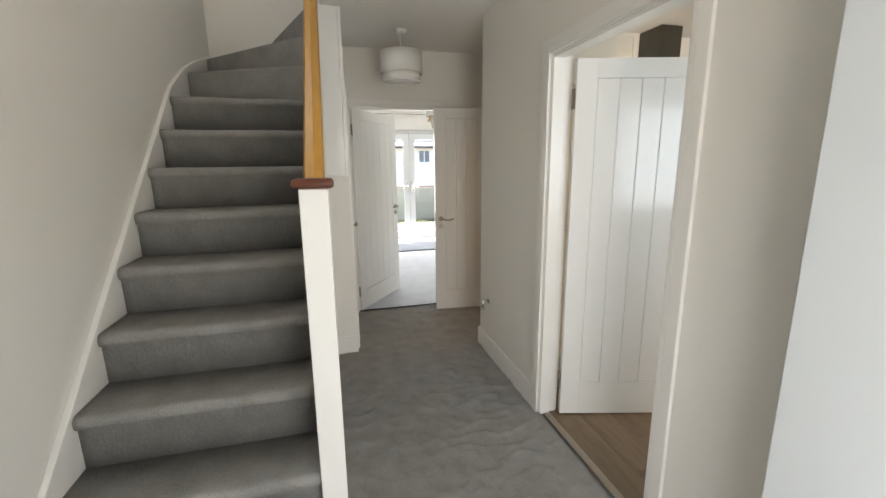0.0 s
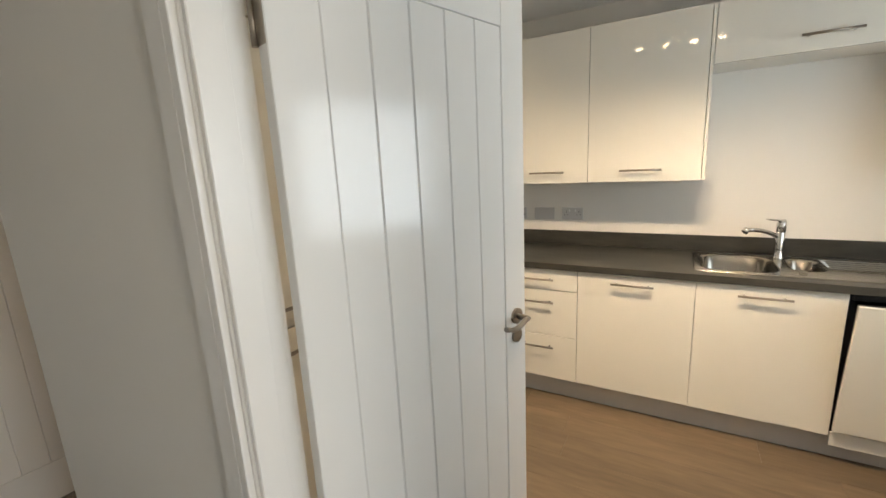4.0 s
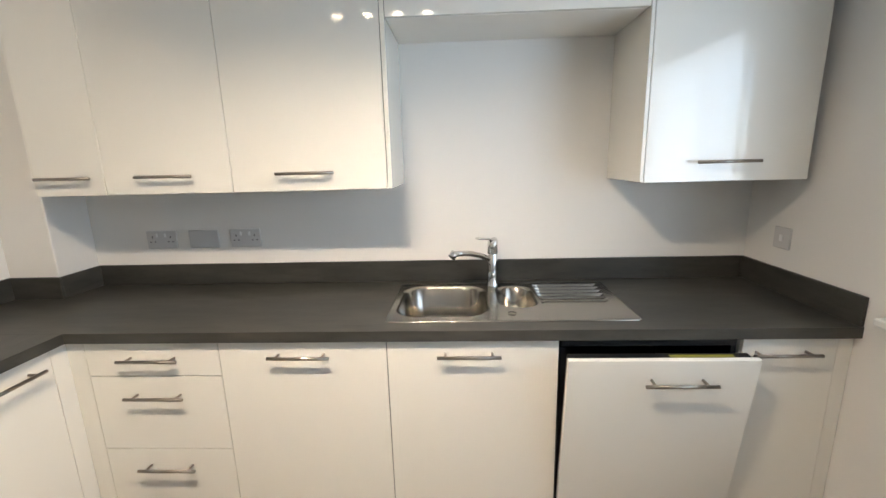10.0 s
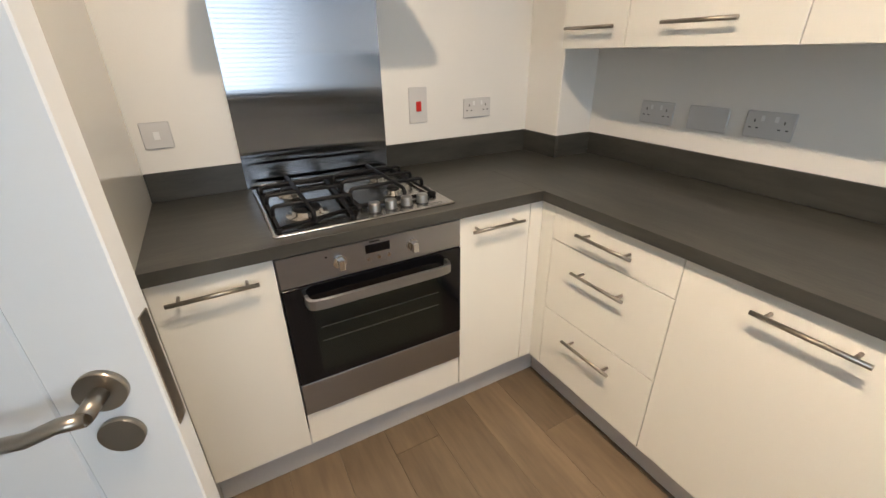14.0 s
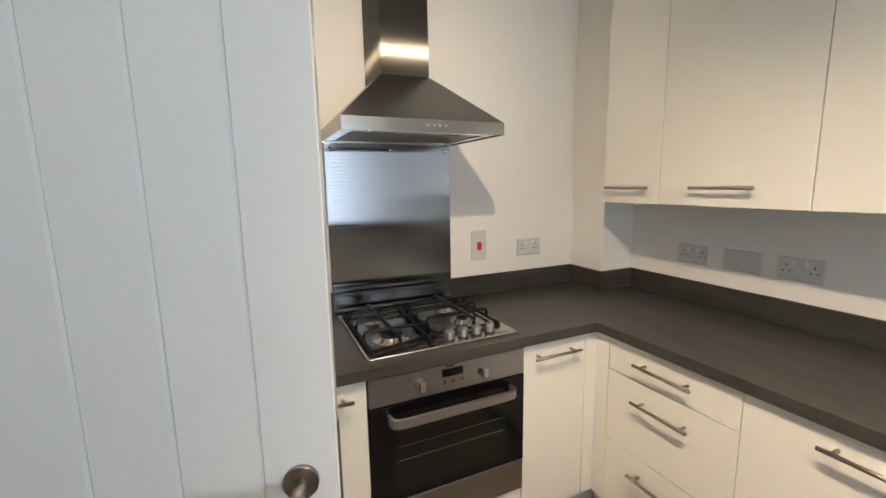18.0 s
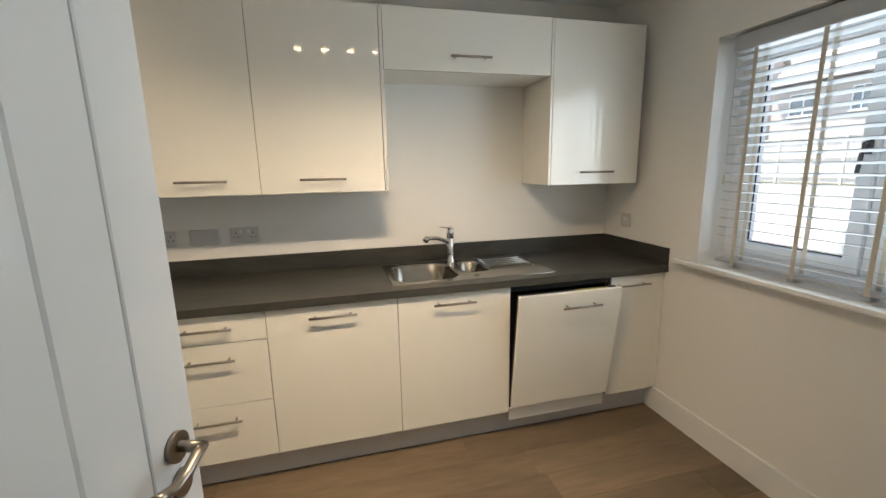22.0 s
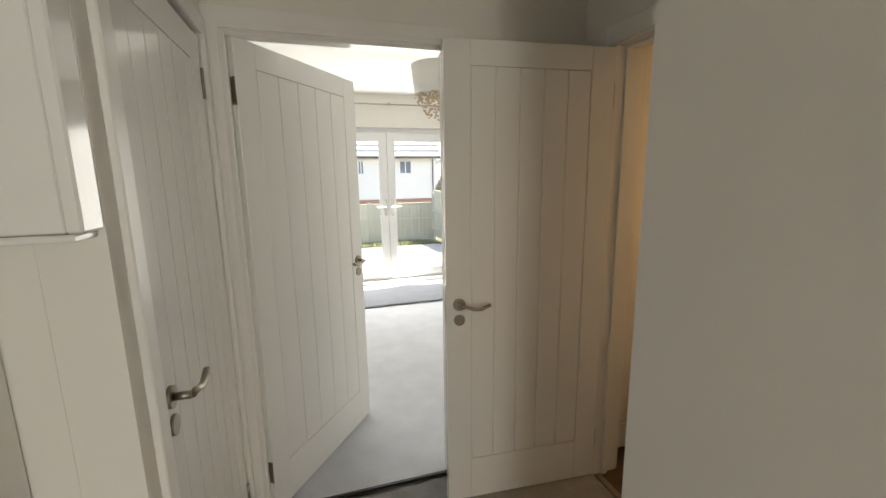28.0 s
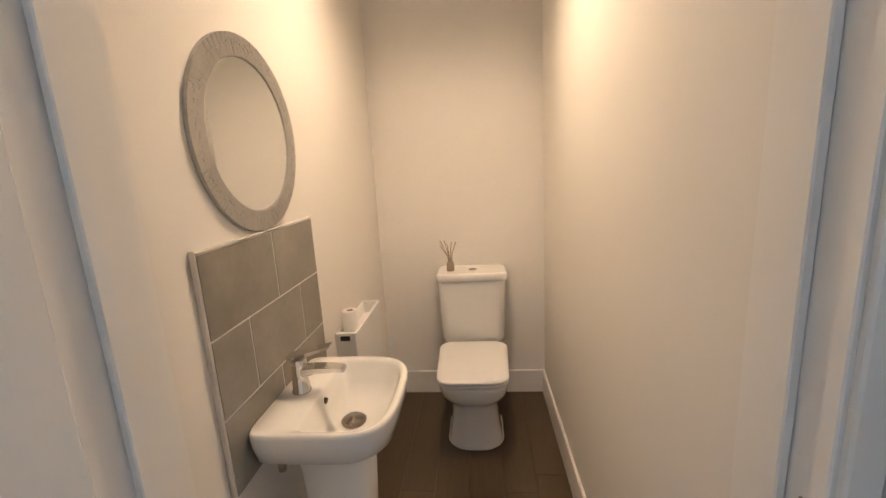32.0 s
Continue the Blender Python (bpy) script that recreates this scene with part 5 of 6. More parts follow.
part("pan", loft([tl(0.025, 0.40, 0.280, 0.0005, 0.11), tl(0.027, 0.40, 0.276, 0.015, 0.11), tl(0.045, 0.40, 0.252, 0.07, 0.10), tl(0.060, 0.40, 0.238, 0.14, 0.095), tl(0.055, 0.42, 0.236, 0.20, 0.095), tl(0.02, 0.43, 0.258, 0.245, 0.10), tl(-0.045, 0.45, 0.296, 0.29, 0.11, 8, 1.05), tl(-0.078, 0.47, 0.316, 0.335, 0.10, 8, 1.08), tl(-0.088, 0.47, 0.322, 0.375, 0.09, 8, 1.08), tl(-0.086, 0.47, 0.320, 0.395, 0.09, 8, 1.08)]), CERAM, t, "white ceramic pan")
part("seal_line", loft([tl(0.020, 0.402, 0.290, 0.0005, 0.115), tl(0.024, 0.401, 0.284, 0.006, 0.112)]), PLASTIC, t, "white sealant line round the foot")
# dark sheet paints the shade between pan and seat
part("seat_pad", loft([tl(-0.070, 0.33, 0.29, 0.3955, 0.07, 8, 1.08), tl(-0.070, 0.33, 0.29, 0.3995, 0.07, 8, 1.08)]), DARK, t, "dark sheet for the shaded gap under the seat")
part("seat", loft([tl(-0.092, 0.345, 0.326, 0.400, 0.075, 8, 1.10), tl(-0.096, 0.347, 0.332, 0.405, 0.075, 8, 1.10), tl(-0.095, 0.347, 0.331, 0.412, 0.075, 8, 1.10), tl(-0.088, 0.345, 0.320, 0.415, 0.075, 8, 1.10)]), PLASTIC, t, "white plastic seat")
# dark sheet paints the shade between seat and lid
part("lid_pad", loft([tl(-0.074, 0.33, 0.296, 0.4152, 0.07, 8, 1.08), tl(-0.074, 0.33, 0.296, 0.4192, 0.07, 8, 1.08)]), DARK, t, "dark sheet for the shaded gap under the lid")
part("lid", loft([tl(-0.092, 0.349, 0.326, 0.4195, 0.070, 8, 1.10), tl(-0.098, 0.352, 0.334, 0.424, 0.068, 8, 1.10), tl(-0.098, 0.352, 0.334, 0.432, 0.068, 8, 1.10), tl(-0.093, 0.350, 0.326, 0.4365, 0.066, 8, 1.10), tl(-0.07, 0.335, 0.29, 0.4385, 0.055, 8, 1.10)]), PLASTIC, t, "white plastic closed lid")
cist = part("cistern", loft([tl(0.400, 0.572, 0.335, 0.398, 0.045), tl(0.392, 0.574, 0.355, 0.44, 0.045), tl(0.380, 0.576, 0.380, 0.768, 0.05), tl(0.380, 0.576, 0.380, 0.775, 0.05)]), CERAM, t, "white ceramic cistern")
part("cistern_lid", loft([tl(0.374, 0.578, 0.388, 0.7755, 0.035), tl(0.370, 0.579, 0.394, 0.780, 0.035), tl(0.370, 0.579, 0.394, 0.810, 0.035), tl(0.375, 0.577, 0.384, 0.818, 0.034), tl(0.385, 0.57, 0.36, 0.820, 0.03)]), CERAM, cist, "white ceramic cistern lid")
part("flush_button", lathe([(0.024, -0.001), (0.024, 0.003), (0.018, 0.006), (0.001, 0.006)], (0.470, TY - 0.01, 0.820), 24), CHROME, cist, "chrome flush button")
part("seat_hinge", joined(cyl((0.352, TY - 0.10, 0.423), (0.352, TY - 0.05, 0.423), 0.010, 12), cyl((0.352, TY + 0.05, 0.423), (0.352, TY + 0.10, 0.423), 0.010, 12)), CHROME, t)

# reed diffuser on the cistern
t = thing("reed_diffuser", (0.455, 1.215, 0.8215), "small glass reed diffuser standing on the cistern", "diffuser")
part("bottle", lathe([(0.001, 0.0), (0.021, 0.0), (0.023, 0.004), (0.021, 0.045), (0.012, 0.058), (0.011, 0.070), (0.013, 0.074), (0.001, 0.074)], (0.455, 1.215, 0.8215), 20), mat("amber_glass", (0.30, 0.24, 0.16), 0.08, spec=0.8, coat=0.5), t, "amber scented oil bottle")
part("collar", cyl((0.455, 1.215, 0.889), (0.455, 1.215, 0.903), 0.015, 16), NICKEL, t)
for k, (dx, dy) in enumerate(((-0.02, 0.05), (0.015, 0.03), (0.0, -0.012), (0.02, -0.035), (-0.015, 0.012), (0.01, 0.055))):
    part("reed", cyl((0.455, 1.215, 0.883), (0.455 + dx, 1.215 + dy, 1.000 - 0.006 * k), 0.0018, 6), mat("brown_reed", (0.24, 0.13, 0.06), 0.8), t, "brown reed")

# narrow wall caddy with a paper roll
t = thing("paper_caddy", (-0.12, 1.55, 0.60), "slim white wall caddy with an open top", "caddy")
C0, C1, D0, D1 = -0.29, 0.12, WCN - 0.088, WCN - 0.001
part("front_panel", bx(C0 + 0.013, C1 - 0.013, D0, D0 + 0.012, 0.52, 0.765, 0.002), PLASTIC, t)
part("back_panel", bx(C0 + 0.013, C1 - 0.013, D1 - 0.010, D1, 0.52, 0.765, 0.002), PLASTIC, t)
part("end_panel", bx(C0, C0 + 0.0125, D0, D1, 0.52, 0.768, 0.002), PLASTIC, t)
part("end_panel", bx(C1 - 0.0125, C1, D0, D1, 0.52, 0.768, 0.002), PLASTIC, t)
part("bottom_panel", bx(C0 + 0.013, C1 - 0.013, D0 + 0.0125, D1 - 0.0105, 0.52, 0.532, 0.001), PLASTIC, t)
part("divider", bx(C0 + 0.013, C1 - 0.013, D0 + 0.0125, D1 - 0.0105, 0.70, 0.712, 0.001), PLASTIC, t)
# no hole is cut: a dark block paints the shade inside it
part("grip_hole", joined(bx(C0 - 0.0015, C0 - 0.0002, D0 + 0.025, D0 + 0.065, 0.735, 0.755, 0.0004)), DARK, t, "dark block for the shaded finger hole")
t = thing("paper_roll", (-0.21, 1.575, 0.712), "white toilet paper roll standing on end", "paper roll")
part("paper", lathe([(0.014, 0.0), (0.031, 0.0), (0.032, 0.004), (0.032, 0.121), (0.030, 0.125), (0.014, 0.125)], (-0.21, WCN - 0.0445, 0.7125), 28), mat("tissue_paper", (0.80, 0.79, 0.76), 0.9, bump=0.3, bscale=200), t)
part("core", lathe([(0.0138, 0.001), (0.0138, 0.124)], (-0.21, WCN - 0.0445, 0.7125), 20), mat("grey_card", (0.33, 0.27, 0.2), 0.9), t, "brown card core")

# recessed ceiling lights of the toilet room
WARM = glow("warm_downlight", (1.0, 0.70, 0.40), 14.0)
for x, y in ((-0.38, 1.12),):
    t = thing("downlight", (x, y, H), "white recessed ceiling downlight, lit warm", "downlight", "toilet room downlights")
    part("bezel", lathe([(0.030, 0.0), (0.046, -0.001), (0.046, -0.006), (0.030, -0.008), (0.030, 0.0)], (x, y, H - 0.0005), 28), PLASTIC, t)
    part("lens", lathe([(0.001, -0.002), (0.029, -0.002)], (x, y, H - 0.001), 24), WARM, t, "glowing lens")
    lamp("downlight_lamp", "SPOT", 7.0, (1.0, 0.63, 0.33), look((x, y, H - 0.02), (x, y, 0)), radius=0.03, cone=(radians(140), 1.0))

# ---- kitchen window and blind ----
WX0, WX1, WZ0, WZ1 = -1.43, -0.20, 0.955, 2.06
WY = SOUTH - 0.20
t = thing("window_1", (-0.81, WY, WZ0), "white plastic casement window with two lights and a handle", "window", kind="structure")


def frame_ring(x0, x1, z0, z1, y0, y1, w):
    return grid_solid([x0, x0 + w, x1 - w, x1], [z0, z0 + w, z1 - w, z1], lambda u, v: not (x0 + w < u < x1 - w and z0 + w < v < z1 - w), lambda u, v, s: (u, (y0, y1)[s], v), 0.004)


part("window_frame", frame_ring(WX0 + 0.001, WX1 - 0.001, WZ0 + 0.021, WZ1 - 0.001, WY - 0.03, WY + 0.035, 0.055), UPVC, t, "white plastic frame")
part("mullion", bx(-0.862, -0.795, WY - 0.03, WY + 0.034, WZ0 + 0.0765, WZ1 - 0.0565, 0.004), UPVC, t)
for x0, x1 in ((-0.794, WX1 - 0.057), (WX0 + 0.057, -0.863)):
    s = part("sash", frame_ring(x0, x1, WZ0 + 0.078, WZ1 - 0.058, WY - 0.02, WY + 0.05, 0.055), UPVC, t, "white plastic sash")
    part("pane", bx(x0 + 0.056, x1 - 0.056, WY + 0.008, WY + 0.012, WZ0 + 0.134, WZ1 - 0.114, 0), GLASS, s, "clear glass pane").visible_shadow = False
    part("gasket", frame_ring(x0 + 0.0555, x1 - 0.0555, WZ0 + 0.1335, WZ1 - 0.1135, WY + 0.0125, WY + 0.020, 0.006), DARK, s, "black rubber gasket")
part("window_handle", joined(bx(-0.782, -0.760, WY + 0.0505, WY + 0.064, 1.50, 1.56, 0.003), tube([(-0.771, WY + 0.066, 1.545), (-0.771, WY + 0.085, 1.540), (-0.768, WY + 0.087, 1.50), (-0.760, WY + 0.083, 1.43)], 0.008, 10)), mat("dark_grey_metal", (0.12, 0.12, 0.13), 0.35, 0.8), t, "dark lever handle")
single("window_sill", joined(bx(WX0 - 0.09, WX1 + 0.105, SOUTH + 0.0005, SOUTH + 0.058, WZ0 - 0.006, WZ0 + 0.020, 0.006, 2), bx(WX0 + 0.001, WX1 - 0.001, WY + 0.036, SOUTH, WZ0 + 0.0005, WZ0 + 0.0195, 0)), GLOSS, "glossy white painted window board", "window sill", kind="structure")

t = thing("venetian_blind", (-0.81, SOUTH - 0.06, WZ1), "white wooden venetian blind with cream ladder tapes, slats open", "blind")
BX0, BX1, BY = WX0 + 0.012, WX1 - 0.075, SOUTH - 0.055
part("headrail", bx(BX0, BX1 + 0.01, BY - 0.035, BY + 0.035, WZ1 - 0.082, WZ1 - 0.012, 0.004), SLATM, t, "white blind valance")
slat = None
zs = [1.035 + 0.0435 * k for k in range(22)]
for z in zs:
    if slat is None:
        slat = part("slat", bx(BX0 + 0.004, BX1, -0.025, 0.025, -0.0014, 0.0014, 0.0008), SLATM, t, "white wooden slat", local=True)
        base = slat
    else:
        base = slat.copy()
        scene.collection.objects.link(base)
    base.matrix_basis = chain(t).inverted() @ Matrix.Translation((0, BY, z)) @ Euler((radians(11.5), 0, 0)).to_matrix().to_4x4()
part("bottom_rail", bx(BX0 + 0.004, BX1, BY - 0.026, BY + 0.026, 0.992, 1.008, 0.003), SLATM, t)
for x in (-0.372, -0.645, -0.907, -1.154, -1.36):
    part("ladder_tape", bx(x - 0.009, x + 0.009, BY + 0.0275, BY + 0.0288, 0.99, WZ1 - 0.083, 0), TAPE, t, "cream ladder tape")
    part("ladder_tape", bx(x - 0.009, x + 0.009, BY - 0.0288, BY - 0.0275, 0.99, WZ1 - 0.083, 0), TAPE, t, "cream ladder tape")
    part("tape_button", bx(x - 0.014, x + 0.014, BY - 0.024, BY + 0.032, 0.9765, 0.9915, 0.003), SLATM, t)
part("pull_cord", joined(tube([(-0.285, BY + 0.033, WZ1 - 0.085), (-0.287, BY + 0.034, 1.5), (-0.286, BY + 0.034, 1.42)], 0.0015, 6), cyl((-0.286, BY + 0.034, 1.42), (-0.286, BY + 0.034, 1.375), 0.005, 10)), TAPE, t)

# ---- garden doors ----
t = thing("window_2", (-1.7, GARDEN + 0.1, 0), "white plastic glazed double doors to the garden", "window", kind="structure")
GY = GARDEN + 0.13
part("window_frame", frame_ring(-2.709, -0.691, 0.001, 2.099, GY - 0.035, GY + 0.035, 0.055), UPVC, t, "white plastic frame")
for x0, x1, hx in ((-2.653, -1.702, -1.745), (-1.698, -0.747, -1.655)):
    lf = part("door_leaf", grid_solid([x0, x0 + 0.105, x1 - 0.105, x1], [0.058, 0.165, 1.93, 2.042], lambda u, v, a=x0, b=x1: not (a + 0.105 < u < b - 0.105 and 0.165 < v < 1.93), lambda u, v, s: (u, (GY - 0.05, GY + 0.03)[s], v), 0.004), UPVC, t, "white plastic glazed leaf")
    part("pane", bx(x0 + 0.106, x1 - 0.106, GY - 0.008, GY - 0.002, 0.166, 1.929, 0), GLASS, lf, "clear glass pane").visible_shadow = False
    s = -1 if hx < -1.7 else 1
    part("lever_handle", joined(bx(hx - 0.015, hx + 0.015, GY - 0.062, GY - 0.0505, 0.93, 1.15, 0.004), tube([(hx, GY - 0.062, 1.06), (hx, GY - 0.095, 1.06), (hx + s * 0.03, GY - 0.105, 1.062), (hx + s * 0.12, GY - 0.102, 1.058)], 0.010, 10)), CHROME, lf, "chrome lever handle")
single("threshold_strip", bx(-2.70, -0.70, GARDEN - 0.05, GY - 0.051, -0.02, 0.03, 0.004), UPVC, "white plastic door threshold", "threshold strip")
t = thing("window_3", (-0.44, GARDEN + 0.1, 0.9), "narrow white side window with a blind", "window", kind="structure")
part("window_frame", frame_ring(-0.629, -0.251, 0.901, 2.099, GY - 0.03, GY + 0.03, 0.05), UPVC, t)
part("pane", bx(-0.578, -0.302, GY - 0.004, GY, 0.952, 2.048, 0), GLASS, t, "clear glass pane").visible_shadow = False
t = thing("side_blind", (-0.44, GARDEN + 0.04, 2.09), "small white venetian blind in the side window", "blind")
for k in range(13):
    part("slat", bx(-0.622, -0.258, GARDEN + 0.03, GARDEN + 0.07, 1.50 + k * 0.043, 1.5025 + k * 0.043, 0.0005), SLATM, t)
part("headrail", bx(-0.624, -0.256, GARDEN + 0.02, GARDEN + 0.08, 2.06, 2.098, 0.003), SLATM, t)
t = thing("curtain_pole", (-1.7, GARDEN - 0.09, 2.375), "thin metal curtain pole above the garden doors", "curtain pole")
part("pole", cyl((-3.0, GARDEN - 0.085, 2.375), (-0.45, GARDEN - 0.085, 2.375), 0.010, 14), NICKEL, t)
for x in (-2.9, -1.68, -0.55):
    part("bracket", joined(cyl((x, GARDEN - 0.001, 2.375), (x, GARDEN - 0.085, 2.375), 0.006, 10), lathe([(0.001, 0.03), (0.010, 0.022), (0.012, 0.012), (0.012, -0.012), (0.001, -0.013)], (x, GARDEN - 0.085, 2.375), 14)), NICKEL, t)
for x in (-3.01, -0.44):
    part("finial", lathe([(0.001, 0.02), (0.016, 0.012), (0.02, 0.0), (0.016, -0.012), (0.001, -0.02)], (x, GARDEN - 0.085, 2.375), 16), NICKEL, t)
# rumpled mat by the garden doors
rug = carpet_mesh(-2.42, -1.10, 4.50, 5.24, 0.05, 0.006, 9.0, 0.016)
for v in rug.verts:
    v.co.z += 0.012 * max(0, noise.noise(Vector((v.co.x * 2.2, v.co.y * 1.2, 3)))) + (0.018 if v.co.y > 5.1 else 0) * max(0, math.sin(v.co.x * 7))
r2 = bmesh.ops.extrude_face_region(rug, geom=list(rug.faces))
for g in r2["geom"]:
    if isinstance(g, bmesh.types.BMVert):
        g.co.z -= 0.010
bmesh.ops.recalc_face_normals(rug, faces=rug.faces)
single("floor_mat", rug, mat("blue_grey_mat", (0.20, 0.215, 0.25), 0.95, var=0.15, vscale=12, bump=0.5, bscale=200), "rumpled blue-grey mat on the carpet by the garden doors", "mat")

# ---- pendants ----
SHADE = mat("white_fabric_shade", (0.80, 0.79, 0.76), 0.8, var=0.03, vscale=40, bump=0.15, bscale=300)
PX, PY = -2.540, 1.127
t = thing("pendant_light", (PX, PY, H), "white two-tier fabric drum pendant light, unlit", "pendant light")
part("ceiling_rose", lathe([(0.001, -0.03), (0.03, -0.028), (0.045, -0.010), (0.047, 0.0)], (PX, PY, H - 0.0005), 28), PLASTIC, t)
part("cord", cyl((PX, PY, H - 0.03), (PX, PY, 2.35), 0.0035, 8), PLASTIC, t)
part("upper_shade", lathe([(0.166, 2.19), (0.169, 2.19), (0.169, 2.355), (0.166, 2.355), (0.166, 2.19)], (PX, PY, 0), 56), SHADE, t, "white fabric drum")
part("lower_shade", lathe([(0.150, 2.135), (0.153, 2.135), (0.153, 2.21), (0.150, 2.21), (0.150, 2.135)], (PX, PY, 0), 56), SHADE, t, "white fabric drum")
part("trim_ring", lathe([(0.148, 2.128), (0.160, 2.128), (0.160, 2.137), (0.148, 2.137), (0.148, 2.128)], (PX, PY, 0), 56), PLASTIC, t)
part("diffuser", lathe([(0.001, 2.146), (0.075, 2.146), (0.08, 2.142), (0.085, 2.146), (0.149, 2.146)], (PX, PY, 0), 48), SHADE, t, "white diffuser disc")
part("spider", joined(*[cyl((PX, PY, 2.35), (PX + 0.167 * math.cos(a), PY + 0.167 * math.sin(a), 2.352), 0.002, 6) for a in (0.3, 2.4, 4.5)]), CHROME, t)
PX, PY = -1.68, 3.25
t = thing("crystal_pendant", (PX, PY, H), "white drum pendant with a cluster of hanging crystal beads", "pendant light")
part("ceiling_rose", lathe([(0.001, -0.03), (0.035, -0.028), (0.05, -0.010), (0.052, 0.0)], (PX, PY, H - 0.0005), 28), PLASTIC, t)
part("cord", cyl((PX, PY, H - 0.03), (PX, PY, 2.32), 0.0035, 8), PLASTIC, t)
part("drum_shade", lathe([(0.187, 2.105), (0.190, 2.105), (0.212, 2.325), (0.209, 2.325), (0.187, 2.105)], (PX, PY, 0), 48), SHADE, t, "white fabric drum")
rng = random.Random(4)
beads = bmesh.new()
for k in range(330):
    a, q = rng.uniform(0, 2 * math.pi), rng.random()
    rr = 0.185 * math.sqrt(rng.random())
    zlow = 1.90 + 0.16 * (rr / 0.185) ** 2
    bmesh.ops.create_icosphere(beads, subdivisions=1, radius=rng.uniform(0.006, 0.011), matrix=Matrix.Translation((PX + rr * math.cos(a), PY + rr * math.sin(a), zlow + (2.12 - zlow) * q)))
ob = part("bead_cluster", beads, mat("champagne_crystal", (0.55, 0.42, 0.26), 0.06, spec=0.9, coat=0.6), t, "champagne crystal beads")
tagged(ob, kind="stuff")

# ---- outdoors ----
GRASS = mat("lawn_grass", (0.19, 0.21, 0.10), 0.9, var=0.35, vscale=3, fine=0.5, fscale=60, bump=0.6, bscale=90)
PAVE = mat("pale_paving", (0.42, 0.40, 0.36), 0.85, var=0.12, vscale=2, fine=0.12, fscale=60)
FENCEW = mat("weathered_fence_board", (0.50, 0.485, 0.41), 0.85, var=0.25, vscale=3, stretch=(4, 4, 0.5), fine=0.2)
RENDER = mat("white_render", (0.86, 0.82, 0.79), 0.9, var=0.06, vscale=0.6, bump=0.1)
BRICK = mat("red_brick", (0.40, 0.21, 0.16), 0.85, var=0.25, vscale=2, fine=0.25, fscale=14)
BUFF = mat("buff_brick", (0.58, 0.53, 0.51), 0.85, var=0.2, vscale=2, fine=0.25, fscale=14)
ROOFT = mat("grey_roof_tile", (0.47, 0.46, 0.47), 0.8, var=0.2, vscale=3, fine=0.15, fscale=20)
GUTTER = mat("dark_gutter", (0.04, 0.035, 0.035), 0.5, var=0.1)
FARGLASS = mat("reflecting_pane", (0.10, 0.13, 0.17), 0.06, spec=0.8)


def ground_z(x, y):
    if y < -12:
        return -0.2 + 0.8 * min(1, (-12 - y) / 8)
    if y > 6.2:
        return -0.2 - 0.36 * min(1, (y - 6.2) / 5.8) - (2.3 * min(1, max(0, y - 12.6) / 14))
    return -0.2


def sheet(xs, ys, lift):
    bm = bmesh.new()
    rows = [[bm.verts.new((x, y, ground_z(x, y) + lift)) for x in xs] for y in ys]
    for a, b in zip(rows, rows[1:]):
        for i in range(len(xs) - 1):
            bm.faces.new([a[i], a[i + 1], b[i + 1], b[i]])
    return bm


EARTH = mat("dry_grassy_earth", (0.14, 0.13, 0.075), 0.95, var=0.3, vscale=0.8, fine=0.3, fscale=20)
structure("ground", sheet([-400, -60, -20, -6, 3, 20, 60, 400], [-600, -80, -26, -20, -16, -12, -6, -3.2, 6.2, 8, 10, 12, 12.6, 18, 26.6, 80, 600], -0.06), EARTH, "grassy ground of the housing estate", "ground")
structure("road", sheet([-60, -20, -6, 3, 20, 60], [-19.4, -18, -16, -14, -12, -8, -3.0], 0.0), mat("pale_tarmac", (0.27, 0.265, 0.26), 0.9, var=0.12, vscale=1.5, fine=0.2, fscale=50), "pale sunlit tarmac parking court", "road")
structure("front_pavement", bx(-3.4, 0.9, -3.9, -2.97, -0.19, -0.12, 0.01), PAVE, "pale paved path along the house front", "pavement")
t = thing("patio", (-1.7, 6.5, -0.2), "pale concrete paving slabs behind the house", "patio", kind="structure")
slab = None
for i in range(9):
    for j in range(8):
        x, y = -4.3 + i * 0.605, 5.82 + j * 0.605
        if slab is None:
            slab = part("slab", bx(0, 0.6, 0, 0.6, -0.05, 0, 0.004), PAVE, t, local=True)
            ob = slab
        else:
            ob = slab.copy()
            scene.collection.objects.link(ob)
        ob.matrix_basis = chain(t).inverted() @ Matrix.Translation((x, y, ground_z(x, y + 0.3) + 0.08))
lawn = carpet_mesh(-6.0, 0.80, 10.68, 12.35, 0.12, 0.02, 6.0)
for v in lawn.verts:
    v.co.z += ground_z(v.co.x, v.co.y) + 0.05
structure("lawn", lawn, GRASS, "mown strip of back lawn before the fence", "grass")
blades = bmesh.new()
for k in range(4200):
    x, y = rng.uniform(-3.6, 0.78), 10.7 + 1.6 * rng.random()
    z, a, hgt = ground_z(x, y) + 0.045, rng.uniform(0, 6.3), rng.uniform(0.03, 0.075)
    dx, dy = 0.008 * math.cos(a), 0.008 * math.sin(a)
    v = [blades.verts.new(p) for p in ((x - dx, y - dy, z), (x + dx, y + dy, z), (x + rng.uniform(-0.02, 0.02), y + rng.uniform(-0.02, 0.02), z + hgt))]
    blades.faces.new(v)
single("grass_tufts", blades, GRASS, "short tufts of lawn grass", "grass", kind="stuff")


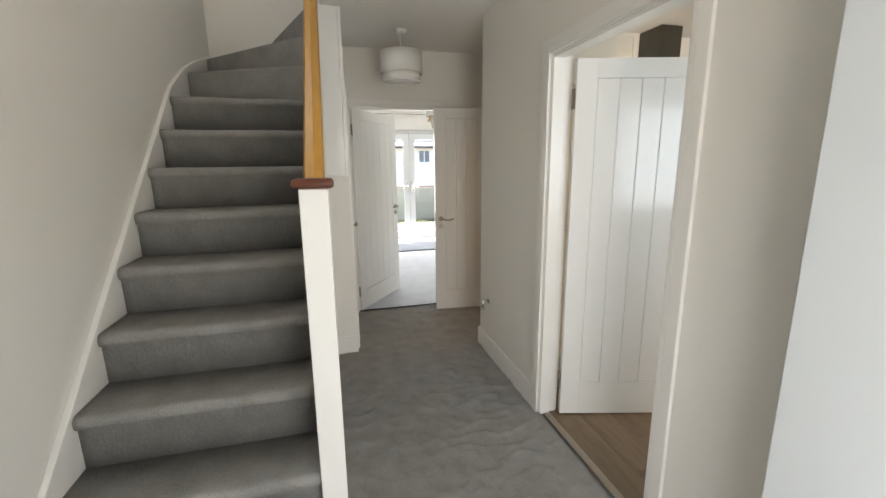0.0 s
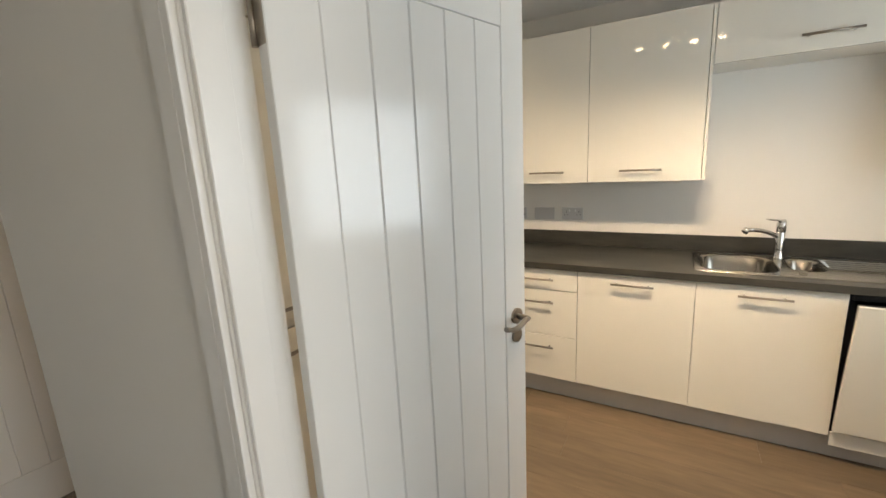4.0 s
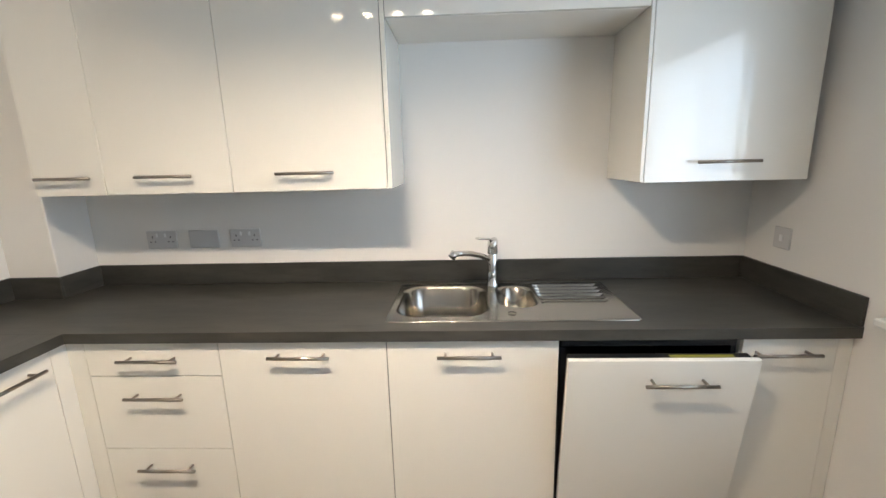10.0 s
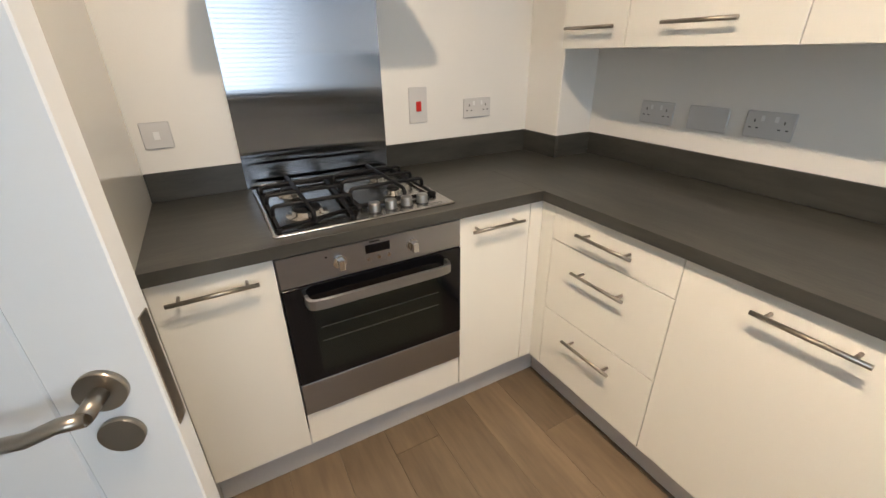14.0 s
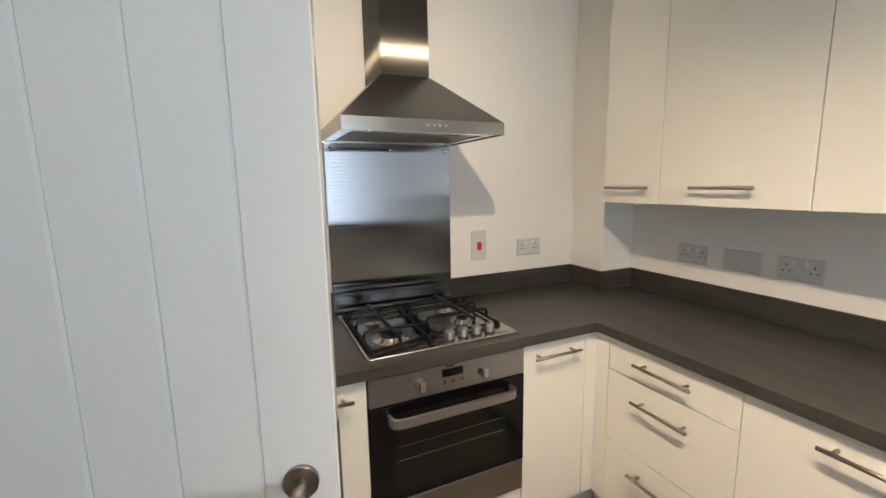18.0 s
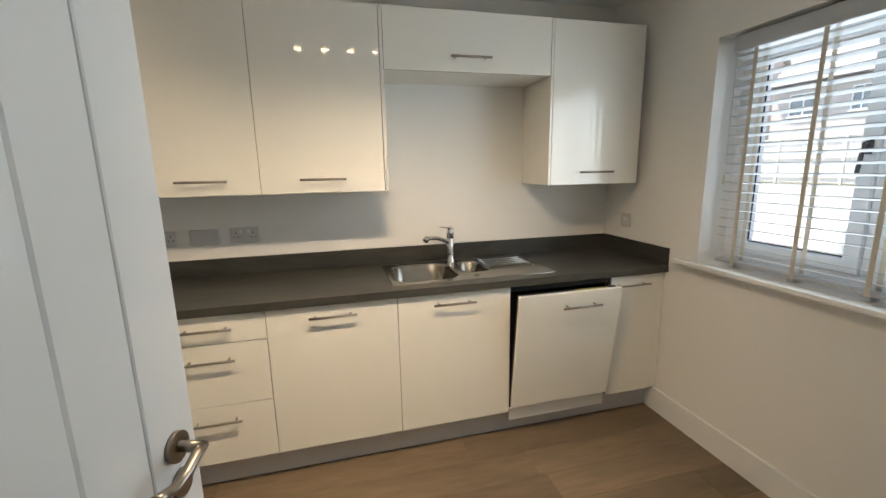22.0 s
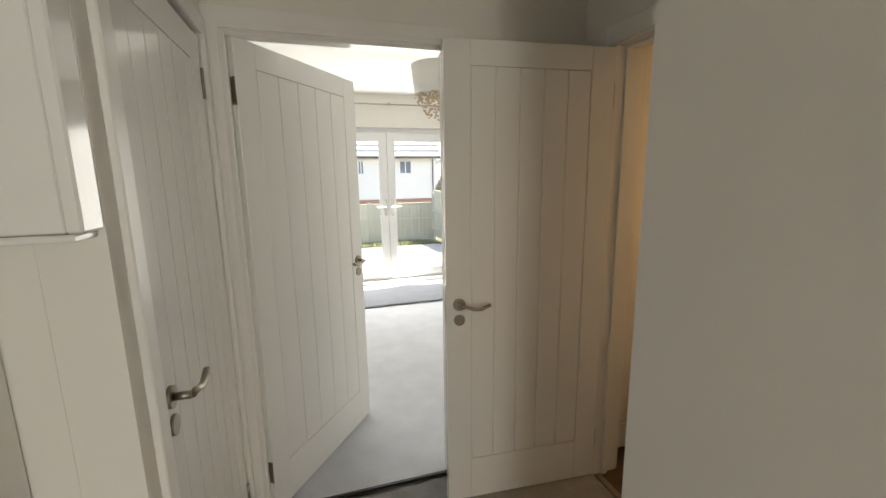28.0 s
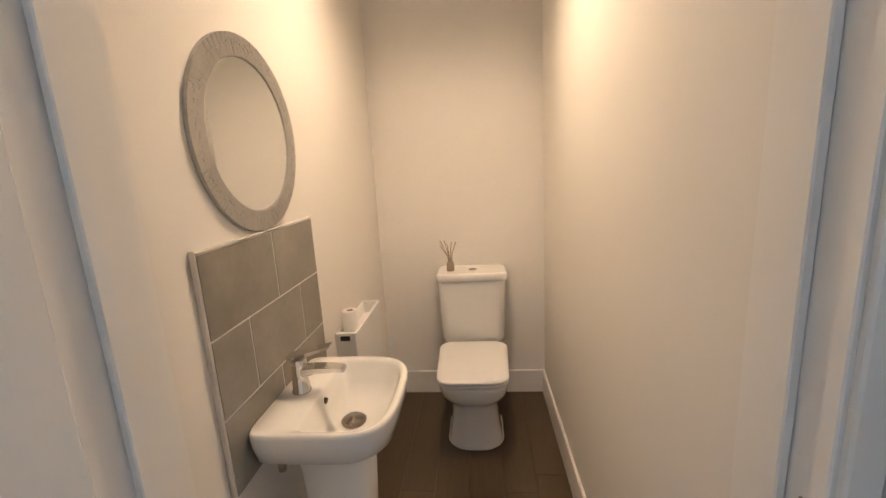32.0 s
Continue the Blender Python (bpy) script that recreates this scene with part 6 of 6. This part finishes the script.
def fence_run(p0, p1, height, label, bay=1.83, wood=None):
    """Upright-board panels between posts from one plan point to another."""
    wood = wood or FENCEW
    a, b = Vector((*p0, 0)), Vector((*p1, 0))
    n = max(1, round((b - a).length / bay))
    d = (b - a).normalized()
    yaw = math.degrees(math.atan2(d.y, d.x))
    step = (b - a).length / n
    t = thing("fence", pose(p0[0], p0[1], ground_z(*p0), 0, 0, yaw), label, "fence")
    for k in range(n + 1):
        q = a + d * step * k
        dz = ground_z(q.x, q.y) - ground_z(*p0)
        part("post", bx(k * step - 0.045, k * step + 0.045, -0.045, 0.045, dz - 0.1, dz + height + 0.04, 0.005), wood, t, local=True)
        if k == n:
            break
        m = max(6, int((step - 0.1) / 0.115))
        bw = (step - 0.1) / m
        part("panel", joined(*[bx(k * step + 0.05 + i * bw, k * step + 0.05 + (i + 1) * bw - 0.006, -0.012 + 0.006 * (i % 2), 0.008 + 0.006 * (i % 2), dz + 0.05, dz + height - 0.03, 0) for i in range(m)]), wood, t, "upright-board fence panel", local=True)
        part("rail", joined(*[bx(k * step + 0.046, k * step + step - 0.046, 0.016, 0.05, dz + z, dz + z + 0.07, 0.004) for z in (0.25, height * 0.55, height - 0.2)], *[bx(k * step + 0.046, k * step + step - 0.046, -0.05, -0.016, dz + z, dz + z + 0.07, 0.004) for z in (height * 0.55,)]), wood, t, local=True)
        part("cap", bx(k * step + 0.046, k * step + step - 0.046, -0.03, 0.04, dz + height - 0.028, dz + height, 0.004), wood, t, local=True)
    return t


fence_run((-9.0, 12.4), (0.85, 12.4), 1.20, "low weathered wooden garden fence, in shade")
fence_run((0.85, 6.0), (0.85, 12.3), 1.46, "weathered wooden side fence of the garden")
fence_run((-22.0, -19.6), (34.0, -19.6), 1.85, "tall pale wooden fence across the parking court", 2.4, mat("pale_fence_board", (0.62, 0.60, 0.55), 0.85, var=0.15, vscale=3, stretch=(4, 4, 0.5)))


def house(m, w, d, eaves, ridge, wall, label, windows, plinth=None, tiles=15):
    """A gabled house; local x along its front, y into it, windows as (x, z, width, height)."""
    t = thing("house", m, label, "house", "houses of the estate")
    part("wall", joined(bx(0, w, 0, d, 0, eaves, 0), *[prism([(0.0, eaves), (d, eaves), (d / 2, ridge - 0.08)], "x", x, x + 0.2) for x in (0.01, w - 0.21)]), wall, t, local=True)
    if plinth:
        part("brick_base", bx(-0.02, w + 0.02, -0.02, 0.3, 0, plinth, 0), BRICK, t, "red brick base", local=True)
    for s in (0, 1):
        steps = []
        for k in range(tiles):
            f0, f1 = k / tiles, (k + 1) / tiles
            y0, y1 = -0.35 + (d / 2 + 0.35) * f0, -0.35 + (d / 2 + 0.35) * f1
            z0, z1 = eaves - 0.1 + (ridge - eaves + 0.1) * f0, eaves - 0.1 + (ridge - eaves + 0.1) * f1
            if s:
                y0, y1 = d - y0, d - y1
            steps.append(prism([(y0, z0), (y0, z0 + 0.15), (y1, z1 + 0.02), (y1, z1 - 0.05)], "x", -0.3, w + 0.3))
        part("roof", joined(*steps), ROOFT, t, "grey tiled roof", local=True)
    part("gutter", bx(-0.3, w + 0.3, -0.48, -0.36, eaves - 0.16, eaves - 0.04, 0.01), GUTTER, t, local=True)
    part("downpipe", cyl((w - 0.25, -0.06, 0.1), (w - 0.25, -0.06, eaves - 0.15), 0.04, 10), GUTTER, t, local=True)
    for x, z, ww, hh in windows:
        wd = part("window", grid_solid([x, x + 0.06, x + ww / 2 - 0.03, x + ww / 2 + 0.03, x + ww - 0.06, x + ww], [z, z + 0.06, z + hh - 0.06, z + hh],
                  lambda u, v, x=x, z=z, ww=ww, hh=hh: not (z + 0.06 < v < z + hh - 0.06 and (x + 0.06 < u < x + ww / 2 - 0.03 or x + ww / 2 + 0.03 < u < x + ww - 0.06)), lambda u, v, s: (u, (-0.05, 0.0)[s], v)), UPVC, t, "white window frame", local=True)
        part("pane", bx(x + 0.05, x + ww - 0.05, -0.024, -0.012, z + 0.05, z + hh - 0.05, 0), FARGLASS, wd, local=True)
        part("sill", bx(x - 0.06, x + ww + 0.06, -0.10, -0.0005, z - 0.07, z - 0.001, 0.005), UPVC, wd, local=True)
    return t


house(pose(-12.1, 30.0, -2.45), 18.2, 8.0, 5.25, 10.0, RENDER, "white rendered house with a grey tiled roof beyond the garden",
      [(2.0, 3.7, 1.2, 1.1), (5.4, 3.7, 0.7, 1.1), (8.2, 3.7, 1.2, 1.1), (10.2, 4.0, 1.1, 0.95), (12.5, 4.0, 0.42, 0.95), (15.45, 4.0, 0.9, 0.95)], 2.2, tiles=12)
house(pose(4.28, 13.07, -1.35, 0, 0, 7.5), 6.0, 7.0, 1.85, 4.8, BRICK, "low red brick outbuilding with a tiled roof beyond the side fence", [])
house(pose(13.4, 40.0, -2.86, 0, 0, 90), 9.0, 4.4, 5.4, 6.4, RENDER, "white rendered house gable farther off", [(2.0, 3.7, 1.2, 1.1)])
house(pose(18.0, -26.5, 0.55, 0, 0, 180), 9.0, 8.0, 5.2, 8.6, BUFF, "pale buff brick house across the parking court",
      [(1.0, 0.9, 1.7, 1.2), (5.6, 0.9, 1.7, 1.2), (1.0, 3.4, 1.5, 1.2), (4.0, 3.4, 0.9, 1.2), (6.4, 3.4, 1.5, 1.2)])
house(pose(7.0, -24.5, 0.55, 0, 0, 180), 8.5, 8.0, 5.0, 8.2, BUFF, "pale buff brick house across the parking court",
      [(0.8, 0.9, 1.7, 1.2), (5.2, 0.9, 1.7, 1.2), (0.9, 3.3, 1.5, 1.2), (3.6, 3.3, 0.9, 1.2), (6.0, 3.3, 1.5, 1.2)])
house(pose(-4.0, -27.0, 0.55, 0, 0, 180), 9.0, 8.0, 5.2, 8.6, BUFF, "pale buff brick house across the parking court", [(1.0, 0.9, 1.7, 1.2), (5.6, 0.9, 1.7, 1.2), (1.0, 3.4, 1.5, 1.2), (6.4, 3.4, 1.5, 1.2)])
house(pose(30.0, -25.0, 0.55, 0, 0, 180), 9.5, 8.0, 5.1, 8.4, BUFF, "pale buff brick house across the parking court", [(1.0, 0.9, 1.7, 1.2), (5.6, 0.9, 1.7, 1.2), (1.0, 3.4, 1.5, 1.2), (6.4, 3.4, 1.5, 1.2)])

# small parked car, nose towards the house
CARP = mat("silver_car_paint", (0.26, 0.29, 0.29), 0.22, var=0.02, coat=0.8)
CARG = mat("car_glass", (0.03, 0.05, 0.07), 0.04, spec=0.9)
t = thing("car", pose(1.34, -7.45, -0.2, 0, 0, 180), "small silver crossover car parked nose to the house", "car")


def car_ring(y, w, zb, zt, lean=0.06):
    """A rounded section across the car at y."""
    return [(-w + 0.06, y, zb), (-w, y, zb + 0.12), (-w - 0.015, y, (zb + zt) / 2), (-w + lean, y, zt - 0.05), (-w + lean + 0.10, y, zt),
            (w - lean - 0.10, y, zt), (w - lean, y, zt - 0.05), (w + 0.015, y, (zb + zt) / 2), (w, y, zb + 0.12), (w - 0.06, y, zb)]


body = part("body", loft([car_ring(0.0, 0.66, 0.36, 0.70), car_ring(0.05, 0.76, 0.26, 0.80), car_ring(0.18, 0.84, 0.22, 0.90), car_ring(0.55, 0.88, 0.20, 0.97), car_ring(1.05, 0.89, 0.20, 1.02), car_ring(2.2, 0.90, 0.20, 1.02), car_ring(3.3, 0.89, 0.22, 1.03), car_ring(3.75, 0.85, 0.30, 1.0), car_ring(3.88, 0.76, 0.38, 0.9)]), CARP, t, "glossy silver body", local=True)
part("cabin", loft([car_ring(1.05, 0.80, 1.0, 1.05, 0.02), car_ring(1.62, 0.74, 1.0, 1.50, 0.12), car_ring(1.85, 0.73, 1.0, 1.55, 0.13), car_ring(3.0, 0.72, 1.0, 1.55, 0.13), car_ring(3.45, 0.73, 1.0, 1.48, 0.14), car_ring(3.78, 0.78, 0.98, 1.03, 0.03)]), CARG, t, "dark tinted glass", local=True)
part("roof", loft([rrect(0, 2.48, 1.22, 1.62, 0.15, 1.545), rrect(0, 2.48, 1.20, 1.60, 0.15, 1.575), rrect(0, 2.48, 1.0, 1.4, 0.15, 1.59)]), CARP, t, "pale silver roof", local=True)
for s in (-1, 1):
    part("pillar", tube([(s * 0.79, 1.03, 1.02), (s * 0.70, 1.45, 1.36), (s * 0.60, 1.72, 1.55)], 0.035, 8), CARP, t, local=True)
    part("pillar", tube([(s * 0.79, 2.35, 1.02), (s * 0.63, 2.35, 1.54)], 0.035, 8), CARP, t, local=True)
    h = part("headlight", cyl((s * 0.60, 0.09, 0.70), (s * 0.595, 0.0, 0.695), 0.115, 24), CHROME, t, "round chrome-ringed headlight", local=True)
    part("lens", cyl((s * 0.595, 0.0, 0.695), (s * 0.594, -0.012, 0.694), 0.095, 24), mat("headlamp_lens", (0.55, 0.60, 0.64), 0.08, coat=0.8), h, "clear lens", local=True)
    part("fog_lamp", cyl((s * 0.56, 0.08, 0.40), (s * 0.56, -0.002, 0.40), 0.06, 18), mat("headlamp_lens", (0.55, 0.60, 0.64), 0.08), t, local=True)
    part("mirror", joined(loft([rrect(0, 0, 0.10, 0.13, 0.04, -0.05), rrect(0, 0, 0.12, 0.16, 0.05, 0.0), rrect(0, 0, 0.10, 0.13, 0.04, 0.06)])), CARP, t, "silver door mirror", local=True).matrix_basis = Matrix.Translation((s * 0.98, 1.28, 1.08))
    for y in (0.78, 3.08):
        wh = part("wheel", cyl((s * 0.70, y, 0.315), (s * 0.905, y, 0.315), 0.315, 32), DARK, t, "black tyre", local=True)
        part("rim", cyl((s * 0.90, y, 0.315), (s * 0.915, y, 0.315), 0.215, 24), STEEL, wh, "alloy rim", local=True)
        part("arch", joined(*[bx(s * 0.86, s * 0.912, y + 0.36 * math.cos(a) - 0.06, y + 0.36 * math.cos(a) + 0.06, 0.315 + 0.36 * math.sin(a) - 0.03, 0.315 + 0.36 * math.sin(a) + 0.03, 0.01) for a in [math.pi * k / 10 for k in range(11)]]), DARK, t, "dark wheel arch", local=True)
g = part("grille", loft([[(-0.40, -0.012, 0.62), (-0.33, -0.016, 0.50), (0.33, -0.016, 0.50), (0.40, -0.012, 0.62), (0.36, -0.006, 0.70), (-0.36, -0.006, 0.70)], [(-0.40, 0.05, 0.62), (-0.33, 0.05, 0.50), (0.33, 0.05, 0.50), (0.40, 0.05, 0.62), (0.36, 0.05, 0.70), (-0.36, 0.05, 0.70)]], smooth=False), DARK, t, "dark grille", local=True)
for z in (0.535, 0.57, 0.605, 0.64, 0.675):
    part("grille_bar", bx(-0.35, 0.35, -0.022, -0.014, z - 0.005, z + 0.005, 0.002), CHROME, g, local=True)
part("bumper", bx(-0.72, 0.72, -0.03, 0.10, 0.27, 0.36, 0.03, 3), DARK, t, "dark lower bumper", local=True)
part("number_plate", bx(-0.26, 0.26, -0.030, -0.018, 0.435, 0.545, 0.003), PLASTIC, t, "white number plate", local=True)
part("plate_marks", joined(*[bx(-0.21 + 0.062 * k, -0.17 + 0.062 * k, -0.0325, -0.0302, 0.455, 0.525, 0) for k in range(7)]), DARK, t, local=True)
# low shrub in the front bed
rs = random.Random(8)
t = thing("shrub", (0.75, -5.2, -0.2), "small leafy green shrub in the front bed", "shrub")
part("stems", joined(*[tube([(0.75, -5.2, -0.22), (0.75 + rs.uniform(-.15, .15), -5.2 + rs.uniform(-.15, .15), 0.05), (0.75 + rs.uniform(-.35, .35), -5.2 + rs.uniform(-.3, .3), 0.35)], 0.008, 5) for k in range(9)]), mat("brown_stem", (0.10, 0.07, 0.04), 0.9), t)
lv = bmesh.new()
for k in range(900):
    a, q = rs.uniform(0, 6.28), rs.random()
    rr = 0.42 * math.sqrt(rs.random()) * (1 - 0.4 * q)
    c = Vector((0.75 + rr * math.cos(a), -5.2 + rr * math.sin(a), -0.15 + 0.6 * q))
    u, w = Vector((rs.uniform(-1, 1), rs.uniform(-1, 1), rs.uniform(-.6, .8))).normalized() * 0.035, Vector((rs.uniform(-1, 1), rs.uniform(-1, 1), rs.uniform(-1, 1))).normalized() * 0.014
    lv.faces.new([lv.verts.new(c - u), lv.verts.new(c + w), lv.verts.new(c + u), lv.verts.new(c - w)])
part("leaves", lv, mat("yellow_green_leaf", (0.16, 0.19, 0.04), 0.6, var=0.3, vscale=20), t, "yellow-green leaves")

# ---- floorboards ----


def planks(parent_name, material, x0, x1, y0, y1, wide, long, along, label, seed, z=0.0):
    """Staggered planks as parts of one floor; whole ones share a mesh."""
    fl = structure(parent_name, bx(x0, x1, y0, y1, z - 0.018, z - 0.0075, 0), DARK, label, "floor")
    shared = {}
    rp = random.Random(seed)
    a0, a1, b0, b1 = (x0, x1, y0, y1) if along == "y" else (y0, y1, x0, x1)
    i, u = 0, a0
    while u < a1 - 0.01:
        uw = min(wide, a1 - u)
        v = b0 - rp.uniform(0, long)
        while v < b1 - 0.005:
            v0, v1 = max(v, b0), min(v + long, b1)
            if v1 - v0 > 0.01:
                key = (round(uw, 3), round(v1 - v0, 3))
                if key not in shared:
                    su, sv = uw - 0.0006, v1 - v0 - 0.0006
                    bm = bx(0, su, 0, sv, -0.007, 0, 0.0009) if along == "y" else bx(0, sv, 0, su, -0.007, 0, 0.0009)
                    shared[key] = mesh_of("plank", bm, material)
                ob = new("plank", shared[key])
                ob.parent = fl
                ob.matrix_basis = Matrix.Translation((u, v0, z) if along == "y" else (v0, u, z))
            v += long
        u += wide
        i += 1
    return fl


planks("floor_kitchen", PLANK, -1.966, EAST, SOUTH, NORTH, 0.184, 1.22, "y", "grey-brown oak-effect vinyl planks", 3)
planks("floor_wc", DARKPLANK, -1.400, EAST, WCS, WCN, 0.152, 0.915, "x", "dark brown wood-effect vinyl planks", 5)
